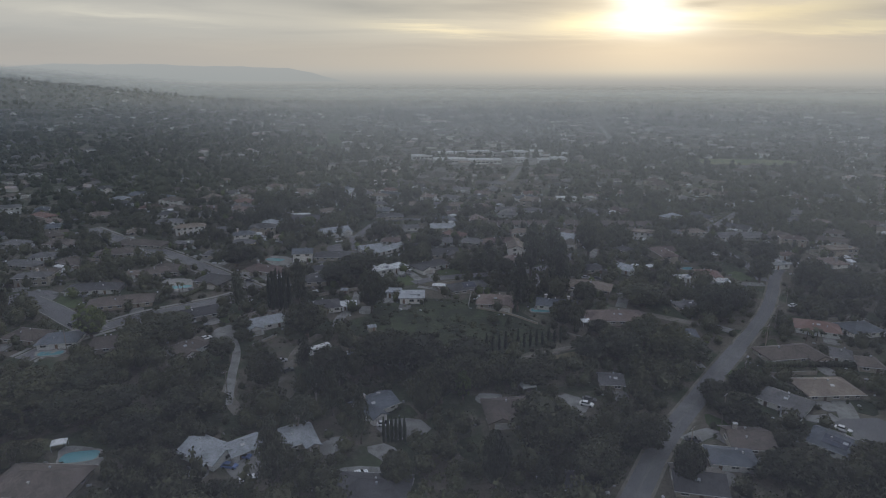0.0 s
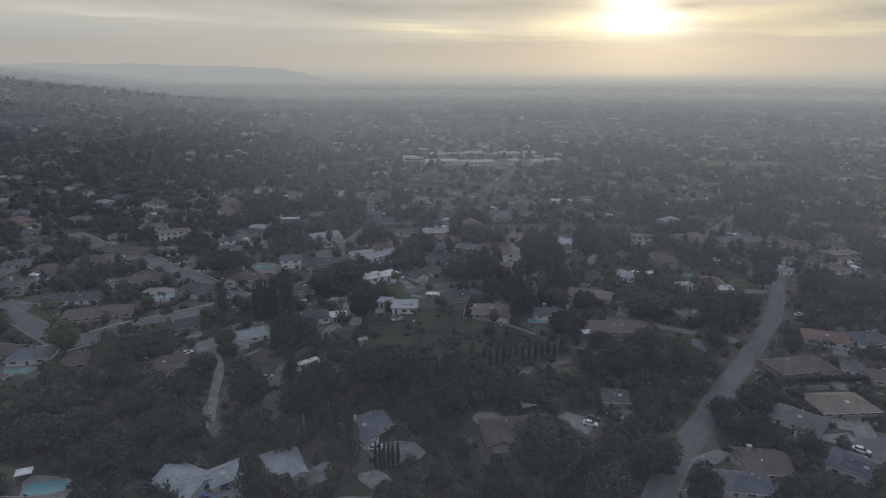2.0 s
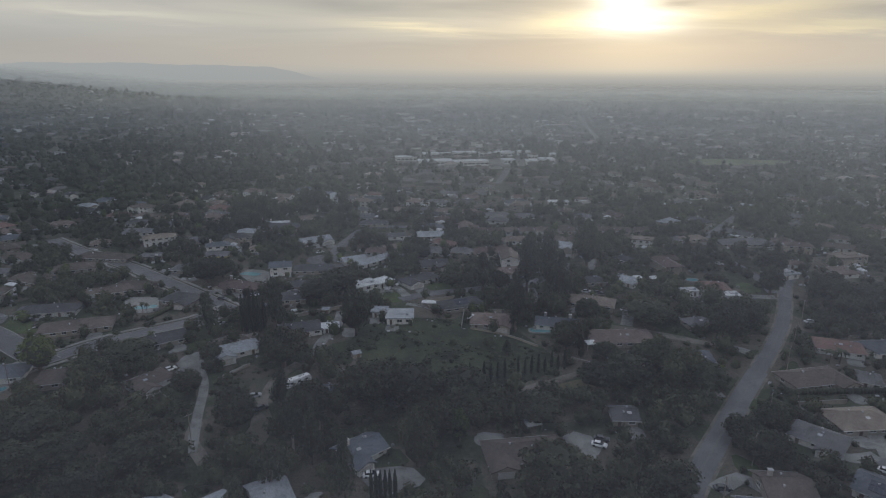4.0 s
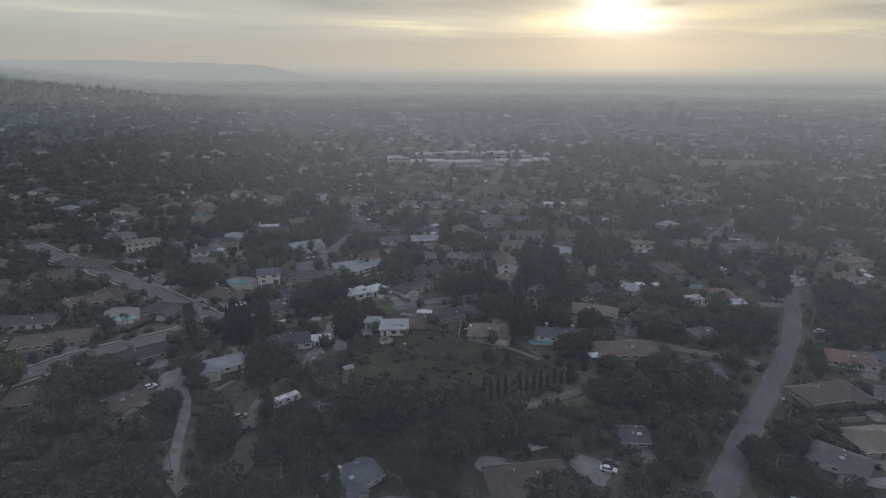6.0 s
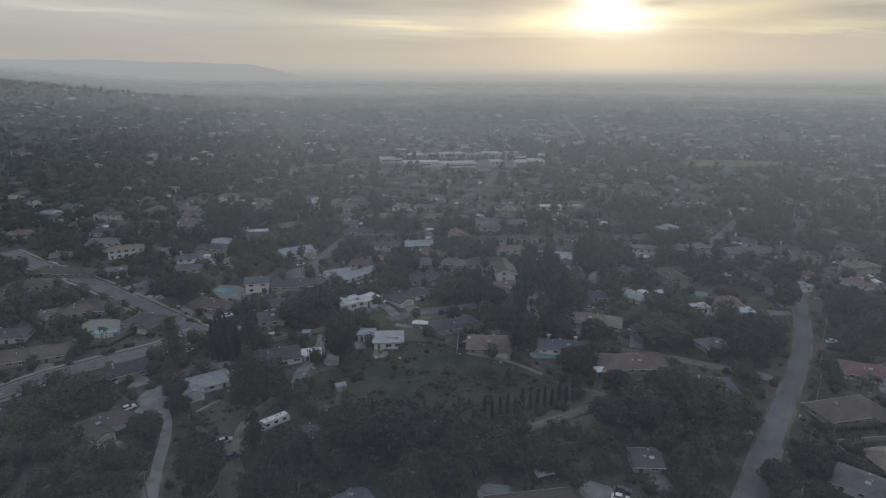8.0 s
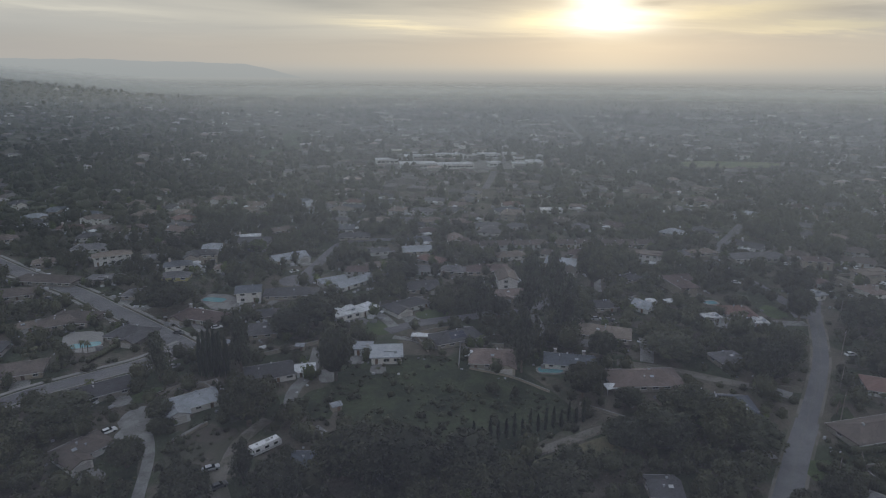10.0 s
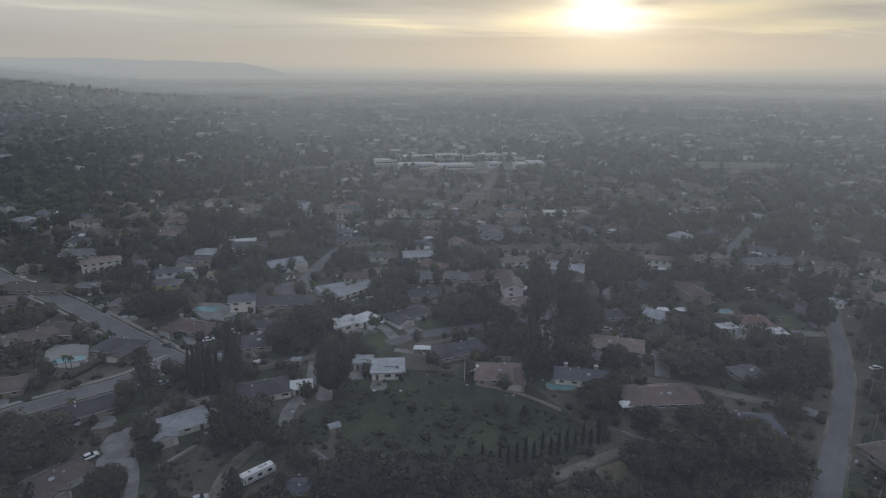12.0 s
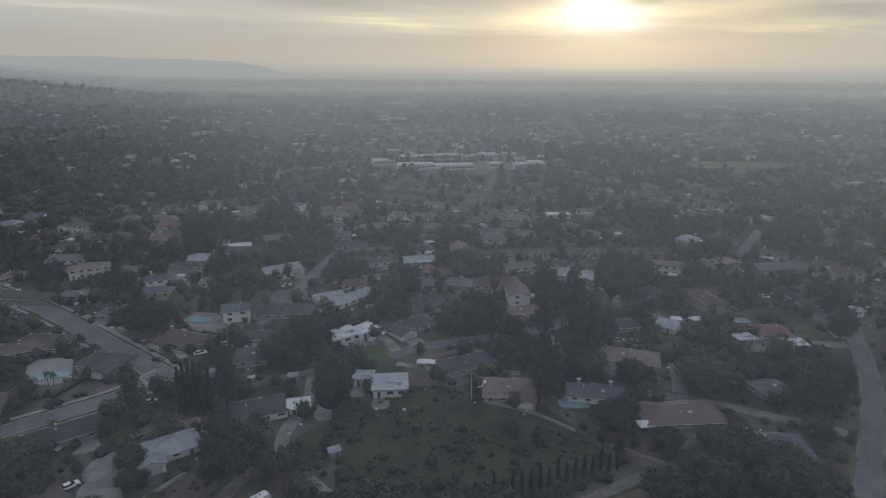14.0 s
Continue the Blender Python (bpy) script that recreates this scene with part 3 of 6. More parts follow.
def frame_mesh(w, h, bar, deep):
    """A window frame in one piece, with two lights and a sill that stands proud."""
    xs, zs = [-w / 2, -w / 2 + bar, -bar / 3, bar / 3, w / 2 - bar, w / 2], [-0.06, bar, h - bar, h]
    v = [(x, y - (0.08 if z < 0 else 0.0), z) for y in (-deep, deep) for z in zs for x in xs]
    solid = lambda i, j: not (j == 1 and i in (1, 3)) and 0 <= i < 5 and 0 <= j < 3
    at = lambda y, j, i: y * 24 + j * 6 + i
    f = []
    for j in range(3):
        for i in range(5):
            if not solid(i, j):
                continue
            f += [(at(0, j, i), at(0, j, i + 1), at(0, j + 1, i + 1), at(0, j + 1, i)), (at(1, j, i), at(1, j + 1, i), at(1, j + 1, i + 1), at(1, j, i + 1))]
            for di, dj, a, b in ((-1, 0, (j + 1, i), (j, i)), (1, 0, (j, i + 1), (j + 1, i + 1)), (0, -1, (j, i), (j, i + 1)), (0, 1, (j + 1, i + 1), (j + 1, i))):
                if not solid(i + di, j + dj):
                    f.append((at(0, *b), at(0, *a), at(1, *a), at(1, *b)))
    return mesh_object("window", v, f, M["trim"])


def ribbed_mesh(w, h, n):
    """A garage door in one piece, folded into n panels."""
    prof = [p for k in range(n) for p in ((-0.03, h * (k + 0.03) / n), (-0.08, h * (k + 0.10) / n), (-0.08, h * (k + 0.90) / n), (-0.03, h * (k + 0.97) / n))]
    v = [(sx * w / 2, y, z) for y, z in prof for sx in (-1, 1)] + [(sx * w / 2, 0.05, z) for z in (0, h) for sx in (-1, 1)]
    m = len(prof)
    f = [(2 * k, 2 * k + 1, 2 * k + 3, 2 * k + 2) for k in range(m - 1)]
    f += [(2 * m - 2, 2 * m - 1, 2 * m + 3, 2 * m + 2), (0, 2 * m, 2 * m + 1, 1)]
    return mesh_object("garage_door", v, f, M["garage"])


STUD = {
    "window": frame_mesh(1.8, 1.3, 0.12, 0.07),
    "pane": boxes("pane", M["glass"], (0, 0.02, 0.08, 1.66, 0.05, 1.16)),
    "door": boxes("door", M["door"], (0, 0, 0, 1.0, 0.10, 2.1)),
    "garage_door": ribbed_mesh(4.7, 2.1, 4),
    "roof_vent": boxes("roof_vent", M["vent"], (0, 0, -0.3, 0.35, 0.35, 0.75), (0, 0, 0.45, 0.55, 0.55, 0.12)),
    "skylight": boxes("skylight", M["vent"], (0, 0, 0, 1.3, 0.9, 0.18)),
    "ac_unit": boxes("air_conditioner", M["vent"], (0, 0, 0, 1.2, 1.2, 0.9), (0, 0, 0.9, 0.8, 0.8, 0.1)),
}


def roof_mesh(kind, w, d, eave, rise, over, material, name="roof"):
    """A solid hipped or gabled roof over a w by d plan, ridge along x."""
    a, b, t = w / 2 + over, d / 2 + over, 0.22
    ridge = a - (b if kind == "hip" else 0.0)
    ridge = max(ridge, 0.4)
    drop = rise * over / (d / 2)
    z0, z1 = eave - drop, eave + rise
    v = [(-a, -b, z0), (a, -b, z0), (a, b, z0), (-a, b, z0), (-ridge, 0, z1), (ridge, 0, z1)]
    v += [(x, y, z - t) for x, y, z in v]
    f = [(0, 1, 5, 4), (2, 3, 4, 5), (1, 2, 5), (3, 0, 4), (6, 10, 11, 7), (8, 11, 10, 9), (7, 11, 8), (9, 10, 6), (0, 6, 7, 1), (1, 7, 8, 2), (2, 8, 9, 3), (3, 9, 6, 0)]
    if kind == "gable":
        f[2:4], f[6:8] = [(1, 2, 8, 11, 7), (1, 5, 2)], [(3, 0, 6, 10, 9), (3, 4, 0)]
        f = [(0, 1, 5, 4), (2, 3, 4, 5), (6, 10, 11, 7), (8, 11, 10, 9), (1, 7, 11, 5), (5, 11, 8, 2), (3, 9, 10, 4), (4, 10, 6, 0), (0, 6, 7, 1), (2, 8, 9, 3)]
    # ridge caps
    n = len(v)
    v += [(-ridge, -0.18, z1 - 0.03), (ridge, -0.18, z1 - 0.03), (ridge, 0.18, z1 - 0.03), (-ridge, 0.18, z1 - 0.03), (-ridge, 0, z1 + 0.1), (ridge, 0, z1 + 0.1)]
    f += [tuple(n + i for i in q) for q in ((0, 1, 5, 4), (2, 3, 4, 5), (1, 2, 5), (3, 0, 4))]
    return mesh_object(name, v, f, material), z0


def wall_mesh(kind, w, d, eave, rise, material, foot=-1.5):
    v = [(sx * w / 2, sy * d / 2, z) for z in (foot, eave) for sx, sy in ((-1, -1), (1, -1), (1, 1), (-1, 1))]
    f = [(0, 1, 5, 4), (1, 2, 6, 5), (2, 3, 7, 6), (3, 0, 4, 7)]
    if kind == "gable":
        v += [(-w / 2, 0, eave + rise - 0.25), (w / 2, 0, eave + rise - 0.25)]
        f[1], f[3] = (1, 2, 6, 9, 5), (3, 0, 4, 8, 7)
    return mesh_object("wall", v, f, material)


def gutter_mesh(w, d, z, over):
    a, b, t = w / 2 + over + 0.06, d / 2 + over + 0.06, 0.14
    return [boxes("gutter", M["trim"], (0, s * b, z - 0.20, 2 * a, t, 0.17)) for s in (-1, 1)]


ROOF_WORDS = {"brown": "brown shingle", "maroon": "dark reddish-brown tile", "terracotta": "terracotta tile", "rose": "faded pinkish-brown tile", "tan": "tan shingle", "grey": "grey shingle", "slate": "blue-grey shingle", "dark": "charcoal shingle", "pale": "pale grey shingle", "white": "white membrane"}
FORM_WORDS = {"hip": "hipped", "gable": "gabled", "flat": "flat"}


YARD_CARS, PLOT_WALLS, HOUSE_SPOTS = [], [], []


def house(x, y, w, d, turn, roof, walls, tiles, storeys=1, wing=0, chimney=0, solar=0):
    r = random.Random(int(x * 7 + y * 13))
    eave = 2.6 * storeys
    wall, tile = M["w_" + walls], M["r_" + tiles]
    words = f"{'two-storey' if storeys > 1 else 'low'} {walls} house with a {FORM_WORDS[roof]} {ROOF_WORDS[tiles]} roof"
    ob = base("house", x, y, turn, words, "house", "houses of the neighbourhood")
    rise = d / 2 * 0.40
    near = y < 330
    HOUSE_SPOTS.append((x, y, w, d, radians(turn)))
    part("wall", wall_mesh(roof, w, d, eave, rise, wall), ob, walls + " stucco wall")
    if roof == "flat":
        part("roof", boxes("roof", tile, (0, 0, eave, w + 1.4, d + 1.4, 0.32), (0, -d / 2 - 0.6, eave + 0.32, w + 1.4, 0.2, 0.1), (0, d / 2 + 0.6, eave + 0.32, w + 1.4, 0.2, 0.1), (w * 0.12, d * 0.1, eave + 0.32, w * 0.42, d * 0.45, 0.3)), ob, "flat " + ROOF_WORDS[tiles] + " roof")
        u = part("air_conditioner", STUD["ac_unit"], ob, "grey metal box")
        u.location = (w * 0.3, -d * 0.2, eave + 0.32)
    else:
        me, z0 = roof_mesh(roof, w, d, eave, rise, 0.75, tile)
        part("roof", me, ob, FORM_WORDS[roof] + " " + ROOF_WORDS[tiles] + " roof")
        for me in gutter_mesh(w, d, z0, 0.75):
            part("gutter", me, ob, "white gutter")
        for k in range(2 if near else 1):
            u = part("roof_vent", STUD["roof_vent"], ob, "pale metal vent")
            yy = r.uniform(-0.3, 0.3) * d
            u.location = (r.uniform(-0.25, 0.25) * w, yy, eave + rise * (1 - abs(yy) / (d / 2)))
        if r.random() < 0.3 and near:
            yy = -0.22 * d
            u = part("skylight", STUD["skylight"], ob, "pale skylight")
            u.location, u.rotation_euler = (r.uniform(-0.2, 0.2) * w, yy, eave + rise * (1 - abs(yy) / (d / 2)) + 0.02), (math.atan2(rise, d / 2), 0, 0)
    # cross wing with its own gable towards the front
    fronts = [(-d / 2, 0.0, w)]
    if wing:
        ww, out_by = min(0.42 * w, 7.5), 3.6
        wx = wing * (w / 2 - ww / 2)
        wr = ww / 2 * 0.40
        me = wall_mesh("gable" if roof != "flat" else "flat", out_by + d / 2, ww, eave, wr, wall)
        u = part("wing_wall", me, ob, walls + " stucco wing")
        u.location, u.rotation_euler = (wx, -d / 2 + (d / 2 - out_by) / 2, 0.0), (0, 0, math.pi / 2)
        if roof != "flat":
            me, _ = roof_mesh("gable", out_by + d / 2, ww, eave, wr, 0.6, tile)
            u = part("wing_roof", me, ob, "gabled " + ROOF_WORDS[tiles] + " roof")
            u.location, u.rotation_euler = (wx, -d / 2 + (d / 2 - out_by) / 2, 0.012), (0, 0, math.pi / 2)
        g = part("garage_door", STUD["garage_door"], ob, "pale panelled garage door")
        g.location = (wx, -d / 2 - out_by - 0.06, 0)
        g.scale = (min(1, (ww - 1.2) / 4.7), 1, 1)
    # windows and the front door
    bays = max(2, int(w / 3.6))
    step = w / bays
    door_bay = r.randrange(bays)
    for s in range(storeys):
        for k in range(bays):
            bx = -w / 2 + step * (k + 0.5)
            if wing and abs(bx - wing * (w / 2 - min(0.42 * w, 7.5) / 2)) < min(0.42 * w, 7.5) / 2 + 0.9:
                continue
            if s == 0 and k == door_bay:
                u = part("door", STUD["door"], ob, "painted front door")
                u.location = (bx, -d / 2 - 0.04, 0)
                continue
            u = part("window", STUD["window"], ob)
            u.location = (bx, -d / 2 - 0.05, 2.6 * s + 0.9)
            u.scale = (r.choice((0.9, 1.0, 1.25)), 1, 1)
            part("pane", STUD["pane"], u)
        for sx in (-1, 1):
            u = part("window", STUD["window"], ob)
            u.location, u.rotation_euler = (sx * (w / 2 + 0.05), 0.12 * d, 2.6 * s + 0.9), (0, 0, sx * math.pi / 2)
            part("pane", STUD["pane"], u)
    for k in range(chimney):
        cx = (-0.3 + 0.6 * k) * w
        c = part("chimney", boxes("chimney", M["brick"], (cx, 0.12 * d, eave, 1.1, 0.9, rise + 1.3)), ob, "pale brick chimney")
        part("chimney_cap", boxes("chimney_cap", M["trim"], (cx, 0.12 * d, eave + rise + 1.3, 1.35, 1.15, 0.14)), c)
    if solar:
        a = math.atan2(rise, d / 2)
        me = boxes("solar_panel", M["panel"], (0, 0, 0.1, 1.0, 1.6, 0.06))
        for i in range(6):
            for j in range(2):
                u = part("solar_panel", me, ob, "dark solar panel")
                yy = -d / 2 + 1.6 + 1.75 * j
                u.location, u.rotation_euler = (-0.05 * w + 1.08 * (i - 2), yy, eave + rise * (1 - abs(yy) / (d / 2)) + 0.03), (a, 0, 0)
    # paved yard, side patio and garden wall of the plot
    t = radians(turn)
    def spot(u, v):
        return (round(x + u * math.cos(t) - v * math.sin(t), 2), round(y + u * math.sin(t) + v * math.cos(t), 2))
    if y < 420:
        px = (wing or r.choice((-1, 1))) * w * 0.28
        reach = d / 2 + (3.8 if wing else 0.2)
        if r.random() < 0.5:
            slab("driveway_pad", [spot(px - 2.6, -reach), spot(px + 2.6, -reach), spot(px + 3.0, -reach - 6.5), spot(px - 3.0, -reach - 6.5)], "concrete")
            if wing and r.random() < 0.5:
                YARD_CARS.append((*spot(px, -reach - 3.4), turn + 90 + r.uniform(-6, 6), r.choice(("white", "silver", "dark", "dark", "white"))))
        if r.random() < 0.6:
            sx = r.choice((-1, 1))
            slab("patio", [spot(sx * w * 0.1, d / 2 + 0.3), spot(sx * w * 0.45, d / 2 + 0.3), spot(sx * w * 0.42, d / 2 + 4.5), spot(sx * w * 0.12, d / 2 + 4.0)], "concrete")
        if r.random() < 0.3:
            sx, q = r.choice((-1, 1)), r.uniform(3.0, 4.5)
            PLOT_WALLS.append([spot(sx * (w / 2 + q), -d / 2), spot(sx * (w / 2 + q), d / 2 + 6), spot(-sx * w * 0.3, d / 2 + 6.5)])
    # keep the plot clear, and the ground towards the open side low
    mark_box(x, y, w + 0.6, d + 0.6, t, paved)
    mark_box(x, y, w + 2.2, d + 2.2, t)
    if wing:
        mark_box(x + math.sin(t) * d / 2, y - math.cos(t) * d / 2, w + 2, 9, t)
    eye = Vector((x, y - 60)).normalized()
    mark_line((x - eye.x * d * 0.5, y - eye.y * d * 0.5), (x - eye.x * (d * 0.5 + (5.5 if y < 270 else 10.0)), y - eye.y * (d * 0.5 + (5.5 if y < 270 else 10.0))), w / 2 + 0.5, lowish)
    return ob


hall_group = "school blocks"


def hall(x, y, w, d, turn):
    """A long flat-roofed school block."""
    ob = base("school_block", x, y, turn, "long pale flat-roofed school block with a dark band of windows", "school building", hall_group, 0.3)
    part("wall", boxes("wall", M["w_white"], (0, 0, -2, w, d, 7)), ob, "white rendered wall")
    part("roof", boxes("roof", M["canvas"], (0, 0, 5, w + 1.5, d + 1.5, 0.5)), ob, "white flat roof")
    n = max(3, int(w / 5))
    me = boxes("window", M["glass"], (0, 0, 0, w / n * 0.7, 0.12, 1.6))
    for k in range(n):
        u = part("window", me, ob)
        u.location = (-w / 2 + w / n * (k + 0.5), -d / 2 - 0.03, 1.6)
    mark_box(x, y, w + 2, d + 2, radians(turn))
    mark_line((x - 4, y - d / 2), (x - 4, y - d / 2 - 26), w / 2 - 5, lowish)


def pool(x, y, a, b, turn):
    """A garden pool with a rounded plan, a raised rim and its water."""
    ob = base("swimming_pool", x, y, turn, "blue garden swimming pool with a pale stone rim", "swimming pool", "garden pools", 0.2)
    n = 24
    ring = [(math.copysign(abs(math.cos(t)) ** 0.6, math.cos(t)), math.copysign(abs(math.sin(t)) ** 0.6, math.sin(t))) for t in (2 * math.pi * k / n for k in range(n))]
    v, f = [], []
    for s, z in ((1.0, -0.6), (1.0, 0.06), (0.0, 0.06), (0.0, -0.6)):
        v += [((a / 2 + 0.7 * s) * p, (b / 2 + 0.7 * s) * q, z) for p, q in ring]
    for r in range(3):
        f += [(r * n + k, r * n + (k + 1) % n, (r + 1) * n + (k + 1) % n, (r + 1) * n + k) for k in range(n)]
    part("rim", mesh_object("rim", v, f, M["concrete"]), ob, "pale stone rim")
    part("water", mesh_object("water", [(a / 2 * p, b / 2 * q, 0.02) for p, q in ring], [tuple(range(n))], M["water"]), ob, "clear blue water")
    mark_box(x, y, a + 3, b + 3, radians(turn))
    mark_line((x, y), (x * 0.93, y - 14), a / 2 + 1, lowish)


# ---- trees ----


def blob(sub, r):
    """Verts and triangles of a lumpy ball."""
    bm = bmesh.new()
    bmesh.ops.create_icosphere(bm, subdivisions=sub, radius=1.0)
    v = np.array([p.co[:] for p in bm.verts]) * (1 + r.uniform(-0.22, 0.18, (len(bm.verts), 1)))
    f = np.array([[p.index for p in q.verts] for q in bm.faces])
    bm.free()
    return v, f


def leaf_cards(centres, normals, size, r):
    """Small bent leaf clumps, two triangles each, lying roughly across the normals."""
    n = len(centres)
    d = normals + r.normal(0, 0.55, (n, 3))
    d /= np.linalg.norm(d, axis=1, keepdims=True)
    t = np.cross(d, r.normal(0, 1, (n, 3)))
    t /= np.linalg.norm(t, axis=1, keepdims=True) + 1e-9
    b = np.cross(d, t)
    s = size * r.uniform(0.6, 1.4, (n, 1))
    v = np.stack([centres - t * s, centres + b * s * 0.7 + d * s * 0.25, centres + t * s, centres - b * s * 0.7 + d * s * 0.25], 1).reshape(-1, 3)
    k = np.arange(n)[:, None] * 4
    return v, np.concatenate([k + [0, 1, 3], k + [1, 2, 3]])


def leaf_sprays(centres, normals, size, r):
    """Small pointed leaf sprays, one triangle each, lying roughly across the normals."""
    n = len(centres)
    d = normals + r.normal(0, 0.5, (n, 3))
    d /= np.linalg.norm(d, axis=1, keepdims=True)
    t = np.cross(d, r.normal(0, 1, (n, 3)))
    t /= np.linalg.norm(t, axis=1, keepdims=True) + 1e-9
    b = np.cross(d, t)
    s = size * r.uniform(0.6, 1.4, (n, 1))
    v = np.stack([centres - t * s - b * s * 0.5, centres + t * s - b * s * 0.5, centres + b * s], 1).reshape(-1, 3)
    return v, np.arange(n * 3).reshape(-1, 3)


def lobes_for(kind, r, count):
    """Centres and radii of the masses that make up a crown in a box 1 wide and 1 high."""
    if kind == "pine":
        z = np.linspace(0.22, 0.95, count)
        wide = 0.36 * (1 - ((z - 0.22) / 0.85) ** 1.5) + 0.06
        a = r.uniform(0, 6.28, count) + np.arange(count) * 2.4
        rad = np.stack([wide * 0.72, wide * 0.72, 0.085 + 0.03 * r.random(count)], 1)
        return np.stack([np.cos(a) * wide * 0.5, np.sin(a) * wide * 0.5, z], 1), rad
    if kind == "cypress":
        z = np.linspace(0.08, 0.93, count)
        wide = 0.46 * np.sin(np.clip((z + 0.12) / 1.12, 0, 1) * math.pi) ** 0.7 + 0.05
        return np.stack([r.uniform(-0.06, 0.06, count), r.uniform(-0.06, 0.06, count), z], 1), np.stack([wide, wide, np.full(count, 0.13)], 1)
    loose = kind in ("gum", "bare")
    a = r.uniform(0, 6.28) + np.arange(count) * 2.4
    if loose:
        q = np.sqrt((np.arange(count) + 0.5) / count)
        c = np.stack([np.cos(a) * q * 0.34, np.sin(a) * q * 0.34, r.uniform(0.36, 0.86, count)], 1)
        return c, r.uniform(0.65, 1.0, (count, 1)) * np.array([[0.17, 0.17, 0.13]])
    # masses spread over a dome that hangs well down
    up = np.linspace(0.95, -0.55, count) + r.uniform(-0.08, 0.08, count)
    flat = np.sqrt(np.clip(1 - up * up, 0.04, 1)) * r.uniform(0.85, 1.1, count)
    c = np.stack([np.cos(a) * flat * 0.33, np.sin(a) * flat * 0.33, 0.52 + 0.33 * up], 1)
    return c, r.uniform(0.6, 1.3, (count, 1)) * np.array([[0.165, 0.165, 0.14]]) * (14.0 / count) ** 0.35


def crown_arrays(kind, seed, count, sub, cards, size):
    r = np.random.default_rng(seed)
    vs, fs, n = [], [], 0
    centres, radii = lobes_for(kind, r, count)
    fine = count > 9 or kind == "cypress"
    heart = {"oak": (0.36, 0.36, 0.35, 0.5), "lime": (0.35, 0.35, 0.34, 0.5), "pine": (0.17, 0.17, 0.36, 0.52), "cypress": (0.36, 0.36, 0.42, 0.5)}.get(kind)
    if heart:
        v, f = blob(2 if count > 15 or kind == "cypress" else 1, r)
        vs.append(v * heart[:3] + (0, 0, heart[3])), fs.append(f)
        n = len(v)
    if not (fine and heart):
        for c, rad in zip(centres, radii):
            v, f = blob(sub, r)
            v = v * rad * (0.3 if kind == "bare" else 0.45 if fine else 0.66) + c
            vs.append(v), fs.append(f + n)
            n += len(v)
    cores = sum(len(f) for f in fs)
    for c, rad in zip(centres, radii):
        if cards:
            d = r.normal(0, 1, (cards, 3))
            d /= np.linalg.norm(d, axis=1, keepdims=True)
            d[:, 2] = np.where(d[:, 2] < -0.5, -d[:, 2], d[:, 2])
            reach = r.uniform(0.6, 1.15, (cards, 1))
            v, f = (leaf_sprays if fine else leaf_cards)(c + d * rad * reach, d, size, r)
            vs.append(v), fs.append(f + n)
            n += len(v)
    return np.concatenate(vs), np.concatenate(fs), cores


def array_mesh(name, v, f, *materials):
    """A triangle mesh straight from arrays."""
    me = bpy.data.meshes.new(name)
    me.vertices.add(len(v)), me.loops.add(len(f) * 3), me.polygons.add(len(f))
    me.vertices.foreach_set("co", np.asarray(v, np.float32).ravel())
    me.loops.foreach_set("vertex_index", np.asarray(f, np.int32).ravel())
    me.polygons.foreach_set("loop_start", np.arange(0, len(f) * 3, 3, dtype=np.int32))
    me.polygons.foreach_set("loop_total", np.full(len(f), 3, np.int32))
    for m in materials:
        me.materials.append(m)
    me.update(calc_edges=True)
    return me


def tube(points, radii, sides=6):
    """A tapered tube through the points."""
    v, f = [], []
    for p, rad in zip(points, radii):
        v += [(p[0] + rad * math.cos(2 * math.pi * k / sides), p[1] + rad * math.sin(2 * math.pi * k / sides), p[2]) for k in range(sides)]
    for i in range(len(points) - 1):
        for k in range(sides):
            a, b = i * sides + k, i * sides + (k + 1) % sides
            f += [(a, b, b + sides), (a, b + sides, a + sides)]
    return np.array(v), np.array(f)


def trunk_arrays(kind, seed):
    r = np.random.default_rng(seed)
    if kind in ("pine", "cypress"):
        return tube([(0, 0, -0.05), (0, 0, 0.3), (0, 0, 0.85)], [0.045, 0.035, 0.01])
    vs, fs, n = [], [], 0
    lean = r.uniform(-0.04, 0.04, 2)
    stems = [([(0, 0, -0.06), (lean[0], lean[1], 0.25), (lean[0] * 2, lean[1] * 2, 0.62)], [0.05, 0.038, 0.018])]
    for k in range(5):
        a = k * 1.26 + r.uniform(-0.3, 0.3)
        q = r.uniform(0.18, 0.32)
        stems.append(([(lean[0], lean[1], 0.22 + 0.04 * k), (math.cos(a) * q * 0.5, math.sin(a) * q * 0.5, 0.42 + 0.03 * k), (math.cos(a) * q, math.sin(a) * q, 0.62)], [0.024, 0.016, 0.006]))
    for p, rad in stems:
        v, f = tube(p, rad)
        vs.append(v), fs.append(f + n)
        n += len(v)
    return np.concatenate(vs), np.concatenate(fs)


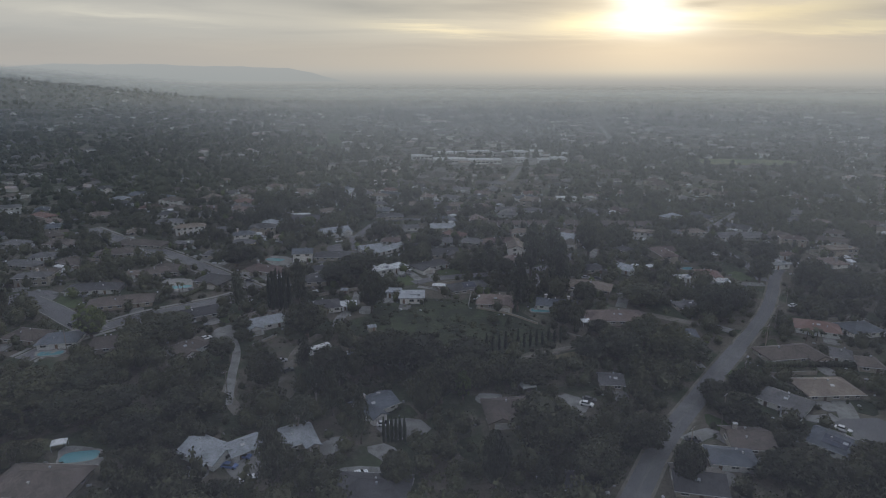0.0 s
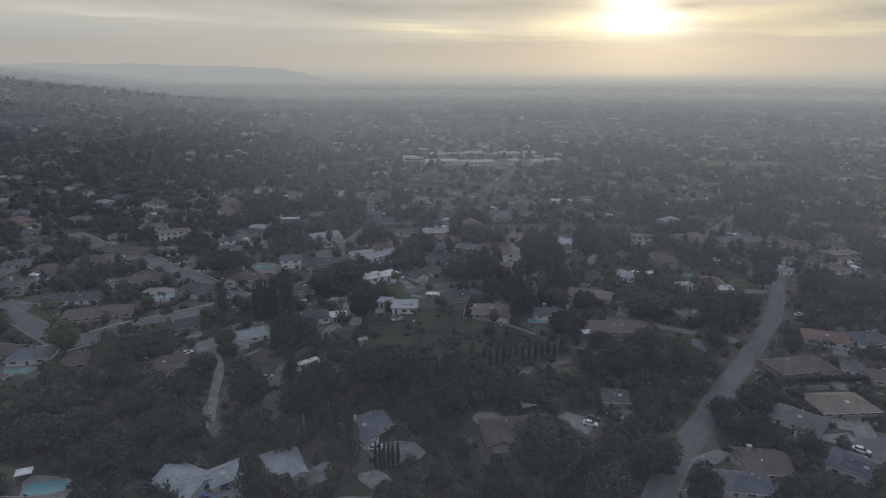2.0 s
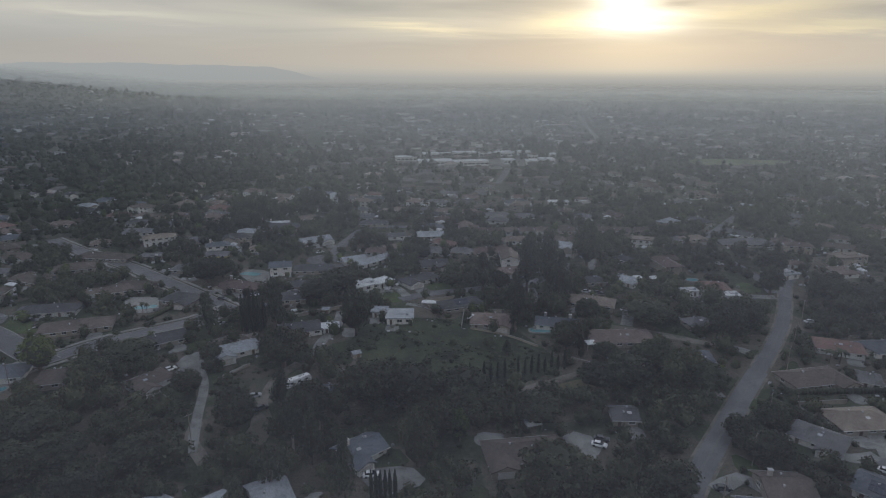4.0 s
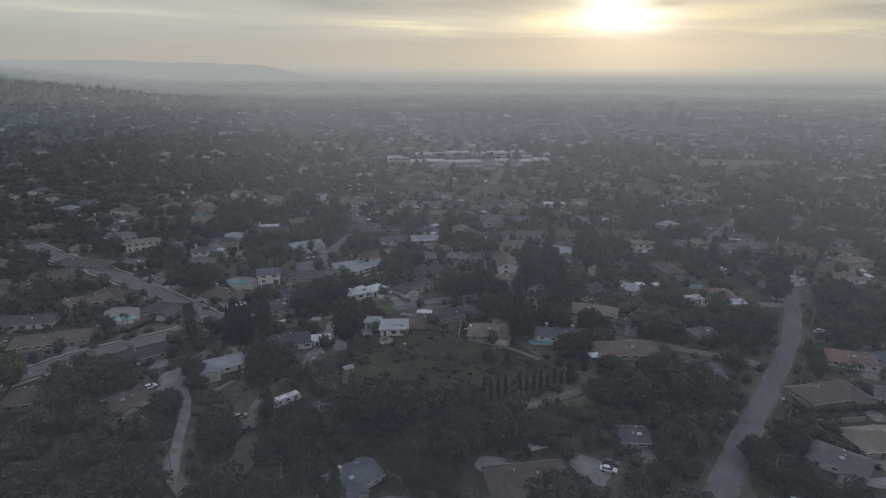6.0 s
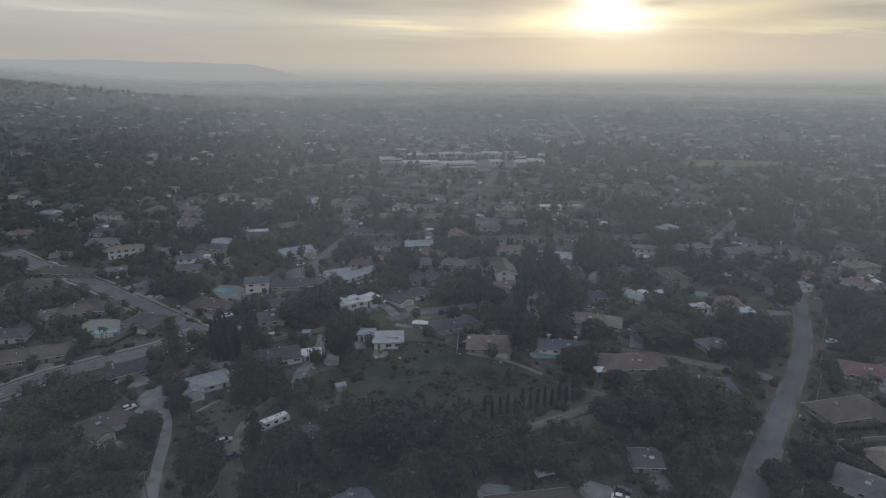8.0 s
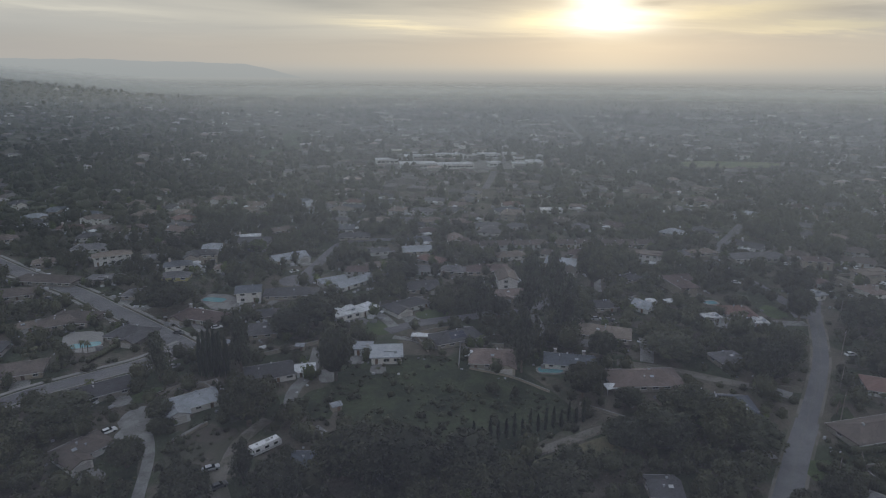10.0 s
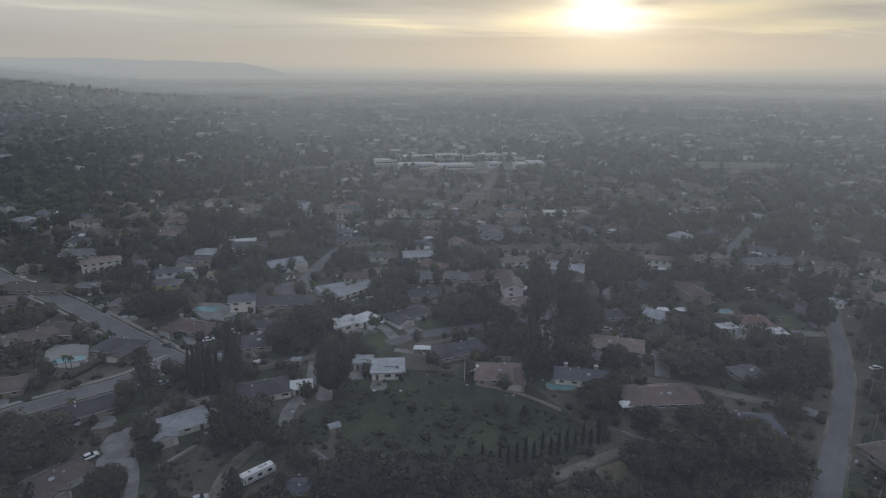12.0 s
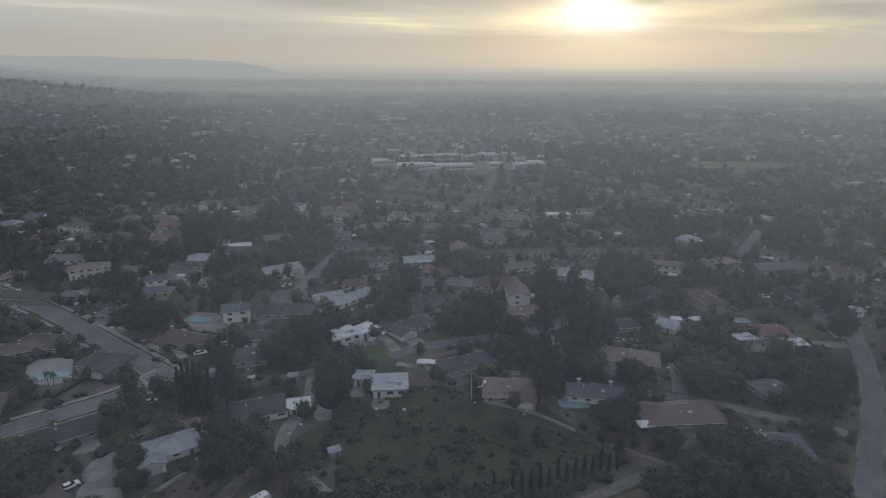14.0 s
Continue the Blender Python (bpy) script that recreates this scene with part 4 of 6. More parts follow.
def palm_arrays(seed):
    r = np.random.default_rng(seed)
    vs, fs, n = [], [], 0
    for k in range(26):
        a, droop, reach = r.uniform(0, 6.28), r.uniform(0.0, 0.22), r.uniform(0.38, 0.55)
        spine = [(math.cos(a) * reach * t, math.sin(a) * reach * t, 0.93 + 0.10 * t * (1 - droop * 2) - (droop + 0.05) * t * t * 2) for t in (0, 0.35, 0.7, 1.0)]
        for (x0, y0, z0), (x1, y1, z1), w0, w1 in zip(spine, spine[1:], (0.01, 0.07, 0.05), (0.07, 0.05, 0.005)):
            nx_, ny_ = -math.sin(a), math.cos(a)
            vs.append(np.array([(x0 - nx_ * w0, y0 - ny_ * w0, z0 - w0 * 0.15), (x0 + nx_ * w0, y0 + ny_ * w0, z0 - w0 * 0.15), (x1 + nx_ * w1, y1 + ny_ * w1, z1 - w1 * 0.15), (x1 - nx_ * w1, y1 - ny_ * w1, z1 - w1 * 0.15)]))
            fs.append(np.array([(0, 1, 2), (0, 2, 3)]) + n)
            n += 4
    return np.concatenate(vs), np.concatenate(fs)


KINDS = {
    "oak": ("broadleaf_tree", "broad dark green leafy tree with a rounded crown", 26, 1, 135, 0.028, "oak", "bark"),
    "lime": ("broadleaf_tree", "light yellow-green leafy tree with a soft crown", 24, 1, 135, 0.028, "lime", "bark"),
    "gum": ("eucalyptus_tree", "loose grey-green eucalyptus tree with pale limbs", 16, 1, 110, 0.030, "gum", "bark_pale"),
    "bare": ("leafless_tree", "leafless grey-brown tree with fine twigs", 14, 1, 90, 0.018, "bare", "bark_pale"),
    "pine": ("pine_tree", "tall dark green conifer with uneven tiers", 20, 1, 100, 0.030, "pine", "bark"),
    "cypress": ("cypress_tree", "narrow dark green column-shaped cypress tree", 9, 1, 90, 0.075, "cypress", "bark"),
}
CROWNS, TRUNKS = {}, {}
for seed, (kind, (name, _, count, sub, cards, size, leaf, bark)) in enumerate(KINDS.items()):
    CROWNS[kind] = []
    for v in range(5):
        cv, cf, cores = crown_arrays(kind, 40 * seed + v, count, sub, cards, size)
        crown_mesh = array_mesh("crown", cv, cf, M[leaf], M["shaded_inner_leaves"])
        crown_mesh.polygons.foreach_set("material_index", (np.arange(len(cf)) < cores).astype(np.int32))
        CROWNS[kind].append(crown_mesh)
    TRUNKS[kind] = [array_mesh("trunk", *trunk_arrays(kind, 40 * seed + v), M[bark]) for v in range(2)]
CROWNS["palm"] = [array_mesh("fronds", *palm_arrays(v), M["palm"]) for v in range(2)]
TRUNKS["palm"] = [array_mesh("trunk", *tube([(0, 0, -0.05), (0.02, 0, 0.5), (0, 0, 0.95)], [0.045, 0.032, 0.028]), M["bark"])]
tree_count = 0


def tree(kind, x, y, h, w):
    global tree_count
    tree_count += 1
    r = random.Random(int(x * 11 + y * 5))
    name, label = KINDS[kind][:2] if kind != "palm" else ("palm_tree", "slim palm tree with a tuft of drooping fronds")
    if kind in ("oak", "lime") and h < 6:
        label = "small " + label
    elif kind in ("oak", "pine") and h > 16:
        label = "large " + label
    ob = base(name, x, y, r.uniform(0, 360), label, "tree", "trees of the neighbourhood")
    ob.scale = (w, w, h)
    part("trunk", r.choice(TRUNKS[kind]), ob)
    part("fronds" if kind == "palm" else "crown", r.choice(CROWNS[kind]), ob)
    mark_line((x, y), (x, y), max(1.5, w * 0.36))
    return ob


# ---- hedges, walls, fences ----
def hedge(points, height, width):
    line = smooth_line(points, 1.2)
    vs, fs, n = [], [], 0
    r = np.random.default_rng(int(abs(points[0][0]) * 10))
    for p in line:
        c = np.array([p.x, p.y, float(terrain(p.x, p.y)) + height * 0.5])
        v, f = blob(1, r)
        vs.append(v * np.array([width * 0.55, width * 0.55, height * 0.52]) + c), fs.append(f + n)
        n += len(v)
        d = r.normal(0, 1, (26, 3))
        d /= np.linalg.norm(d, axis=1, keepdims=True)
        v, f = leaf_cards(c + d * np.array([width * 0.6, width * 0.6, height * 0.56]), d, 0.22, r)
        vs.append(v), fs.append(f + n)
        n += len(v)
    tagged(new("hedge", array_mesh("hedge", np.concatenate(vs), np.concatenate(fs), M["oak"])), "clipped dark green hedge along a garden", "hedge")
    for a, b in zip(points, points[1:]):
        mark_line(a, b, width * 0.6)


def garden_wall(points, height, thick, soft=True):
    line = smooth_line(points, 4.0) if soft else [Vector(a).lerp(Vector(b), k / 4).to_3d() for a, b in zip(points, points[1:]) for k in range(5)]
    v, f = ribbon(line, 0, thick / 2, height, height + 0.6)
    ob = tagged(new("garden_wall", mesh_object("garden_wall", v, f, M["w_tan"])), "low pale block wall along a garden edge", "wall")
    v, f = ribbon(line, 0, thick / 2 + 0.06, height + 0.08, 0.08)
    part("coping", mesh_object("coping", v, f, M["kerb"]), ob, "pale coping stones")
    for a, b in zip(points, points[1:]):
        mark_line(a, b, 1.0)


def fence(points, height):
    line = smooth_line(points, 2.4)
    x, y = line[0].x, line[0].y
    ob = base("fence", x, y, 0, "weathered wooden post and rail fence", "fence")
    z0 = float(terrain(x, y))
    post = boxes("post", M["wood"], (0, 0, -0.4, 0.14, 0.14, height + 0.4))
    for p in line:
        u = part("post", post, ob)
        u.location = (p.x - x, p.y - y, float(terrain(p.x, p.y)) - z0)
    for k in (0.45, 0.95):
        v, f = ribbon(line, 0, 0.04, height * k, 0.14)
        part("rail", mesh_object("rail", [(a - x, b - y, c - z0) for a, b, c in v], f, M["wood"]), ob)


# ---- vehicles ----
def shell(name, outline, half, material, taper=0.0, z_taper=1.0):
    """A solid with the side outline (x, z), drawn in towards the top."""
    n = len(outline)
    v = [(x, s * (half - (taper if z > z_taper else 0.0)), z) for s in (-1, 1) for x, z in outline]
    f = [tuple(range(n)), tuple(range(2 * n - 1, n - 1, -1))] + [(k, k + n, (k + 1) % n + n, (k + 1) % n) for k in range(n)]
    return mesh_object(name, v, f, material)


CAR_BODY = [(-2.25, 0.35), (-2.3, 0.75), (-2.1, 0.92), (-1.0, 0.98), (1.1, 0.98), (2.1, 0.85), (2.3, 0.7), (2.28, 0.35)]
CAR_CAB = [(-1.75, 0.96), (-1.35, 1.42), (0.25, 1.45), (1.15, 0.97)]
WHEEL = array_mesh("wheel", *tube([(0, 0, -0.11), (0, 0, -0.108), (0, 0, 0.108), (0, 0, 0.11)], [0.02, 0.33, 0.33, 0.02], 12), M["rubber"])
LAMP = boxes("headlight", M["vent"], (0, 0, 0, 0.08, 0.4, 0.16))


def car(x, y, turn, colour):
    ob = base("car", x, y, turn, f"parked {colour} saloon car with dark windows", "car", "parked cars", 0.22)
    part("body", shell("body", CAR_BODY, 0.9, M["c_" + colour], 0.06, 0.9), ob, colour + " paint")
    part("cabin", shell("cabin", CAR_CAB, 0.80, M["glass"], 0.14, 1.2), ob, "dark glass")
    part("car_roof", boxes("car_roof", M["c_" + colour], (-0.55, 0, 1.43, 1.65, 1.3, 0.05)), ob, colour + " roof")
    for sx in (-1.4, 1.4):
        for sy in (-0.82, 0.82):
            u = part("wheel", WHEEL, ob)
            u.location, u.rotation_euler = (sx, sy, 0.33), (math.pi / 2, 0, 0)
    for sy in (-0.6, 0.6):
        u = part("headlight", LAMP, ob)
        u.location = (2.26, sy, 0.62)
    mark_box(x, y, 7, 5, radians(turn))
    mark_line((x, y), (x * 0.95, y - 9), 3, lowish)


def trailer(x, y, turn, length):
    ob = base("travel_trailer", x, y, turn, "long white travel trailer parked on a dirt yard", "trailer", "", 0.12)
    a = length / 2
    part("body", shell("body", [(-a, 0.55), (-a, 2.6), (-a + 0.4, 3.0), (a - 0.5, 3.0), (a, 2.3), (a, 0.7)], 1.2, M["c_white"], 0.12, 2.9), ob, "white ribbed body")
    part("stripe", boxes("stripe", M["c_silver"], (0, -1.215, 1.0, length * 0.92, 0.04, 0.2), (0, 1.215, 1.0, length * 0.92, 0.04, 0.2)), ob, "grey stripe")
    for k in (-0.3, 0.0, 0.3):
        part("window", boxes("window", M["glass"], (k * length, -1.22, 1.55, 1.2, 0.05, 0.7)), ob)
    part("air_conditioner", boxes("air_conditioner", M["trim"], (0.1 * length, 0, 3.0, 1.1, 0.8, 0.3)), ob)
    for k in (-0.25, 0.25):
        part("roof_vent", boxes("roof_vent", M["c_dark"], (k * length, 0.2, 3.0, 0.5, 0.5, 0.12)), ob)
    part("hitch", boxes("hitch", M["c_dark"], (a + 0.5, 0, 0.5, 1.1, 0.2, 0.12)), ob)
    for sx in (-0.5, 0.5):
        for sy in (-1.05, 1.05):
            u = part("wheel", WHEEL, ob)
            u.location, u.rotation_euler = (sx - 0.5, sy, 0.36), (math.pi / 2, 0, 0)
    mark_box(x, y, length + 5, 8, radians(turn))
    mark_line((x, y), (x * 0.95, y - 14), length / 2, lowish)


# ---- garden things ----
def canopy(x, y, w, d, turn):
    ob = base("garden_canopy", x, y, turn, "white fabric garden canopy on four slim poles", "canopy", "garden canopies", 0.1)
    a, b = w / 2, d / 2
    v = [(-a, -b, 2.1), (a, -b, 2.1), (a, b, 2.1), (-a, b, 2.1), (-a * 0.25, 0, 3.0), (a * 0.25, 0, 3.0), (-a, -b, 1.8), (a, -b, 1.8), (a, b, 1.8), (-a, b, 1.8)]
    f = [(0, 1, 5, 4), (1, 2, 5), (2, 3, 4, 5), (3, 0, 4), (0, 6, 7, 1), (1, 7, 8, 2), (2, 8, 9, 3), (3, 9, 6, 0)]
    part("cover", mesh_object("cover", v, f, M["canvas"]), ob, "white fabric cover")
    post = boxes("pole", M["vent"], (0, 0, -0.2, 0.1, 0.1, 2.3))
    for sx in (-0.95, 0.95):
        for sy in (-0.95, 0.95):
            u = part("pole", post, ob)
            u.location = (sx * a, sy * b, 0)
    mark_box(x, y, w + 1, d + 1, radians(turn))
    mark_line((x, y), (x * 0.95, y - 10), w / 2 + 1, lowish)


def shed(x, y, turn):
    ob = base("garden_shed", x, y, turn, "small pale wooden garden shed with a pitched roof", "shed", "garden sheds")
    part("wall", wall_mesh("gable", 3.2, 2.6, 2.0, 0.6, M["w_tan"], -0.5), ob)
    me, _ = roof_mesh("gable", 3.2, 2.6, 2.0, 0.6, 0.25, M["r_pale"])
    part("roof", me, ob, "pale metal roof")
    u = part("door", STUD["door"], ob)
    u.location, u.scale = (0.5, -1.32, 0), (1, 0.6, 0.9)
    mark_box(x, y, 4.5, 4, radians(turn))
    mark_line((x, y), (x * 0.95, y - 8), 2.5, lowish)


def utility_pole(x, y):
    ob = base("utility_pole", x, y, 40, "tall weathered wooden utility pole with a crossarm", "pole", "utility poles")
    part("pole", array_mesh("pole", *tube([(0, 0, -0.5), (0, 0, 10.5)], [0.17, 0.11], 8), M["wood"]), ob)
    part("crossarm", boxes("crossarm", M["wood"], (0, 0, 9.6, 2.4, 0.12, 0.14)), ob)
    ins = boxes("insulator", M["vent"], (0, 0, 9.74, 0.1, 0.1, 0.2))
    for k in (-1.1, -0.5, 0.5, 1.1):
        u = part("insulator", ins, ob)
        u.location = (k, 0, 0)


# roads, streets and lanes
road('road', [(-38.8, -5.6), (19.0, 73.6), (63.2, 127.6), (78.0, 146.2), (91.5, 160.6), (105.0, 174.0), (124.8, 193.8), (141.0, 209.2)], 6.5, 'asphalt', kerb=True, shoulder=True)
road('road', [(138.5, 206.8), (146.5, 214.6), (160.4, 228.2), (176.0, 244.6), (191.5, 264.0), (206.8, 284.6), (218.5, 298.0), (226.0, 309.0), (231.0, 322.0)], 5.3, 'asphalt', kerb=True, shoulder=True)
road('road', [(196.4, 279.5), (200.8, 291.0), (204.5, 308.0), (206.0, 324.0), (207.2, 344.5), (205.8, 365.3)], 5.6, 'asphalt')
road('road', [(-198.9, 429.1), (-165.2, 395.1), (-128.4, 362.3), (-100.8, 333.2), (-80.5, 311.1), (-58.1, 286.2)], 7.8, 'asphalt', kerb=True)
road('road', [(-60.9, 291.1), (-72.7, 278.0), (-88.1, 269.2), (-104.5, 260.1), (-114.8, 250.8), (-125.7, 240.3), (-134.0, 223.5)], 6.8, 'asphalt', kerb=True)
road('road', [(-164.2, 285.9), (-145.8, 271.0), (-131.5, 257.8), (-116.7, 245.7)], 9, 'asphalt', kerb=True, bulb=12)
road('road', [(16.3, 292.2), (27.7, 297.9), (41.4, 300.7), (53.0, 302.0), (65.5, 305.4), (80.0, 305.9), (97.2, 318.4), (115.5, 336.4)], 6.4, 'asphalt')
road('road', [(-23.5, 363.3), (-16.5, 384.5), (-8.3, 412.3), (-0.4, 432.3), (16.5, 439.5), (33.2, 436.9)], 6.6, 'asphalt', bulb=9.5)
road('lane', [(98.1, 253.5), (111.6, 247.0), (125.7, 238.3), (135.4, 231.4), (144.6, 228.1), (152.9, 226.2)], 4.6, 'dirt')
road('lane', [(39.9, 202.3), (56.0, 208.2), (73.4, 214.3), (85.7, 217.5), (93.7, 219.3)], 3.4, 'dirt')
road('driveway', [(-64.4, 239.6), (-59.2, 232.1), (-56.0, 222.8), (-54.6, 213.8), (-53.8, 205.7), (-52.3, 195.7), (-50.6, 184.4)], 3.1, 'concrete')
road('driveway', [(-11.0, 281.2), (-11.9, 271.0), (-13.1, 261.8), (-17.6, 252.7), (-19.0, 244.1), (-16.9, 236.8)], 4.2, 'concrete')
road('lane', [(-25.1, 235.1), (-32.0, 224.2), (-33.9, 213.8), (-35.1, 205.7), (-34.2, 195.5), (-36.5, 187.8)], 4, 'dirt')
road('lane', [(-10.8, 228.6), (-6.0, 221.7), (-0.7, 214.7), (4.3, 209.5), (8.9, 201.0)], 3.2, 'concrete')
road('driveway', [(109.3, 251.9), (113.9, 260.6), (118.3, 270.7)], 5, 'concrete')
road('driveway', [(9.4, 315.7), (15.6, 308.0), (19.3, 296.4)], 4.5, 'concrete')
road('driveway', [(23.5, 315.1), (24.9, 307.6), (27.1, 300.0)], 4.0, 'concrete')
road('driveway', [(-146.0, 376.9), (-140.0, 385.0)], 3, 'concrete')
road('driveway', [(-103.2, 345.9), (-95.4, 352.9)], 3, 'concrete')
road('driveway', [(-90.0, 331.9), (-85.6, 338.8)], 5, 'concrete')
road('driveway', [(-64.5, 309.9), (-73.0, 323.6)], 7, 'concrete')
road('driveway', [(-58.0, 303.2), (-63.6, 314.7)], 3.5, 'concrete')
road('driveway', [(77.2, 279.1), (80.2, 290.1), (80.5, 300.3)], 4, 'concrete')
road('driveway', [(45.8, 268.1), (46.6, 279.7), (50.2, 292.4)], 4, 'concrete')
road('driveway', [(121.2, 324.6), (129.9, 345.8)], 4.5, 'concrete')
road('driveway', [(181.4, 276.9), (194.0, 274.0)], 5, 'concrete')
road('driveway', [(89.0, 150.3), (98.2, 154.1), (102.5, 147.8)], 5, 'concrete')
road('driveway', [(152.3, 171.5), (150.2, 164.4), (145.0, 154.8)], 6, 'concrete')
road('driveway', [(129.3, 162.0), (135.1, 158.1), (143.0, 158.3)], 4.5, 'concrete')
road('driveway', [(119.0, 196.2), (110.6, 196.6)], 4.5, 'concrete')
road('driveway', [(146.5, 223.0), (141.2, 228.9)], 5, 'concrete')
road('driveway', [(-52.8, 200.0), (-52.2, 190.8), (-45.5, 178.9)], 4, 'dirt')
road('driveway', [(-37.5, 215.0), (-30.7, 194.2), (-34.8, 183.9)], 3.6, 'dirt')
road('driveway', [(18.2, 286.3), (26.5, 282.5), (35.4, 273.9)], 3.2, 'concrete')
# courts, patios and pool decks
slab('court', [(-69.4, 230.0), (-64.0, 246.0), (-60.2, 244.0), (-57.8, 240.3), (-60.4, 236.8), (-58.0, 231.7), (-59.2, 226.4)], 'concrete')
slab('court', [(-69.8, 238.0), (-68.9, 245.3), (-64.3, 248.6), (-61.3, 245.4), (-59.1, 234.5), (-61.1, 231.8)], 'concrete')
slab('patio', [(-10.4, 263.7), (-4.0, 262.7), (-4.4, 254.2), (-10.1, 254.5)], 'concrete')
slab('court', [(59.8, 182.1), (67.1, 177.1), (61.9, 164.6), (58.7, 159.3), (57.2, 168.4)], 'concrete')
slab('court', [(-18.3, 144.7), (-9.4, 148.2), (3.0, 146.2), (8.2, 142.0), (7.1, 137.0), (-4.6, 141.4), (-12.2, 144.5)], 'concrete')
slab('court', [(-21.8, 156.5), (-13.5, 164.3), (-9.4, 156.7), (-16.7, 153.3)], 'concrete')
slab('court', [(-6.5, 156.4), (1.7, 158.4), (8.3, 144.4), (3.0, 145.5)], 'concrete')
slab('court', [(-45.9, 158.7), (-38.3, 168.8), (-32.6, 146.1), (-38.7, 143.9), (-43.4, 150.1)], 'concrete')
slab('patio', [(-3.4, 170.4), (10.8, 171.2), (15.4, 162.9), (1.7, 158.4)], 'concrete')
slab('patio', [(29.8, 179.5), (32.9, 184.6), (39.3, 182.2), (34.6, 174.6)], 'concrete')
slab('street_end', [(140.0, 156.9), (158.8, 156.7), (150.4, 140.8), (137.4, 138.0), (137.7, 149.3)], 'asphalt')
slab('pool_deck', [(-92.7, 162.2), (-91.5, 166.2), (-81.9, 163.9), (-76.1, 155.4), (-86.3, 155.1)], 'concrete')
slab('pool_deck', [(-112.0, 309.5), (-97.5, 310.5), (-93.0, 297.0), (-93.5, 288.5), (-106.0, 291.5)], 'kerb')
slab('pool_deck', [(-66.0, 339.8), (-63.5, 349.7), (-51.7, 345.1), (-44.6, 326.2), (-57.5, 325.5)], 'concrete')
slab('pool_deck', [(70.0, 257.2), (78.2, 253.3), (73.6, 249.4), (67.9, 250.3)], 'concrete')
slab('pool_deck', [(-132.9, 230.1), (-123.3, 230.6), (-120.7, 224.1), (-130.8, 225.8)], 'concrete')
slab('patio', [(-51.3, 333.2), (-41.5, 327.5), (-44.5, 317.9), (-50.7, 323.3)], 'concrete')
slab('patio', [(153.4, 286.2), (181.4, 282.9), (173.8, 272.4), (147.9, 274.9)], 'concrete')
slab('patio', [(29.6, 181.7), (35.6, 183.7), (40.7, 182.0), (35.5, 176.8)], 'concrete')
slab('court', [(56.3, 178.4), (60.4, 180.9), (67.8, 173.5), (63.7, 167.9), (58.1, 170.9)], 'concrete')
slab('court', [(-147.6, 422.9), (-136.1, 429.1), (-120.1, 414.7), (-133.7, 407.5)], 'concrete')
# swimming pools
pool(-60.0, 340.1, 11, 5.5, -20)
pool(-99.2, 296.2, 11, 5, 10)
pool(-124.6, 319.8, 9, 5, 10)
pool(-85.2, 159.9, 10, 5.5, 5)
pool(-126.0, 227.6, 9, 4, 5)
pool(71.7, 251.3, 9, 4.5, -10)
pool(-55.8, 397.0, 8, 4.5, 0)
pool(-133.5, 319.0, 7, 4, 0)
pool(-130.3, 302.3, 8, 4, 0)
pool(167.2, 302.0, 6, 4.5, 0)
# fields, lawns and bare lots
patch('field', [(-3.8, 269.2), (20.7, 271.1), (58.3, 261.1), (67.5, 238.2), (72.3, 220.7), (46.5, 207.3), (22.1, 211.6), (1.2, 220.7), (-6.7, 247.9)], 'meadow')
patch('dry_field', [(44.0, 200.9), (55.1, 205.2), (78.8, 212.9), (81.7, 209.8), (72.0, 195.8), (61.9, 198.4), (47.7, 198.4)], 'dry')
patch('bare_lot', [(-50.1, 213.2), (-50.2, 230.9), (-43.9, 235.1), (-36.3, 226.4), (-38.0, 208.8), (-42.5, 203.6)], 'soil')
patch('field', [(208.2, 431.4), (245.7, 425.6), (234.0, 405.9), (196.8, 411.6)], 'meadow')
patch('field', [(248.7, 416.8), (257.3, 415.5), (242.3, 392.3), (231.6, 393.9)], 'meadow')
patch('sports_field', [(431.7, 778.8), (553.5, 747.5), (509.4, 700.5), (398.4, 724.1)], 'dry_green')
patch('field', [(80.6, 498.0), (99.7, 495.1), (89.5, 465.6), (73.9, 468.0)], 'meadow')
patch('golf_green', [(-114.6, 797.7), (-76.4, 793.8), (-80.4, 967.5), (-108.4, 1000.7)], 'golf')
patch('golf_green', [(-85.7, 953.1), (-39.7, 934.7), (-71.2, 1288.6), (-102.0, 1288.4)], 'golf')
FAR_LINES.append(((-97.0, 816.7), (-92.8, 968.5), 5))
FAR_LINES.append(((-64.0, 966.2), (-86.6, 1288.5), 6))
patch('sports_field', [(71.2, 969.9), (289.7, 931.8), (264.3, 880.6), (73.7, 908.7)], 'dry')
FAR_LINES.append(((396.0, 712.0), (528.0, 690.0), 30))
slab('court', [(40.2, 797.6), (78.2, 877.7), (271.5, 855.0), (235.5, 736.5), (148.7, 734.9), (64.8, 745.7)], 'concrete')
patch('lawn', [(-16.5, 243.6), (-13.4, 249.6), (-5.5, 252.0), (-4.8, 232.4), (-11.4, 232.5)], 'meadow')
patch('lawn', [(-68.9, 215.8), (-65.1, 224.6), (-58.8, 222.5), (-55.0, 207.9), (-65.2, 205.7)], 'meadow')
patch('lawn', [(-71.7, 254.0), (-63.1, 260.8), (-59.1, 254.6), (-66.5, 249.3)], 'bright')
patch('lawn', [(-140.4, 377.5), (-128.0, 385.5), (-100.9, 355.7), (-106.2, 351.4)], 'meadow')
patch('lawn', [(-98.2, 340.8), (-93.2, 349.3), (-85.9, 335.8), (-91.1, 332.1)], 'meadow')
patch('lawn', [(6.3, 299.4), (10.1, 308.9), (18.7, 295.0), (16.0, 288.7), (5.9, 290.3)], 'bright')
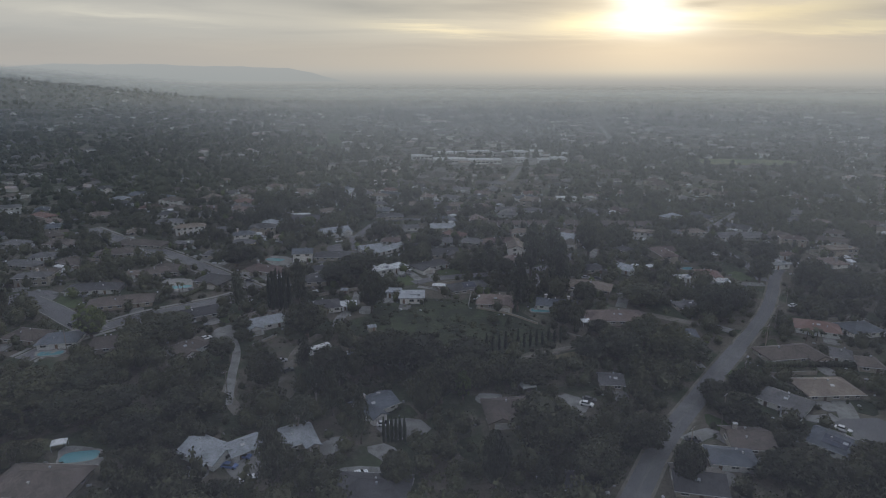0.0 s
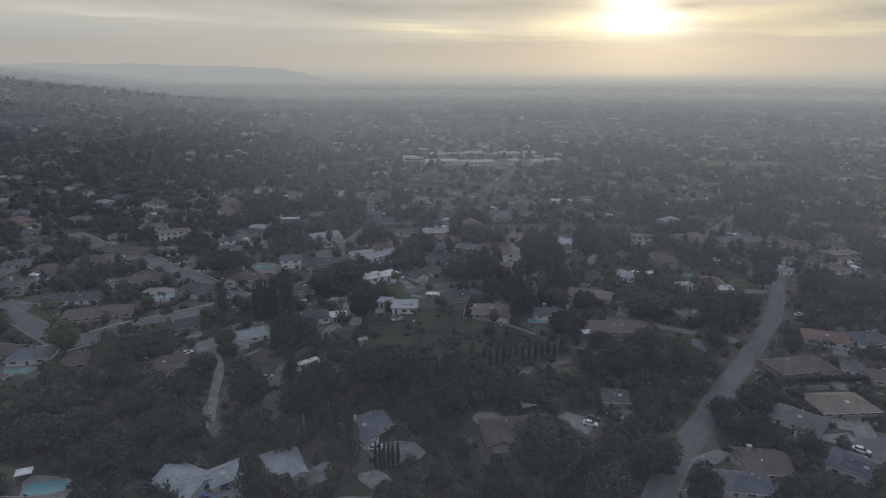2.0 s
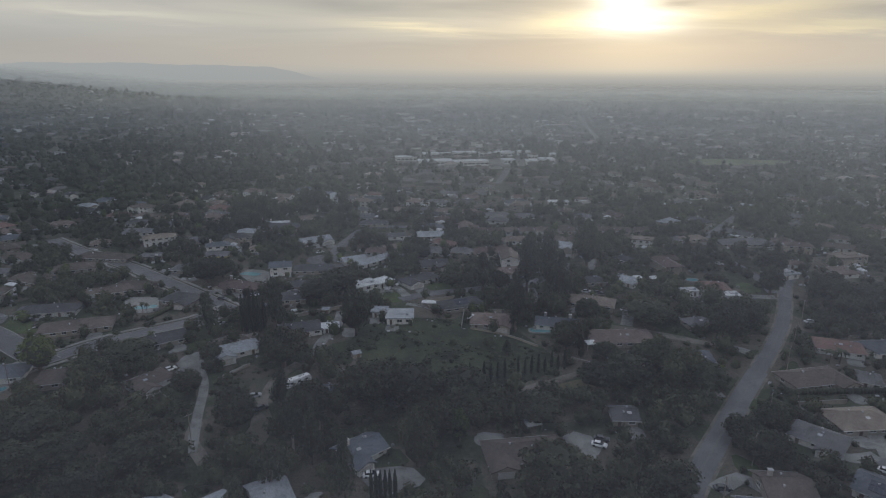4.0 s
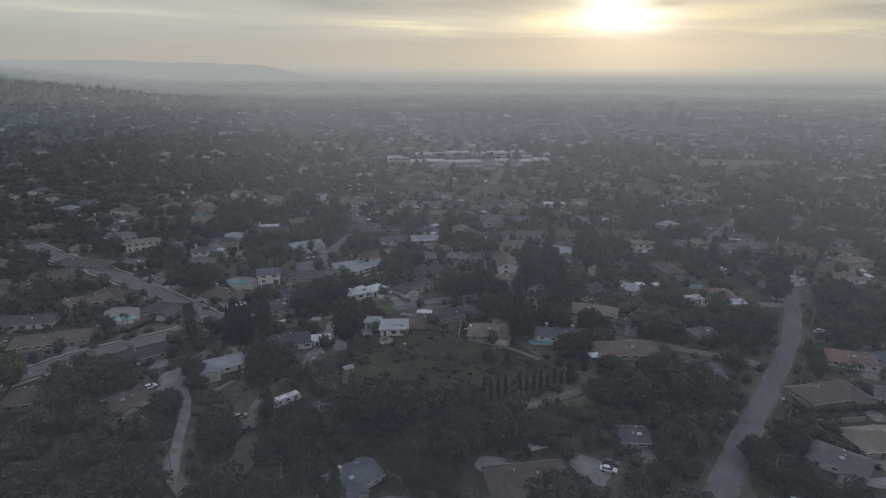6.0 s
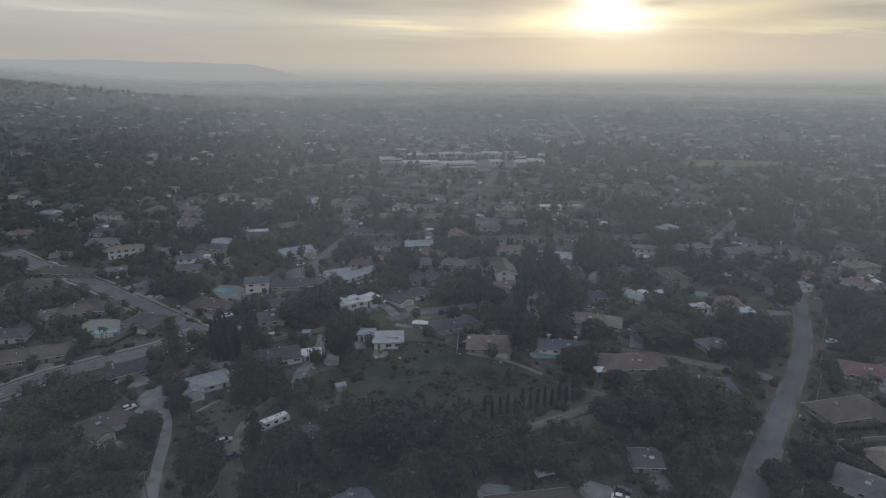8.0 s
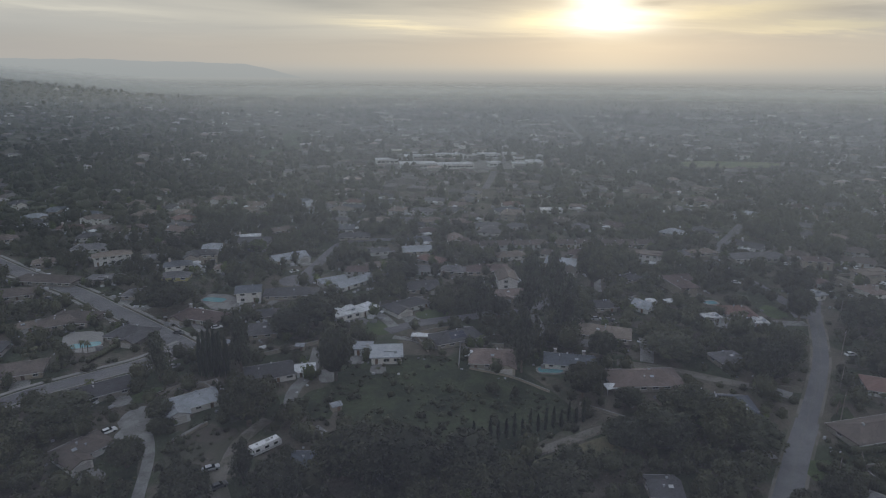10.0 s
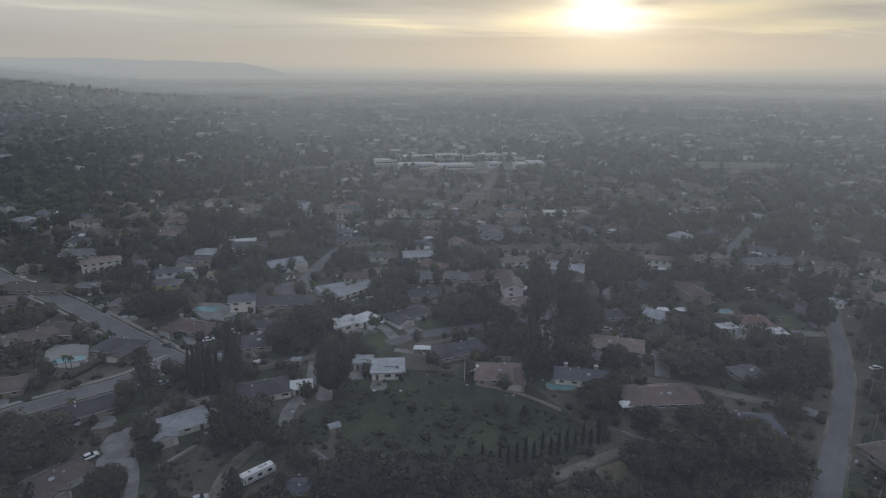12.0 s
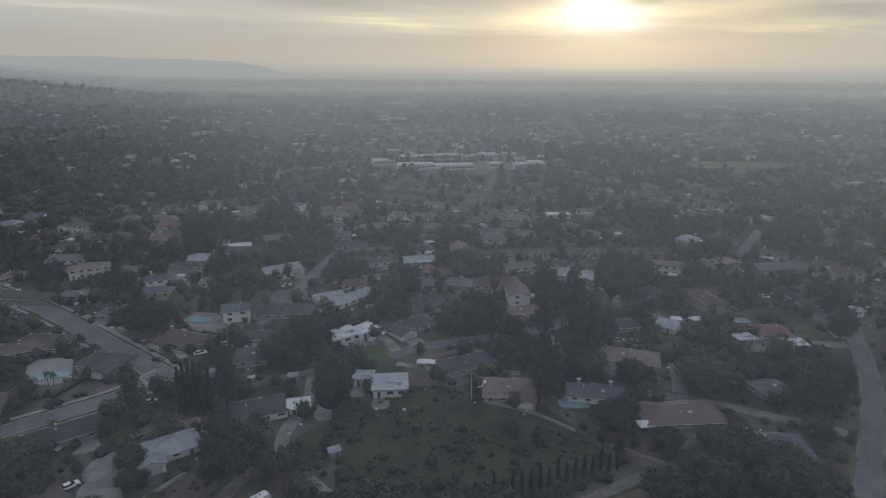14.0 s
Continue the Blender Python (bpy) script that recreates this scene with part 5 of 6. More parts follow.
patch('lawn', [(29.5, 311.3), (44.3, 315.8), (44.8, 304.4), (30.5, 302.5)], 'bright')
patch('lawn', [(-45.5, 468.8), (-35.8, 477.2), (-13.9, 457.1), (-20.0, 439.0)], 'bright')
patch('lawn', [(183.8, 292.3), (192.9, 296.7), (194.0, 282.6), (183.2, 279.1)], 'bright')
patch('lawn', [(110.8, 217.7), (114.3, 218.8), (124.5, 214.8), (116.0, 208.6), (103.9, 212.9)], 'bright')
patch('lawn', [(76.3, 249.0), (85.8, 246.6), (81.3, 241.1), (73.8, 245.3)], 'meadow')
patch('lawn', [(-149.1, 277.7), (-151.5, 290.6), (-138.8, 285.1), (-135.2, 271.3)], 'bright')
patch('lawn', [(-1.6, 175.7), (7.7, 180.6), (11.7, 171.1), (-1.6, 171.5)], 'meadow')
patch('lawn', [(102.6, 165.6), (107.1, 158.6), (102.8, 154.3), (99.2, 157.8)], 'bright')
patch('lawn', [(122.5, 192.1), (135.0, 190.9), (121.9, 180.1)], 'bright')
patch('lawn', [(146.7, 207.8), (160.9, 216.5), (155.4, 204.7), (140.7, 194.7)], 'meadow')
patch('lawn', [(19.9, 156.6), (30.8, 161.4), (28.0, 145.0), (22.1, 148.2)], 'meadow')
patch('lawn', [(-49.3, 169.3), (-43.1, 171.7), (-41.0, 165.5), (-47.0, 163.2)], 'meadow')
patch('dry_field', [(-111.8, 169.6), (-98.6, 171.1), (-90.8, 164.7), (-108.3, 163.2)], 'dry')
patch('lawn', [(157.1, 171.0), (162.4, 165.0), (156.4, 157.0), (150.9, 160.9)], 'meadow')
patch('lawn', [(86.0, 144.5), (93.7, 149.3), (91.7, 142.5), (84.9, 139.3)], 'bright')
patch('lawn', [(-71.3, 218.0), (-64.5, 224.1), (-56.7, 208.3), (-62.6, 200.9)], 'meadow')
patch('bare_lot', [(-54.2, 225.5), (-44.8, 234.3), (-30.9, 230.6), (-36.9, 210.7), (-47.3, 211.6)], 'soil')
# houses
house(-89.0, 147.0, 21.0, 12.5, -8, 'hip', 'cream', 'brown')
house(-49.3, 156.6, 13.0, 8.6, -33, 'gable', 'white', 'pale')
house(-39.4, 158.2, 9.5, 6.6, 33, 'gable', 'white', 'pale')
house(-25.8, 162.0, 8.4, 9.8, 26, 'gable', 'cream', 'pale', wing=1)
house(-2.8, 177.7, 11.7, 9.3, 34, 'gable', 'white', 'slate', wing=-1, chimney=1)
house(-2.8, 135.7, 17.7, 9.8, -11, 'hip', 'white', 'dark')
house(42.8, 170.9, 21.3, 10.8, 0, 'hip', 'cream', 'brown', wing=-1)
house(78.8, 185.5, 7.4, 7.8, -11, 'gable', 'tan', 'dark')
house(50.1, 132.8, 6.0, 6.9, -15, 'hip', 'cream', 'dark')
house(150.3, 173.6, 18.5, 11.4, -3, 'hip', 'cream', 'tan')
house(131.1, 166.6, 13.5, 9.8, -52, 'hip', 'white', 'grey', wing=1)
house(105.5, 147.0, 11.4, 10.8, -12, 'gable', 'cream', 'brown', chimney=1)
house(130.4, 142.2, 12.2, 10.8, -54, 'gable', 'white', 'slate', solar=1)
house(81.3, 130.3, 12.0, 10.8, -17, 'gable', 'cream', 'dark')
house(95.9, 139.0, 11.5, 7.8, -15, 'hip', 'white', 'slate')
house(155.0, 199.4, 22.3, 10.8, 4, 'hip', 'cream', 'brown', wing=1)
house(182.2, 220.3, 15.8, 10.8, -31, 'hip', 'white', 'terracotta')
house(199.3, 217.7, 14.5, 10.8, 3, 'hip', 'white', 'slate')
house(174.1, 196.2, 6.4, 8.8, -35, 'hip', 'white', 'grey')
house(178.9, 189.0, 7.9, 8.8, -19, 'hip', 'cream', 'brown')
house(-126.0, 236.5, 13.6, 10.8, 6, 'hip', 'white', 'slate')
house(-141.0, 241.1, 14.5, 9.8, -16, 'hip', 'cream', 'brown')
house(-193.6, 338.7, 20.5, 8.8, -17, 'hip', 'cream', 'grey')
house(-172.3, 307.2, 15.2, 6.9, 7, 'hip', 'cream', 'grey', storeys=2)
house(-137.8, 293.8, 24.0, 9.8, 4, 'hip', 'white', 'dark')
house(-153.9, 357.1, 19.4, 10.8, 15, 'hip', 'cream', 'brown')
house(-129.1, 314.2, 8.5, 6.9, 32, 'hip', 'white', 'tan')
house(-116.4, 318.1, 15.2, 9.8, 20, 'hip', 'cream', 'brown')
house(-118.0, 274.3, 26.4, 10.8, 13, 'hip', 'tan', 'brown')
house(-145.9, 377.5, 31.1, 9.8, -15, 'hip', 'cream', 'brown')
house(-222.0, 385.2, 14.8, 8.8, -15, 'hip', 'cream', 'grey')
house(-191.2, 353.9, 11.7, 7.8, 11, 'hip', 'white', 'grey')
house(-74.2, 225.2, 12.8, 9.0, 47, 'hip', 'white', 'brown', wing=-1)
house(-103.5, 231.5, 17.5, 11.0, 8, 'hip', 'cream', 'brown', wing=1)
house(-80.3, 257.2, 17.0, 9.4, 28, 'gable', 'cream', 'dark')
house(-12.6, 211.4, 6.0, 4.9, -8, 'gable', 'tan', 'slate')
house(122.5, 214.8, 6.0, 7.8, -1, 'hip', 'white', 'slate')
house(-60.4, 316.2, 21.0, 9.8, -28, 'hip', 'cream', 'maroon', wing=-1, chimney=1)
house(-94.1, 349.2, 14.2, 8.8, -9, 'hip', 'cream', 'grey')
house(-120.0, 374.1, 11.8, 7.8, -9, 'flat', 'cream', 'grey')
house(-112.6, 322.0, 18.0, 11.8, -12, 'hip', 'cream', 'brown')
house(-83.5, 301.5, 15.7, 11.4, -22, 'hip', 'cream', 'dark', wing=1)
house(-161.2, 409.8, 10.3, 8.8, 19, 'hip', 'cream', 'tan')
house(-147.4, 436.7, 19.8, 9.8, 3, 'hip', 'white', 'grey')
house(-126.5, 409.7, 18.3, 7.8, 21, 'hip', 'white', 'tan', storeys=2)
house(-105.1, 410.1, 11.1, 7.8, 0, 'hip', 'cream', 'grey')
house(-86.2, 385.5, 12.7, 7.8, 13, 'hip', 'white', 'slate', storeys=2, chimney=1)
house(-85.0, 374.5, 13.6, 7.8, -3, 'hip', 'yellow', 'grey')
house(-100.3, 445.6, 16.6, 10.8, -9, 'hip', 'cream', 'maroon')
house(-130.9, 459.9, 12.6, 8.8, 38, 'hip', 'cream', 'grey')
house(-81.4, 388.5, 9.8, 7.8, 31, 'hip', 'white', 'pale')
house(-64.2, 385.2, 7.0, 6.9, 3, 'hip', 'white', 'tan')
house(-50.4, 245.4, 16.4, 8.8, 26, 'gable', 'white', 'pale', wing=-1)
house(-26.8, 261.4, 15.6, 10.3, 13, 'hip', 'white', 'dark', wing=-1)
house(-14.9, 261.8, 6.0, 5.4, 4, 'gable', 'white', 'white')
house(14.3, 269.3, 10.9, 10.3, -5, 'flat', 'white', 'pale')
house(5.9, 275.1, 6.0, 5.9, -9, 'flat', 'white', 'pale')
house(-0.7, 310.2, 11.7, 8.8, 29, 'flat', 'white', 'white')
house(8.0, 313.4, 9.8, 6.9, 38, 'flat', 'white', 'white')
house(26.8, 316.1, 19.6, 8.8, 29, 'hip', 'white', 'dark', wing=-1)
house(-30.8, 399.7, 19.0, 9.8, 26, 'gable', 'white', 'pale', wing=1)
house(4.2, 351.7, 24.7, 7.8, 39, 'gable', 'white', 'pale')
house(-6.4, 354.9, 13.0, 6.9, 23, 'gable', 'white', 'pale')
house(6.7, 370.8, 10.9, 8.8, -9, 'hip', 'white', 'maroon')
house(-25.1, 339.8, 24.2, 9.8, -3, 'hip', 'cream', 'dark')
house(-44.1, 338.8, 10.4, 8.8, 4, 'gable', 'white', 'slate', storeys=2)
house(-59.4, 447.6, 14.9, 8.8, 9, 'gable', 'white', 'white', chimney=1)
house(-41.3, 465.7, 11.5, 7.8, 33, 'gable', 'cream', 'tan')
house(7.3, 443.8, 19.2, 8.8, -1, 'hip', 'cream', 'dark')
house(18.9, 405.1, 14.1, 6.9, 7, 'gable', 'white', 'grey')
house(18.4, 378.2, 12.3, 6.9, 7, 'hip', 'white', 'tan')
house(40.0, 367.1, 15.2, 8.8, -21, 'hip', 'white', 'grey')
house(48.5, 383.9, 16.0, 8.8, -43, 'hip', 'cream', 'terracotta')
house(-31.3, 297.6, 14.0, 10.8, 4, 'hip', 'cream', 'dark')
house(-32.9, 314.4, 9.6, 7.8, 2, 'hip', 'cream', 'dark')
house(76.3, 410.8, 8.3, 8.8, -2, 'gable', 'white', 'brown')
house(86.8, 410.3, 8.4, 8.8, -2, 'gable', 'white', 'brown')
house(97.2, 409.9, 8.5, 8.8, -2, 'gable', 'white', 'brown')
house(107.8, 409.4, 8.5, 8.8, -2, 'gable', 'white', 'brown')
house(118.5, 408.9, 8.6, 8.8, -2, 'gable', 'white', 'brown')
house(135.6, 407.4, 9.1, 8.8, -16, 'gable', 'cream', 'brown')
house(147.9, 405.5, 9.1, 8.8, -16, 'gable', 'cream', 'brown')
house(160.2, 403.6, 9.1, 8.8, -16, 'gable', 'cream', 'brown')
house(172.6, 401.7, 9.1, 8.8, -16, 'gable', 'cream', 'brown')
house(185.0, 399.7, 9.1, 8.8, -16, 'gable', 'cream', 'brown')
house(94.6, 386.0, 17.4, 8.8, 4, 'hip', 'white', 'tan')
house(75.3, 362.0, 23.8, 9.8, -1, 'hip', 'cream', 'maroon')
house(57.5, 363.8, 13.4, 8.8, -26, 'hip', 'cream', 'grey')
house(102.6, 275.0, 19.8, 10.8, -27, 'hip', 'cream', 'tan')
house(114.6, 302.7, 8.9, 8.8, -2, 'hip', 'cream', 'dark')
house(131.4, 300.1, 10.4, 8.8, -53, 'gable', 'white', 'pale')
house(42.3, 279.6, 19.2, 9.8, 15, 'hip', 'cream', 'dark', solar=1)
house(52.4, 260.5, 15.9, 11.8, -13, 'hip', 'cream', 'rose', wing=1)
house(79.6, 254.0, 17.0, 8.6, -20, 'gable', 'white', 'slate', chimney=2)
house(100.6, 238.3, 24.5, 11.8, -6, 'hip', 'cream', 'rose')
house(117.7, 220.5, 20.0, 8.8, -16, 'hip', 'white', 'slate', chimney=1)
house(138.9, 247.8, 10.5, 7.8, 5, 'hip', 'cream', 'grey')
house(169.9, 287.1, 12.1, 9.8, -13, 'hip', 'white', 'terracotta', wing=1)
house(154.2, 282.0, 6.9, 4.9, -1, 'flat', 'white', 'white')
house(171.3, 274.7, 6.0, 5.9, -9, 'flat', 'white', 'white')
house(235.6, 361.9, 32.4, 10.8, -6, 'hip', 'cream', 'grey')
house(257.4, 342.9, 13.8, 7.8, -24, 'hip', 'cream', 'maroon', storeys=2)
house(235.8, 316.0, 8.0, 7.8, -29, 'hip', 'white', 'maroon')
house(217.9, 300.2, 10.4, 7.8, 11, 'flat', 'white', 'pale')
house(192.6, 373.7, 13.1, 6.9, 8, 'hip', 'cream', 'grey')
house(208.8, 375.8, 15.9, 7.8, 6, 'hip', 'cream', 'tan')
house(144.8, 337.3, 7.8, 7.8, -56, 'hip', 'cream', 'dark')
house(-61.0, 494.0, 11.5, 8.8, 6, 'hip', 'white', 'slate', storeys=2, chimney=1)
house(-43.4, 501.5, 17.0, 7.8, -8, 'hip', 'white', 'grey')
house(-24.4, 503.1, 14.3, 6.9, 4, 'hip', 'white', 'tan')
house(-90.5, 510.6, 19.0, 8.8, 1, 'gable', 'white', 'pale')
house(-8.6, 547.6, 16.9, 8.8, 19, 'hip', 'white', 'tan')
house(-0.8, 490.1, 12.3, 7.8, 5, 'hip', 'white', 'grey')
house(24.6, 486.4, 18.1, 7.8, 1, 'hip', 'cream', 'tan')
house(44.0, 483.4, 12.7, 7.8, 5, 'hip', 'white', 'grey')
house(61.9, 479.5, 17.4, 8.8, 12, 'hip', 'cream', 'tan')
house(-82.5, 662.0, 34.0, 8.8, 34, 'hip', 'white', 'tan')
house(-53.0, 588.4, 15.7, 7.8, 26, 'hip', 'cream', 'slate')
house(-32.5, 563.6, 17.1, 8.8, 20, 'hip', 'cream', 'slate')
house(-190.5, 630.4, 13.8, 8.8, 12, 'hip', 'white', 'slate')
house(-156.1, 625.7, 14.2, 8.8, 12, 'hip', 'white', 'tan')
house(99.5, 459.6, 18.1, 7.8, 0, 'hip', 'white', 'grey')
house(117.7, 453.9, 16.4, 7.8, 1, 'hip', 'white', 'grey')
house(221.5, 521.3, 34.0, 9.8, -1, 'hip', 'white', 'tan')
house(160.8, 502.9, 15.9, 7.8, -8, 'flat', 'white', 'white')
house(303.8, 402.8, 11.9, 7.8, -21, 'hip', 'white', 'grey')
house(315.8, 394.6, 12.4, 8.8, -32, 'hip', 'cream', 'tan')
house(286.7, 427.2, 14.1, 8.8, -9, 'hip', 'cream', 'tan')
house(370.3, 510.1, 15.5, 8.8, -8, 'hip', 'white', 'grey')
house(367.6, 469.0, 16.3, 8.8, -8, 'hip', 'white', 'grey')
house(344.0, 447.2, 13.3, 8.8, -9, 'hip', 'white', 'tan')
# school blocks and other large far buildings
hall(89, 762, 41, 20, 0)
hall(131, 752, 41, 18, 2)
hall(56, 801, 26, 16, 4)
hall(92, 836, 21, 14, 0)
hall(112, 837, 13, 12, -4)
hall(139, 847, 31, 16, 3)
hall(166, 836, 17, 12, 0)
hall(194, 842, 26, 20, 4)
hall(223, 847, 17, 14, -5)
hall(180, 760, 14, 12, 3)
hall(207, 748, 14, 14, -8)
hall(230, 762, 18, 20, -6)
hall(223, 802, 12, 12, -6)
hall(251, 815, 14, 14, -6)
# far roads
road('road', [(833.0, 2367.1), (615.5, 1701.3), (489.9, 1303.7), (407.4, 1032.6)], 10, 'concrete')
road('road', [(1451.1, 2001.8), (1324.5, 1684.9), (1180.9, 1378.0), (1106.0, 1203.7), (1037.1, 1046.0)], 26, 'asphalt')
road('road', [(848.3, 984.5), (856.3, 947.0), (891.8, 908.7)], 16, 'asphalt')
road('road', [(516.0, 699.7), (505.2, 651.2), (471.5, 577.0), (431.9, 510.9), (398.9, 443.2)], 7.5, 'asphalt')
road('road', [(133.7, 610.0), (156.4, 676.2), (170.4, 719.7)], 7, 'asphalt')
road('road', [(222.2, 383.8), (244.3, 404.3), (267.8, 428.0), (284.0, 443.9)], 6.5, 'asphalt')
road('road', [(44.1, 806.7), (78.8, 883.6), (149.3, 940.3), (276.9, 919.1)], 10, 'asphalt')
road('road', [(389.4, 865.8), (451.7, 871.4), (533.0, 875.3)], 10, 'asphalt')
# trees that stand out
tree('pine', 56.6, 298.3, 19.0, 13.9)
tree('pine', 77.4, 295.0, 28.7, 15.0)
tree('pine', 87.7, 293.4, 30.9, 15.1)
tree('pine', 87.5, 277.6, 25.2, 12.1)
tree('pine', 60.8, 251.4, 25.6, 10.9)
tree('oak', -4.4, 255.4, 20.8, 13.9)
tree('pine', -37.1, 266.0, 21.7, 9.3)
tree('pine', -63.5, 263.7, 17.7, 11.1)
tree('oak', 193.0, 277.1, 15.2, 13.0)
tree('oak', 93.4, 257.1, 11.9, 12.6)
tree('oak', 141.0, 229.8, 18.7, 16.8)
tree('oak', 119.6, 253.1, 10.2, 23.4)
tree('oak', 120.2, 328.3, 26.6, 18.8)
tree('oak', 175.4, 351.3, 11.8, 13.7)
tree('oak', 209.9, 300.2, 15.2, 17.7)
tree('oak', 42.5, 306.4, 8.5, 10.9)
tree('oak', 52.0, 307.6, 7.3, 9.2)
tree('oak', 65.2, 300.1, 9.6, 11.4)
tree('lime', -49.1, 415.5, 9.5, 12.9)
tree('oak', -19.8, 433.0, 13.5, 14.8)
tree('oak', -78.6, 328.9, 14.2, 20.3)
tree('oak', -73.1, 336.7, 11.0, 15.6)
tree('oak', -52.2, 352.6, 10.5, 10.7)
tree('oak', -12.5, 302.4, 13.7, 19.9)
tree('oak', -22.3, 294.8, 11.0, 19.4)
tree('oak', -55.6, 231.8, 5.6, 7.8)
tree('oak', 47.3, 239.3, 4.2, 6.0)
tree('pine', 52.7, 231.8, 6.4, 4.5)
tree('oak', 33.2, 357.3, 8.5, 10.8)
tree('oak', 54.4, 130.9, 15.8, 15.6)
tree('oak', 45.2, 149.6, 18.7, 22.6)
tree('oak', 12.9, 170.1, 18.7, 10.7)
tree('oak', 28.3, 134.2, 18.8, 8.3)
tree('lime', -115.7, 239.5, 14.6, 13.8)
tree('lime', 26.0, 183.5, 9.5, 7.1)
tree('gum', -21.7, 181.0, 17.0, 8.2)
tree('pine', -28.6, 139.9, 21.2, 10.5)
tree('oak', -93.0, 219.0, 11.6, 12.5)
tree('oak', 108.1, 169.6, 8.8, 11.8)
tree('oak', 109.4, 159.3, 9.6, 15.5)
tree('oak', 78.9, 130.8, 13.6, 9.6)
tree('pine', -6.6, 158.6, 18.7, 7.0)
tree('pine', -15.9, 174.8, 17.1, 7.6)
tree('oak', -40.4, 195.1, 11.6, 14.6)
tree('gum', -25.1, 163.9, 14.9, 10.9)
tree('oak', 75.0, 148.3, 10.9, 16.3)
tree('oak', 110.9, 206.3, 12.8, 14.3)
tree('oak', 89.4, 203.7, 12.6, 18.2)
tree('oak', 2.6, 203.0, 15.6, 21.1)
tree('oak', 18.8, 178.8, 16.3, 11.5)
tree('oak', -110.1, 184.4, 15.1, 22.2)
tree('oak', -85.3, 182.0, 9.6, 18.9)
tree('oak', -71.4, 162.8, 10.6, 15.3)
tree('oak', -96.5, 176.8, 11.1, 19.0)
tree('oak', -62.2, 179.8, 9.7, 18.1)
tree('oak', -98.5, 196.8, 10.1, 20.4)
tree('oak', 112.0, 129.3, 9.8, 16.7)
tree('oak', 104.5, 130.0, 9.8, 12.8)
tree('oak', 131.2, 129.7, 9.8, 15.7)
tree('oak', 2.8, 137.9, 11.8, 9.6)
tree('pine', 40.6, 132.3, 11.0, 6.4)
tree('oak', 4.9, 211.2, 9.2, 17.4)
tree('oak', 31.3, 200.4, 13.4, 19.0)
tree('gum', -14.9, 189.1, 12.6, 8.0)
tree('pine', -28.1, 205.7, 13.3, 8.6)
tree('oak', -57.1, 239.3, 7.2, 9.6)
tree('oak', -60.1, 217.4, 8.9, 11.8)
tree('oak', -42.6, 204.1, 9.0, 12.8)
tree('oak', -30.3, 232.3, 16.3, 16.2)
tree('oak', -18.3, 195.7, 14.1, 15.5)
tree('oak', 78.1, 204.6, 9.8, 15.4)
tree('oak', 89.0, 211.9, 10.0, 10.3)
tree('oak', 114.2, 201.4, 9.5, 14.4)
tree('oak', 89.1, 224.9, 6.8, 10.8)
tree('oak', 101.9, 222.8, 6.2, 9.3)
tree('oak', 114.9, 199.5, 9.7, 18.4)
tree('oak', 103.6, 214.4, 12.4, 16.8)
tree('oak', 155.3, 239.9, 16.1, 15.1)
tree('oak', 107.0, 163.7, 8.1, 10.7)
tree('oak', 120.4, 173.5, 10.2, 11.5)
tree('oak', -2.6, 203.9, 14.9, 17.8)
tree('oak', 14.0, 201.6, 15.0, 21.2)
tree('oak', 29.6, 194.1, 11.0, 15.5)
tree('oak', 51.5, 188.4, 9.1, 19.0)
tree('oak', -94.5, 228.0, 11.2, 15.1)
tree('oak', 76.4, 233.0, 13.2, 12.8)
tree('oak', 14.6, 177.2, 12.6, 11.1)
tree('lime', 26.2, 179.9, 10.3, 6.5)
tree('oak', -87.0, 243.3, 8.1, 20.2)
tree('pine', 206.0, 265.1, 14.1, 8.9)
tree('oak', 213.6, 264.1, 15.4, 18.1)
tree('oak', 226.3, 262.5, 10.3, 18.6)
tree('cypress', -50.2, 264.6, 15.0, 2.1)
tree('cypress', -48.3, 263.4, 16.8, 2.1)
tree('cypress', -46.7, 263.8, 17.9, 2.1)
tree('cypress', -45.1, 263.8, 17.1, 2.1)
tree('cypress', -43.3, 263.2, 16.1, 2.1)
tree('cypress', -41.5, 264.2, 13.6, 2.1)
tree('cypress', 0.0, 158.6, 7.9, 1.2)
tree('cypress', 1.2, 158.4, 7.9, 1.2)
tree('cypress', 2.3, 158.3, 7.9, 1.2)
tree('cypress', 3.5, 158.2, 7.9, 1.2)
tree('cypress', 4.7, 158.1, 7.9, 1.2)
tree('cypress', 6.0, 158.0, 7.9, 1.2)
tree('cypress', 82.7, 389.7, 8.0, 2.2)
tree('cypress', 85.4, 389.3, 7.3, 2.2)
tree('cypress', 88.4, 388.8, 6.4, 2.2)
tree('cypress', 94.5, 387.8, 8.0, 2.2)
tree('cypress', 96.3, 387.6, 7.3, 2.2)
for k in range(17):
    tree('cypress', 29.7 + 2.58 * k, 211.8 + 0.46 * k, 6.5 + 1.2 * math.sin(3.7 * k), 1.25)
tree('palm', 153.3, 211.3, 7.2, 5.6)
tree('palm', 170.6, 210.8, 6.2, 5.8)
tree('palm', 175.5, 211.3, 5.6, 5.9)
tree('palm', -97.2, 289.0, 5.6, 3.2)
tree('palm', -95.4, 288.7, 5.2, 3.2)
tree('palm', -35.2, 364.4, 6.9, 2.8)
tree('palm', -30.0, 363.6, 6.9, 2.8)
tree('palm', -24.8, 362.7, 7.0, 2.7)
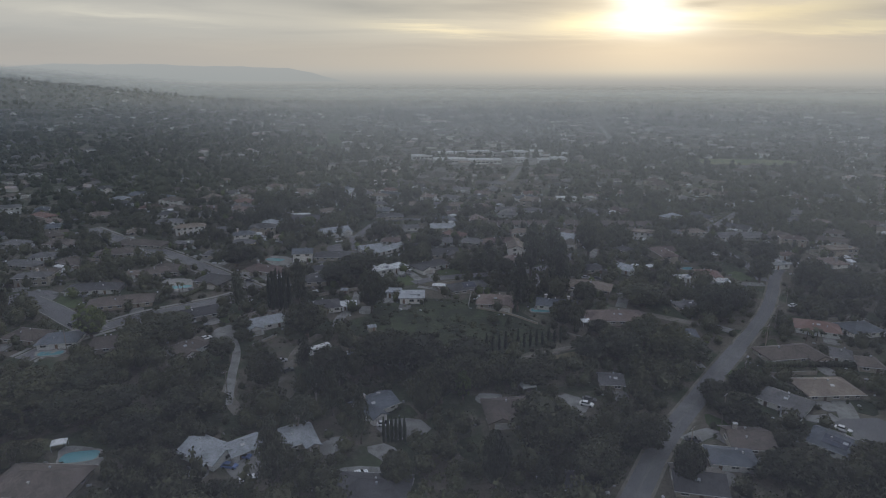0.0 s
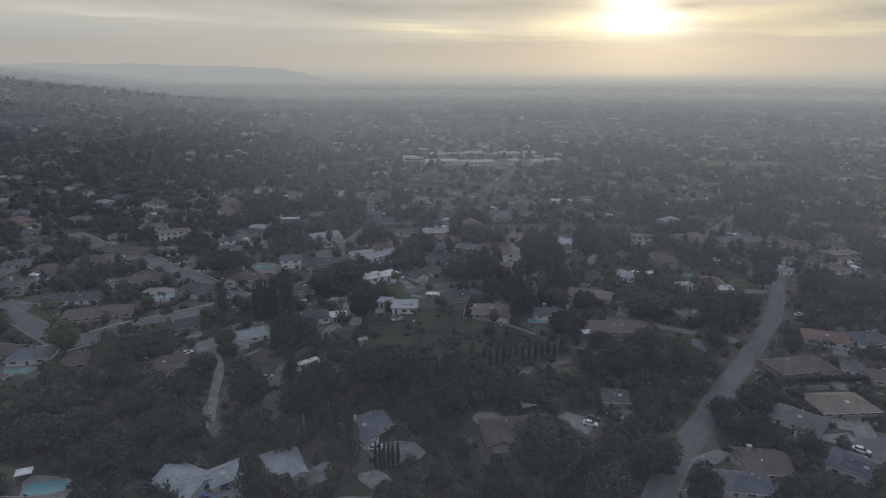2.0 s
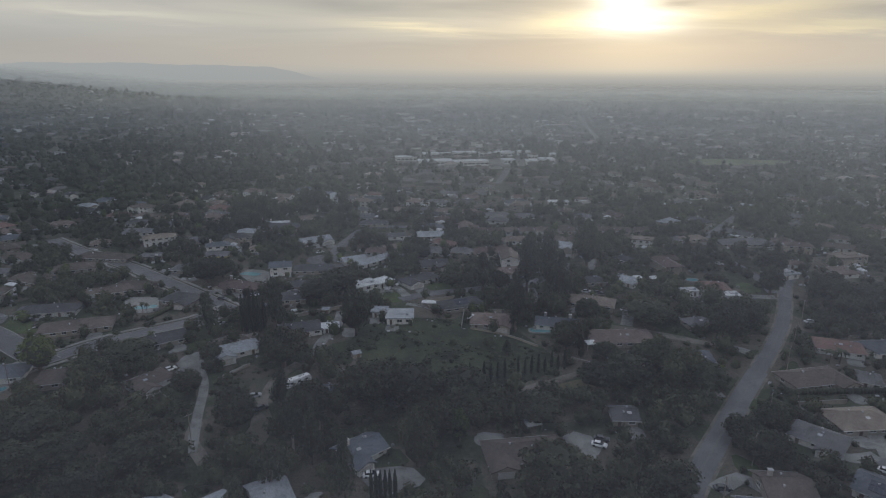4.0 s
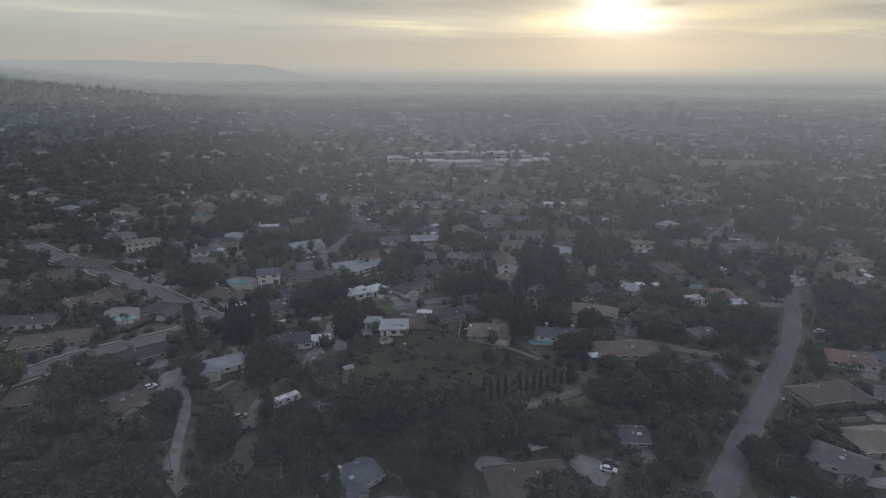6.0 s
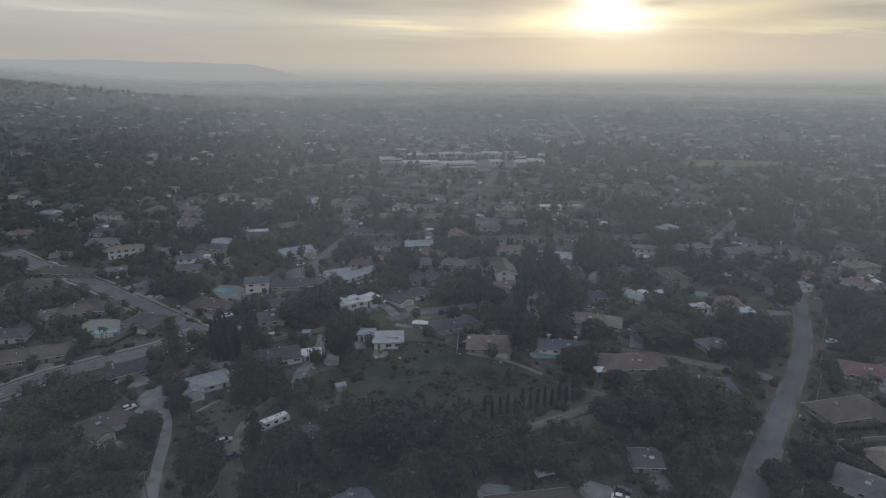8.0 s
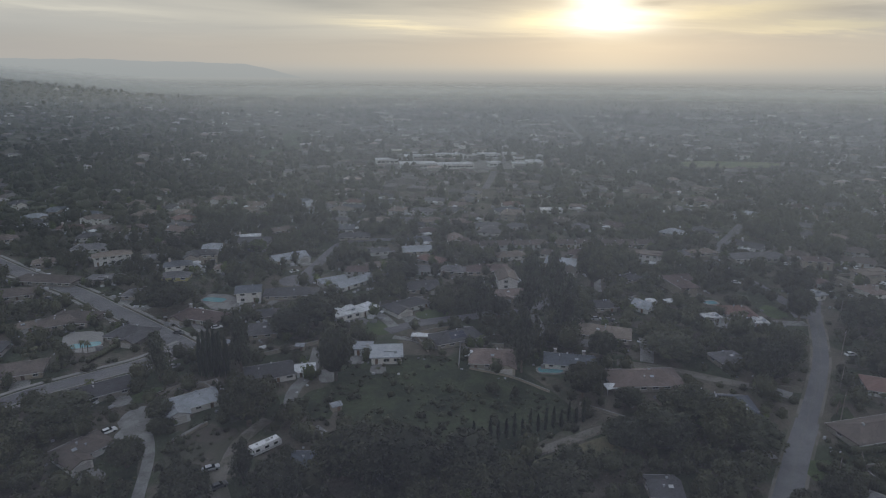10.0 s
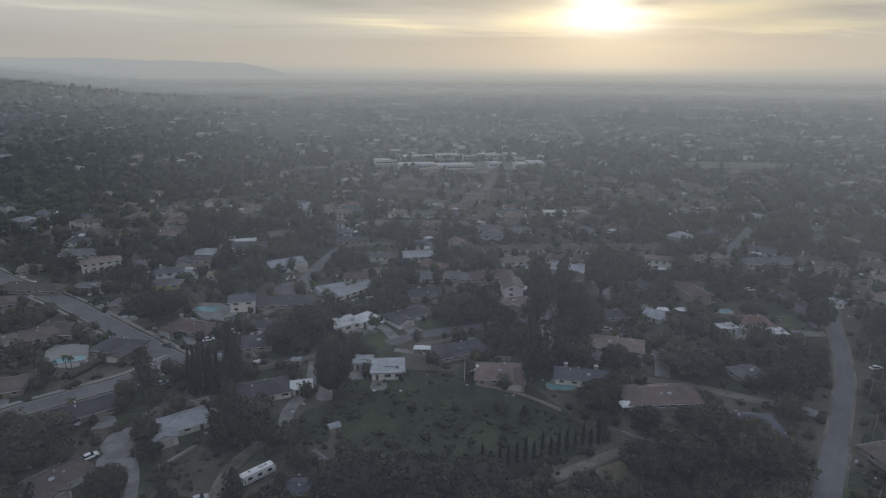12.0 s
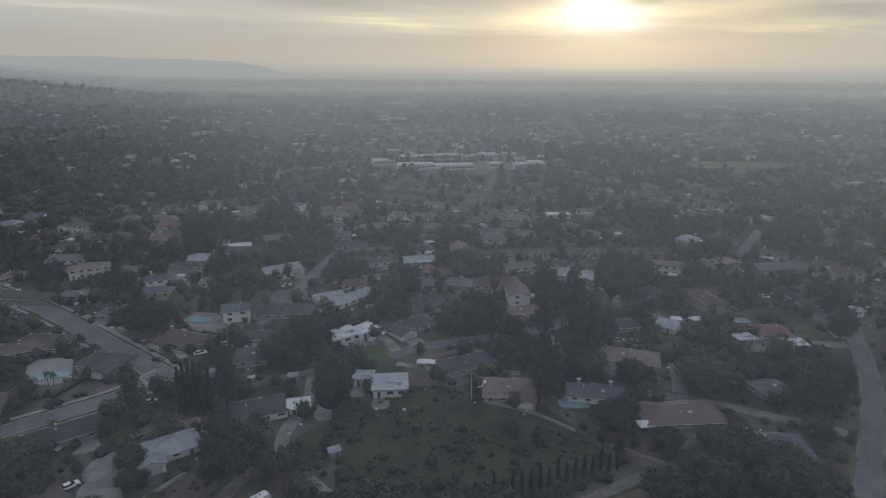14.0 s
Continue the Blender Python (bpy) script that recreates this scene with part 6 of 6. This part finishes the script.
# hedges, garden walls and fences
hedge([(132.0, 187.9), (139.1, 174.6)], 2.5, 2.4)
hedge([(140.4, 192.6), (184.8, 188.5)], 2.5, 2.2)
hedge([(-92.5, 280.9), (-85.4, 294.4)], 2.2, 2.0)
hedge([(126.6, 187.4), (132.9, 182.3), (137.7, 171.0)], 2.8, 2.2)
garden_wall([(-64.6, 250.3), (-59.3, 255.5), (-51.0, 259.7), (-43.3, 252.9)], 1.4, 0.25)
garden_wall([(42.9, 256.4), (56.3, 248.0), (66.3, 236.9)], 0.9, 0.25)
garden_wall([(73.6, 228.6), (84.9, 218.7)], 0.9, 0.25)
garden_wall([(-70.7, 142.1), (-63.9, 151.2)], 1.6, 0.25)
garden_wall([(-50.7, 226.7), (-43.7, 234.0)], 1.2, 0.25)
garden_wall([(-90.2, 295.1), (-79.0, 303.0)], 1.7, 0.25)
garden_wall([(-31.9, 276.5), (-11.0, 284.6)], 1.6, 0.2)
garden_wall([(-48.6, 228.2), (-42.6, 235.0)], 1.0, 0.25)
fence([(46.4, 203.4), (57.2, 206.2), (72.4, 211.7), (82.4, 214.4)], 1.2)
fence([(18.0, 288.4), (33.1, 274.6), (35.5, 270.4)], 1.4)
fence([(148.8, 198.4), (131.4, 175.4)], 1.6)
# vehicles
trailer(-24.0, 219.1, 34, 9.2)
car(14.2, 312.7, -40, 'white')
car(-70.4, 234.5, 40, 'white')
car(66.1, 172.8, -30, 'white')
car(67.9, 175.5, -25, 'dark')
car(-6.6, 143.5, 15, 'white')
car(-36.0, 144.5, 25, 'white')
car(-39.3, 154.8, -15, 'blue')
car(-42.1, 150.5, -15, 'blue')
car(-34.2, 205.0, 30, 'dark')
car(-37.5, 212.6, 20, 'silver')
car(-81.0, 251.6, -30, 'silver')
car(-81.6, 250.5, -30, 'dark')
car(-26.2, 376.6, 30, 'white')
car(138.9, 150.7, -50, 'white')
car(141.7, 143.1, -60, 'dark')
car(-61.2, 272.2, 20, 'silver')
car(-134.5, 275.2, 20, 'silver')
car(-129.3, 252.1, -40, 'dark')
car(-66.4, 301.8, -25, 'dark')
car(-127.7, 350.5, -25, 'silver')
car(-134.4, 350.9, -25, 'dark')
car(-52.5, 305.1, 20, 'white')
car(196.1, 325.0, -35, 'white')
car(0.1, 167.5, 0, 'white')
car(133.8, 168.5, -30, 'white')
car(134.8, 167.0, -30, 'dark')
car(109.9, 211.8, -10, 'dark')
car(106.0, 290.5, -10, 'silver')
car(111.0, 288.7, -15, 'dark')
car(90.6, 150.1, -10, 'dark')
car(3.0, 147.0, -20, 'dark')
car(-43.5, 311.4, 10, 'white')
car(244.1, 349.5, 0, 'white')
car(189.4, 245.2, 0, 'white')
# canopies, sheds and garden things
canopy(87.3, 234.7, 4.6, 4, 0)
canopy(49.2, 184.7, 5, 4.5, 11)
canopy(44.8, 264.6, 4.5, 4.5, -2)
canopy(138.2, 304.2, 5, 3.5, -15)
canopy(147.0, 302.8, 5.5, 4, 4)
canopy(-92.8, 164.9, 4, 3, 16)
canopy(-140.9, 468.8, 5, 3, 0)
canopy(28.6, 282.5, 7, 3, -15)
shed(-17.6, 280.9, -10)
shed(1.0, 213.5, -10)
shed(-8.6, 213.9, 15)
shed(4.4, 211.0, -30)
shed(-49.4, 151.4, -30)
shed(-44.5, 287.9, 10)
shed(-4.3, 237.4, 20)
# poles
utility_pole(85.4, 142.1)
utility_pole(104.8, 158.8)
utility_pole(123.7, 178.8)
utility_pole(150.5, 206.9)
utility_pole(166.5, 224.8)
utility_pole(186.1, 246.1)
utility_pole(209.0, 273.0)
utility_pole(-51.4, 188.4)
utility_pole(-119.4, 226.6)
utility_pole(167.8, 335.7)
utility_pole(151.0, 267.8)

# ---- more houses of the same kind along the farther streets ----
ra = random.Random(23)
HIP = (("hip", 8), ("gable", 2), ("flat", 1))
WALLS = (("white", 5), ("cream", 7), ("tan", 5))
TILES = (("brown", 6), ("grey", 4), ("tan", 2), ("slate", 2), ("pale", 2), ("maroon", 4), ("dark", 5), ("terracotta", 1), ("rose", 3))


def pick(choices):
    return ra.choices([c for c, _ in choices], [n for _, n in choices])[0]


def plot_free(x, y, half):
    i, j, k = int(x - MX0), int(y - MY0), int(half)
    return k < i < MW - k and k < j < MH - k and not (paved | taken)[j - k : j + k + 1, i - k : i + k + 1].any()


for row in range(14):
    for col in range(40):
        hy = 300 + 21 * row + ra.uniform(-4, 4)
        hx = -0.62 * hy + col * 21 + ra.uniform(-5, 5)
        if hx > 1.0 * hy or ra.random() > (0.8 if -0.35 * hy < hx < 0.42 * hy else 0.4):
            continue
        if 215 < hx < 330 and 250 < hy < 420 and ra.random() < 0.15:
            continue
        if 0.30 * (hy - 60) < hx < 0.62 * (hy - 60) and 405 < hy < 560 and ra.random() < 0.7:
            continue
        way_to = 28 * math.floor(3 * noise.noise(Vector((hx * 0.006, hy * 0.006, 1.0)))) + ra.choice((0, 0, 90)) + ra.uniform(-8, 8)
        w, d = ra.uniform(12, 19), ra.uniform(8.5, 10.5)
        if plot_free(hx, hy, 7.5):
            house(round(hx, 1), round(hy, 1), w, d, way_to, pick(HIP), pick(WALLS), pick(TILES), storeys=2 if ra.random() < 0.12 else 1, wing=ra.choice((0, 1, -1)), chimney=1 if ra.random() < 0.25 else 0)
            side = radians(way_to)
            yard = (hx - math.sin(side) * -8.5 + ra.uniform(-3, 3), hy - math.cos(side) * 8.5)
            if not taken_by_road(*yard):
                if ra.random() < 0.36:
                    canopy(round(yard[0], 1), round(yard[1], 1), ra.uniform(3.5, 6), ra.uniform(3, 4), way_to)
                elif ra.random() < 0.28:
                    car(round(yard[0], 1), round(yard[1], 1), way_to + ra.choice((0, 90)), ra.choice(("white", "white", "silver", "dark")))

# ---- cars along the kerbs, cars and walls of the plots ----
for line, width in STREETS:
    for a, b in list(zip(line, line[1:]))[1::3]:
        if ra.random() < 0.16:
            side = ra.choice((-1, 1)) * (width / 2 - 1.1)
            e = (b - a).normalized()
            car(round(a.x + e.y * side, 1), round(a.y - e.x * side, 1), math.degrees(math.atan2(e.y, e.x)), ra.choice(("white", "silver", "dark", "white")))
for spot in YARD_CARS:
    if not taken_by_road(*spot[:2]):
        car(*spot)
for wall_line in PLOT_WALLS:
    if not any(taken_by_road(*q) for q in wall_line):
        garden_wall(wall_line, 1.5, 0.22, False)


# ---- growth and houses that fill the rest of the valley ----
def scatter_mesh(name, bases, places, material, label, category):
    """One mesh of many turned and scaled copies. Each place: x, y, z, width, height, turn, which."""
    vs, fs, n = [], [], 0
    for x, y, z, w, h, t, which in places:
        v, f = bases[which]
        c, s = math.cos(t) * w, math.sin(t) * w
        vs.append(np.stack([v[:, 0] * c - v[:, 1] * s + x, v[:, 0] * s + v[:, 1] * c + y, v[:, 2] * h + z], 1).astype(np.float32))
        fs.append(f + n)
        n += len(v)
    if vs:
        tagged(new(name, array_mesh(name, np.concatenate(vs), np.concatenate(fs), material)), label, category, kind="stuff")


def in_view(x, y, margin=0.0):
    """Whether a place lies in the wedge of the valley that the flight overlooks."""
    a = math.atan2(x, y - 0.0)
    return -0.62 - margin < a < 0.90 + margin and y > 70


rs = random.Random(11)
low_bases = [crown_arrays("oak", 900 + k, 10, 1, 18, 0.058)[:2] for k in range(4)]
mid_bases = [crown_arrays("oak", 910 + k, 13, 1, 28, 0.045)[:2] for k in range(4)] + [crown_arrays("gum", 915, 6, 1, 22, 0.05)[:2], crown_arrays("pine", 916, 7, 1, 14, 0.05)[:2]]
far_bases = [crown_arrays("oak", 930 + k, 3, 1, 3, 0.1)[:2] for k in range(3)]


def tiny(seed):
    r = np.random.default_rng(seed)
    bm = bmesh.new()
    bmesh.ops.create_icosphere(bm, subdivisions=1, radius=0.5)
    v = np.array([p.co[:] for p in bm.verts])
    f = np.array([[p.index for p in q.verts] for q in bm.faces])
    bm.free()
    v = v[:, :] * (1 + r.uniform(-0.35, 0.3, (len(v), 1)))
    keep = v[f].mean(1)[:, 2] > -0.25
    return v + (0, 0, 0.5), f[keep]


tiny_bases = [tiny(k) for k in range(6)]
shrubs, woods, fine_trees = [], [], []
cells = []
gap = 3.9
for j in range(int(390 / gap)):
    for i in range(int(900 / gap)):
        x, y = -330 + gap * (i + rs.random()), 80 + gap * (j + rs.random())
        if in_view(x, y):
            cells.append((x, y))
rs.shuffle(cells)
for j in range(50):
    for i in range(60):
        # rough brush on the open lots
        x, y = -80 + 2.6 * (i + rs.random()), 165 + 2.6 * (j + rs.random())
        if not (2 <= x - MX0 < MW - 2) or not meadow[int(y - MY0), int(x - MX0)] or noise.noise(Vector((x * 0.05, y * 0.05, 8.0))) < rs.uniform(-0.12, 0.42):
            continue
        w = rs.uniform(0.7, 2.4)
        shrubs.append((x, y, float(terrain(x, y)) - 0.3 * w, w * 1.5, w * rs.uniform(0.5, 0.9), rs.uniform(0, 6.28), rs.randrange(4)))
for x, y in cells:
    i, j = int(x - MX0), int(y - MY0)
    if not (2 <= i < MW - 2 and 2 <= j < MH - 2) or taken[j, i]:
        continue
    clump = noise.noise(Vector((x * 0.022, y * 0.022, 3.3)))
    if meadow[j, i] and rs.random() > 0.6 + 0.8 * clump:
        continue
    low = lowish[j, i] or meadow[j, i]
    if low or rs.random() < 0.12:
        if rs.random() < (0.62 if y < 265 else 0.4) + 0.4 * clump:
            w = rs.uniform(1.2, 3.8)
            shrubs.append((x, y, float(terrain(x, y)) - 0.35 * w * 0.9, w * 1.3, w * rs.uniform(0.85, 1.25), rs.uniform(0, 6.28), rs.randrange(4)))
        continue
    if rs.random() > (0.85 if y < 265 else 0.48) + 0.8 * clump:
        continue
    w = rs.uniform(4.2, 10.0 if y < 265 else 7.5) * (1 + 0.5 * clump)
    h = w * rs.uniform(0.85, 1.35)
    k = int(w * 0.30)
    if taken[max(0, j - k) : j + k + 1, max(0, i - k) : i + k + 1].any():
        w, h = w * 0.55, h * 0.6
    taken[max(0, j - k) : j + k + 1, max(0, i - k) : i + k + 1] = True
    fine_trees.append((x, y, w, h))
fine_trees.sort(key=lambda q: q[1] + 0.15 * abs(q[0] - 20))
room = max(0, 300 - tree_count)
for x, y, w, h in fine_trees[:room]:
    tree(rs.choices(("oak", "gum", "pine", "lime", "bare"), (0.54, 0.18, 0.08, 0.10, 0.10))[0], x, y, h * 1.05, w * 1.12)
for x, y, w, h in fine_trees[room:]:
    which = rs.choices(range(6), (4, 4, 4, 4, 2, 1))[0]
    woods.append((x, y, float(terrain(x, y)) - 0.2, w * 1.15, h * (1.05 if which < 5 else 1.4), rs.uniform(0, 6.28), which))
# planting and yard things close round the houses
yard_bases = [crown_arrays("oak", 950 + k, 10, 1, 20, 0.052)[:2] for k in range(4)]
box_v = np.array([(sx * 0.5, sy * 0.5, z) for z in (0, 1) for sx, sy in ((-1, -1), (1, -1), (1, 1), (-1, 1))])
box_f = np.array([(0, 1, 5), (0, 5, 4), (1, 2, 6), (1, 6, 5), (2, 3, 7), (2, 7, 6), (3, 0, 4), (3, 4, 7), (4, 5, 6), (4, 6, 7)])
yard_trees, light_trees, yard_things = [], [], []


def beside(spot, near_gap, far_gap):
    hx, hy, w, d, turn = spot
    if rs.random() < 0.6:
        u, v = rs.uniform(-0.55, 0.55) * w, rs.choice((-1, -1, 1)) * (d / 2 + rs.uniform(near_gap, far_gap))
    else:
        u, v = rs.choice((-1, 1)) * (w / 2 + rs.uniform(near_gap, far_gap)), rs.uniform(-0.6, 0.6) * d
    return hx + math.cos(turn) * u - math.sin(turn) * v, hy + math.sin(turn) * u + math.cos(turn) * v


for spot in HOUSE_SPOTS:
    for k in range(5 if spot[1] > 240 else 2):
        x, y = beside(spot, 1.2, 4.5)
        if not taken_by_road(x, y):
            w = rs.uniform(2.2, 5.6) if spot[1] > 240 else rs.uniform(1.2, 2.4)
            (light_trees if rs.random() < 0.16 else yard_trees).append((x, y, float(terrain(x, y)) - 0.2 * w, w * 1.15, w * rs.uniform(0.95, 1.7), rs.uniform(0, 6.28), rs.randrange(4)))
    for k in range(5 if spot[1] < 290 else 10):
        x, y = beside(spot, 1.5, 9.0)
        if not taken_by_road(x, y):
            s = rs.uniform(0.5, 1.9) if spot[1] > 290 else rs.uniform(0.4, 1.0)
            yard_things.append((x, y, float(terrain(x, y)) + 0.02, s * rs.uniform(0.7, 1.6), s * rs.uniform(0.5, 1.1), s * rs.uniform(0.3, 0.9), spot[4] + rs.uniform(-0.5, 0.5)))
scatter_mesh("yard_trees", yard_bases, yard_trees, M["oak"], "small dark green trees and bushes close round the houses", "trees")
scatter_mesh("light_yard_trees", yard_bases, light_trees, M["lime"], "small yellow-green trees and bushes close round the houses", "trees")
scatter_mesh("shrubs", low_bases, shrubs, M["oak"], "low dark green garden shrubs between the houses", "shrubs")
scatter_mesh("garden_trees", mid_bases, woods, M["oak"], "dark green leafy trees filling the gardens", "trees")

# middle distance: gardens and houses in loose rows
far_walls, far_roofs, belt = [], [], []
cube_v = np.array([(sx * 0.5, sy * 0.5, z) for z in (0, 1) for sx, sy in ((-1, -1), (1, -1), (1, 1), (-1, 1))])
wall_f = np.array([(0, 1, 5), (0, 5, 4), (1, 2, 6), (1, 6, 5), (2, 3, 7), (2, 7, 6), (3, 0, 4), (3, 4, 7)])
roof_v = np.array([(-0.55, -0.56, 0), (0.55, -0.56, 0), (0.55, 0.56, 0), (-0.55, 0.56, 0), (-0.28, 0, 1), (0.28, 0, 1)])
roof_f = np.array([(0, 1, 5), (0, 5, 4), (2, 3, 4), (2, 4, 5), (1, 2, 5), (3, 0, 4)])


def stretch_mesh(name, v0, f0, places, material, label, category):
    vs, fs = [], []
    for n, (x, y, z, w, d, h, t) in enumerate(places):
        c, s = math.cos(t), math.sin(t)
        v = v0 * (w, d, h)
        vs.append(np.stack([v[:, 0] * c - v[:, 1] * s + x, v[:, 0] * s + v[:, 1] * c + y, v[:, 2] + z], 1))
        fs.append(f0 + n * len(v0))
    tagged(new(name, array_mesh(name, np.concatenate(vs), np.concatenate(fs), material)), label, category, kind="stuff")


def built(x, y, room=8.0):
    i, j = int(x - MX0), int(y - MY0)
    for (x0, y0), (x1, y1), width in FAR_LINES:
        lx, ly = x1 - x0, y1 - y0
        t = min(1.0, max(0.0, ((x - x0) * lx + (y - y0) * ly) / (lx * lx + ly * ly)))
        # growth before the road would hide it, so the near side is kept wider
        side = y0 + t * ly - y
        if math.hypot(x - x0 - t * lx, side) < width / 2 + room + (0.012 * y if side > 0 and y > 900 else 0.0):
            return True
    return 3 <= i < MW - 3 and 3 <= j < MH - 3 and taken[j - 3 : j + 4, i - 3 : i + 4].any()


def house_share(x, y):
    """How much of the valley floor is built over: less on the hill and in the wooded belts."""
    hill = float(terrain(x, y)) > 6
    grove = noise.noise(Vector((x * 0.0045, y * 0.0045, 9.1)))
    share = 0.50 + 0.9 * grove + (0.12 if x > 200 else 0.0)
    return share * (0.40 if hill else 0.62 if x < -0.12 * y and y > 500 else 1.0)


stretch_mesh("yard_things", box_v, box_f, yard_things, M["clutter"], "small pale bins, tables and boxes in the yards", "yard things")
y = 590.0
while y < 4200:
    step = 21 + max(0.0, y - 500) * 0.012
    x = -0.68 * y
    while x < 1.22 * y:
        hx, hy = x + rs.uniform(-5, 5), y + rs.uniform(-5, 5)
        x += step * rs.uniform(0.75, 1.15)
        if not in_view(hx, hy) or built(hx, hy) or (hy > 3400 and hx < -0.03 * hy):
            continue
        if rs.random() < house_share(hx, hy) and not (hx < 60 and hy > 1000 and float(terrain(hx, hy)) < 2 and rs.random() < 0.3):
            t = 0.5 * math.floor(3 * noise.noise(Vector((hx * 0.003, hy * 0.003, 1.0)))) + rs.choice((0, 1.57)) + rs.uniform(-0.1, 0.1)
            w, d, hh = rs.uniform(10.5, 17), rs.uniform(8, 10.5), rs.choice((3.0, 3.0, 3.0, 5.8))
            z = float(terrain(hx, hy))
            big = hy > 1100 and not float(terrain(hx, hy)) > 6 and rs.random() < (0.07 if hx > 0.05 * hy else 0.04)
            if big:
                w, d, hh = rs.uniform(28, 60), rs.uniform(20, 34), rs.uniform(6, 9)
            far_walls.append((hx, hy, z - 0.5, w, d, hh + 0.5, t))
            far_roofs.append((hx, hy, z + hh, w, d, 0.5 if big else d * 0.19, t))
    y += step * 0.95
stretch_mesh("far_house_walls", cube_v, wall_f, far_walls, M["far_wall"], "pale walls of many distant low houses", "houses")
stretch_mesh("far_house_roofs", roof_v, roof_f, far_roofs, M["far_roof"], "grey and brown hipped roofs of many distant houses", "roofs")

y = 400.0
while y < 4300:
    gap = 6.4 + max(0.0, y - 420) * 0.0125
    x = -0.68 * y
    while x < 1.22 * y:
        tx, ty = x + rs.uniform(-0.5, 0.5) * gap, y + rs.uniform(-0.5, 0.5) * gap
        x += gap * rs.uniform(0.8, 1.3)
        if not in_view(tx, ty) or built(tx, ty, 3.0):
            continue
        clump = noise.noise(Vector((tx * 0.011, ty * 0.011, 5.5)))
        grove = noise.noise(Vector((tx * 0.0045, ty * 0.0045, 9.1)))
        clearing = noise.noise(Vector((tx * 0.0065, ty * 0.0016, 2.2)))
        if ty > 900 and clearing < -0.05 and rs.random() < 0.85 and tx > -0.2 * ty:
            continue
        leafy_side = tx < -0.1 * ty and ty > 480
        if leafy_side and rs.random() < 0.12:
            continue
        if rs.random() > (0.62 if ty < 700 else 0.78) + 0.7 * clump - 0.4 * grove + (0.25 if tx < -0.12 * ty else 0.0):
            continue
        w = rs.choice((rs.uniform(4.0, 8.0), rs.uniform(6.0, 13.0))) * (1 + 0.5 * clump) * (1 + max(0.0, ty - 900) * 0.00025) * (0.85 if float(terrain(tx, ty)) > 12 else 1.1 if leafy_side else 1.0)
        h = w * (rs.uniform(0.8, 1.3) if ty < 520 else rs.uniform(0.55, 1.0) if rs.random() < 0.9 else rs.uniform(1.2, 1.8))
        belt.append((tx, ty, float(terrain(tx, ty)) - 0.3, w, h, rs.uniform(0, 6.28)))
    y += gap * 0.95
near_belt = [q + (rs.choices(range(6), (4, 4, 4, 4, 2, 1))[0],) for q in belt if q[1] < 520]
mid_belt = [q + (rs.randrange(3),) for q in belt if 520 <= q[1] < 1000]
far_belt = [q + (rs.randrange(6),) for q in belt if q[1] >= 1000 and (math.hypot(q[0], q[1]) < 3500 or q[0] > -0.03 * q[1])]
scatter_mesh("tree_belt", mid_bases, near_belt, M["oak"], "dark green trees between the middle houses", "trees")
scatter_mesh("far_trees", far_bases, [(a, b, c - 0.35 * e, d * 1.35, e * 1.35, f, g) for a, b, c, d, e, f, g in mid_belt], M["oak"], "distant dark green trees across the valley", "trees")
scatter_mesh("farthest_trees", tiny_bases, far_belt, M["oak"], "hazy dark trees far off across the valley and hill", "trees")
print("counts", tree_count, len(shrubs), len(woods), len(near_belt), len(mid_belt), len(far_belt), len(far_walls))
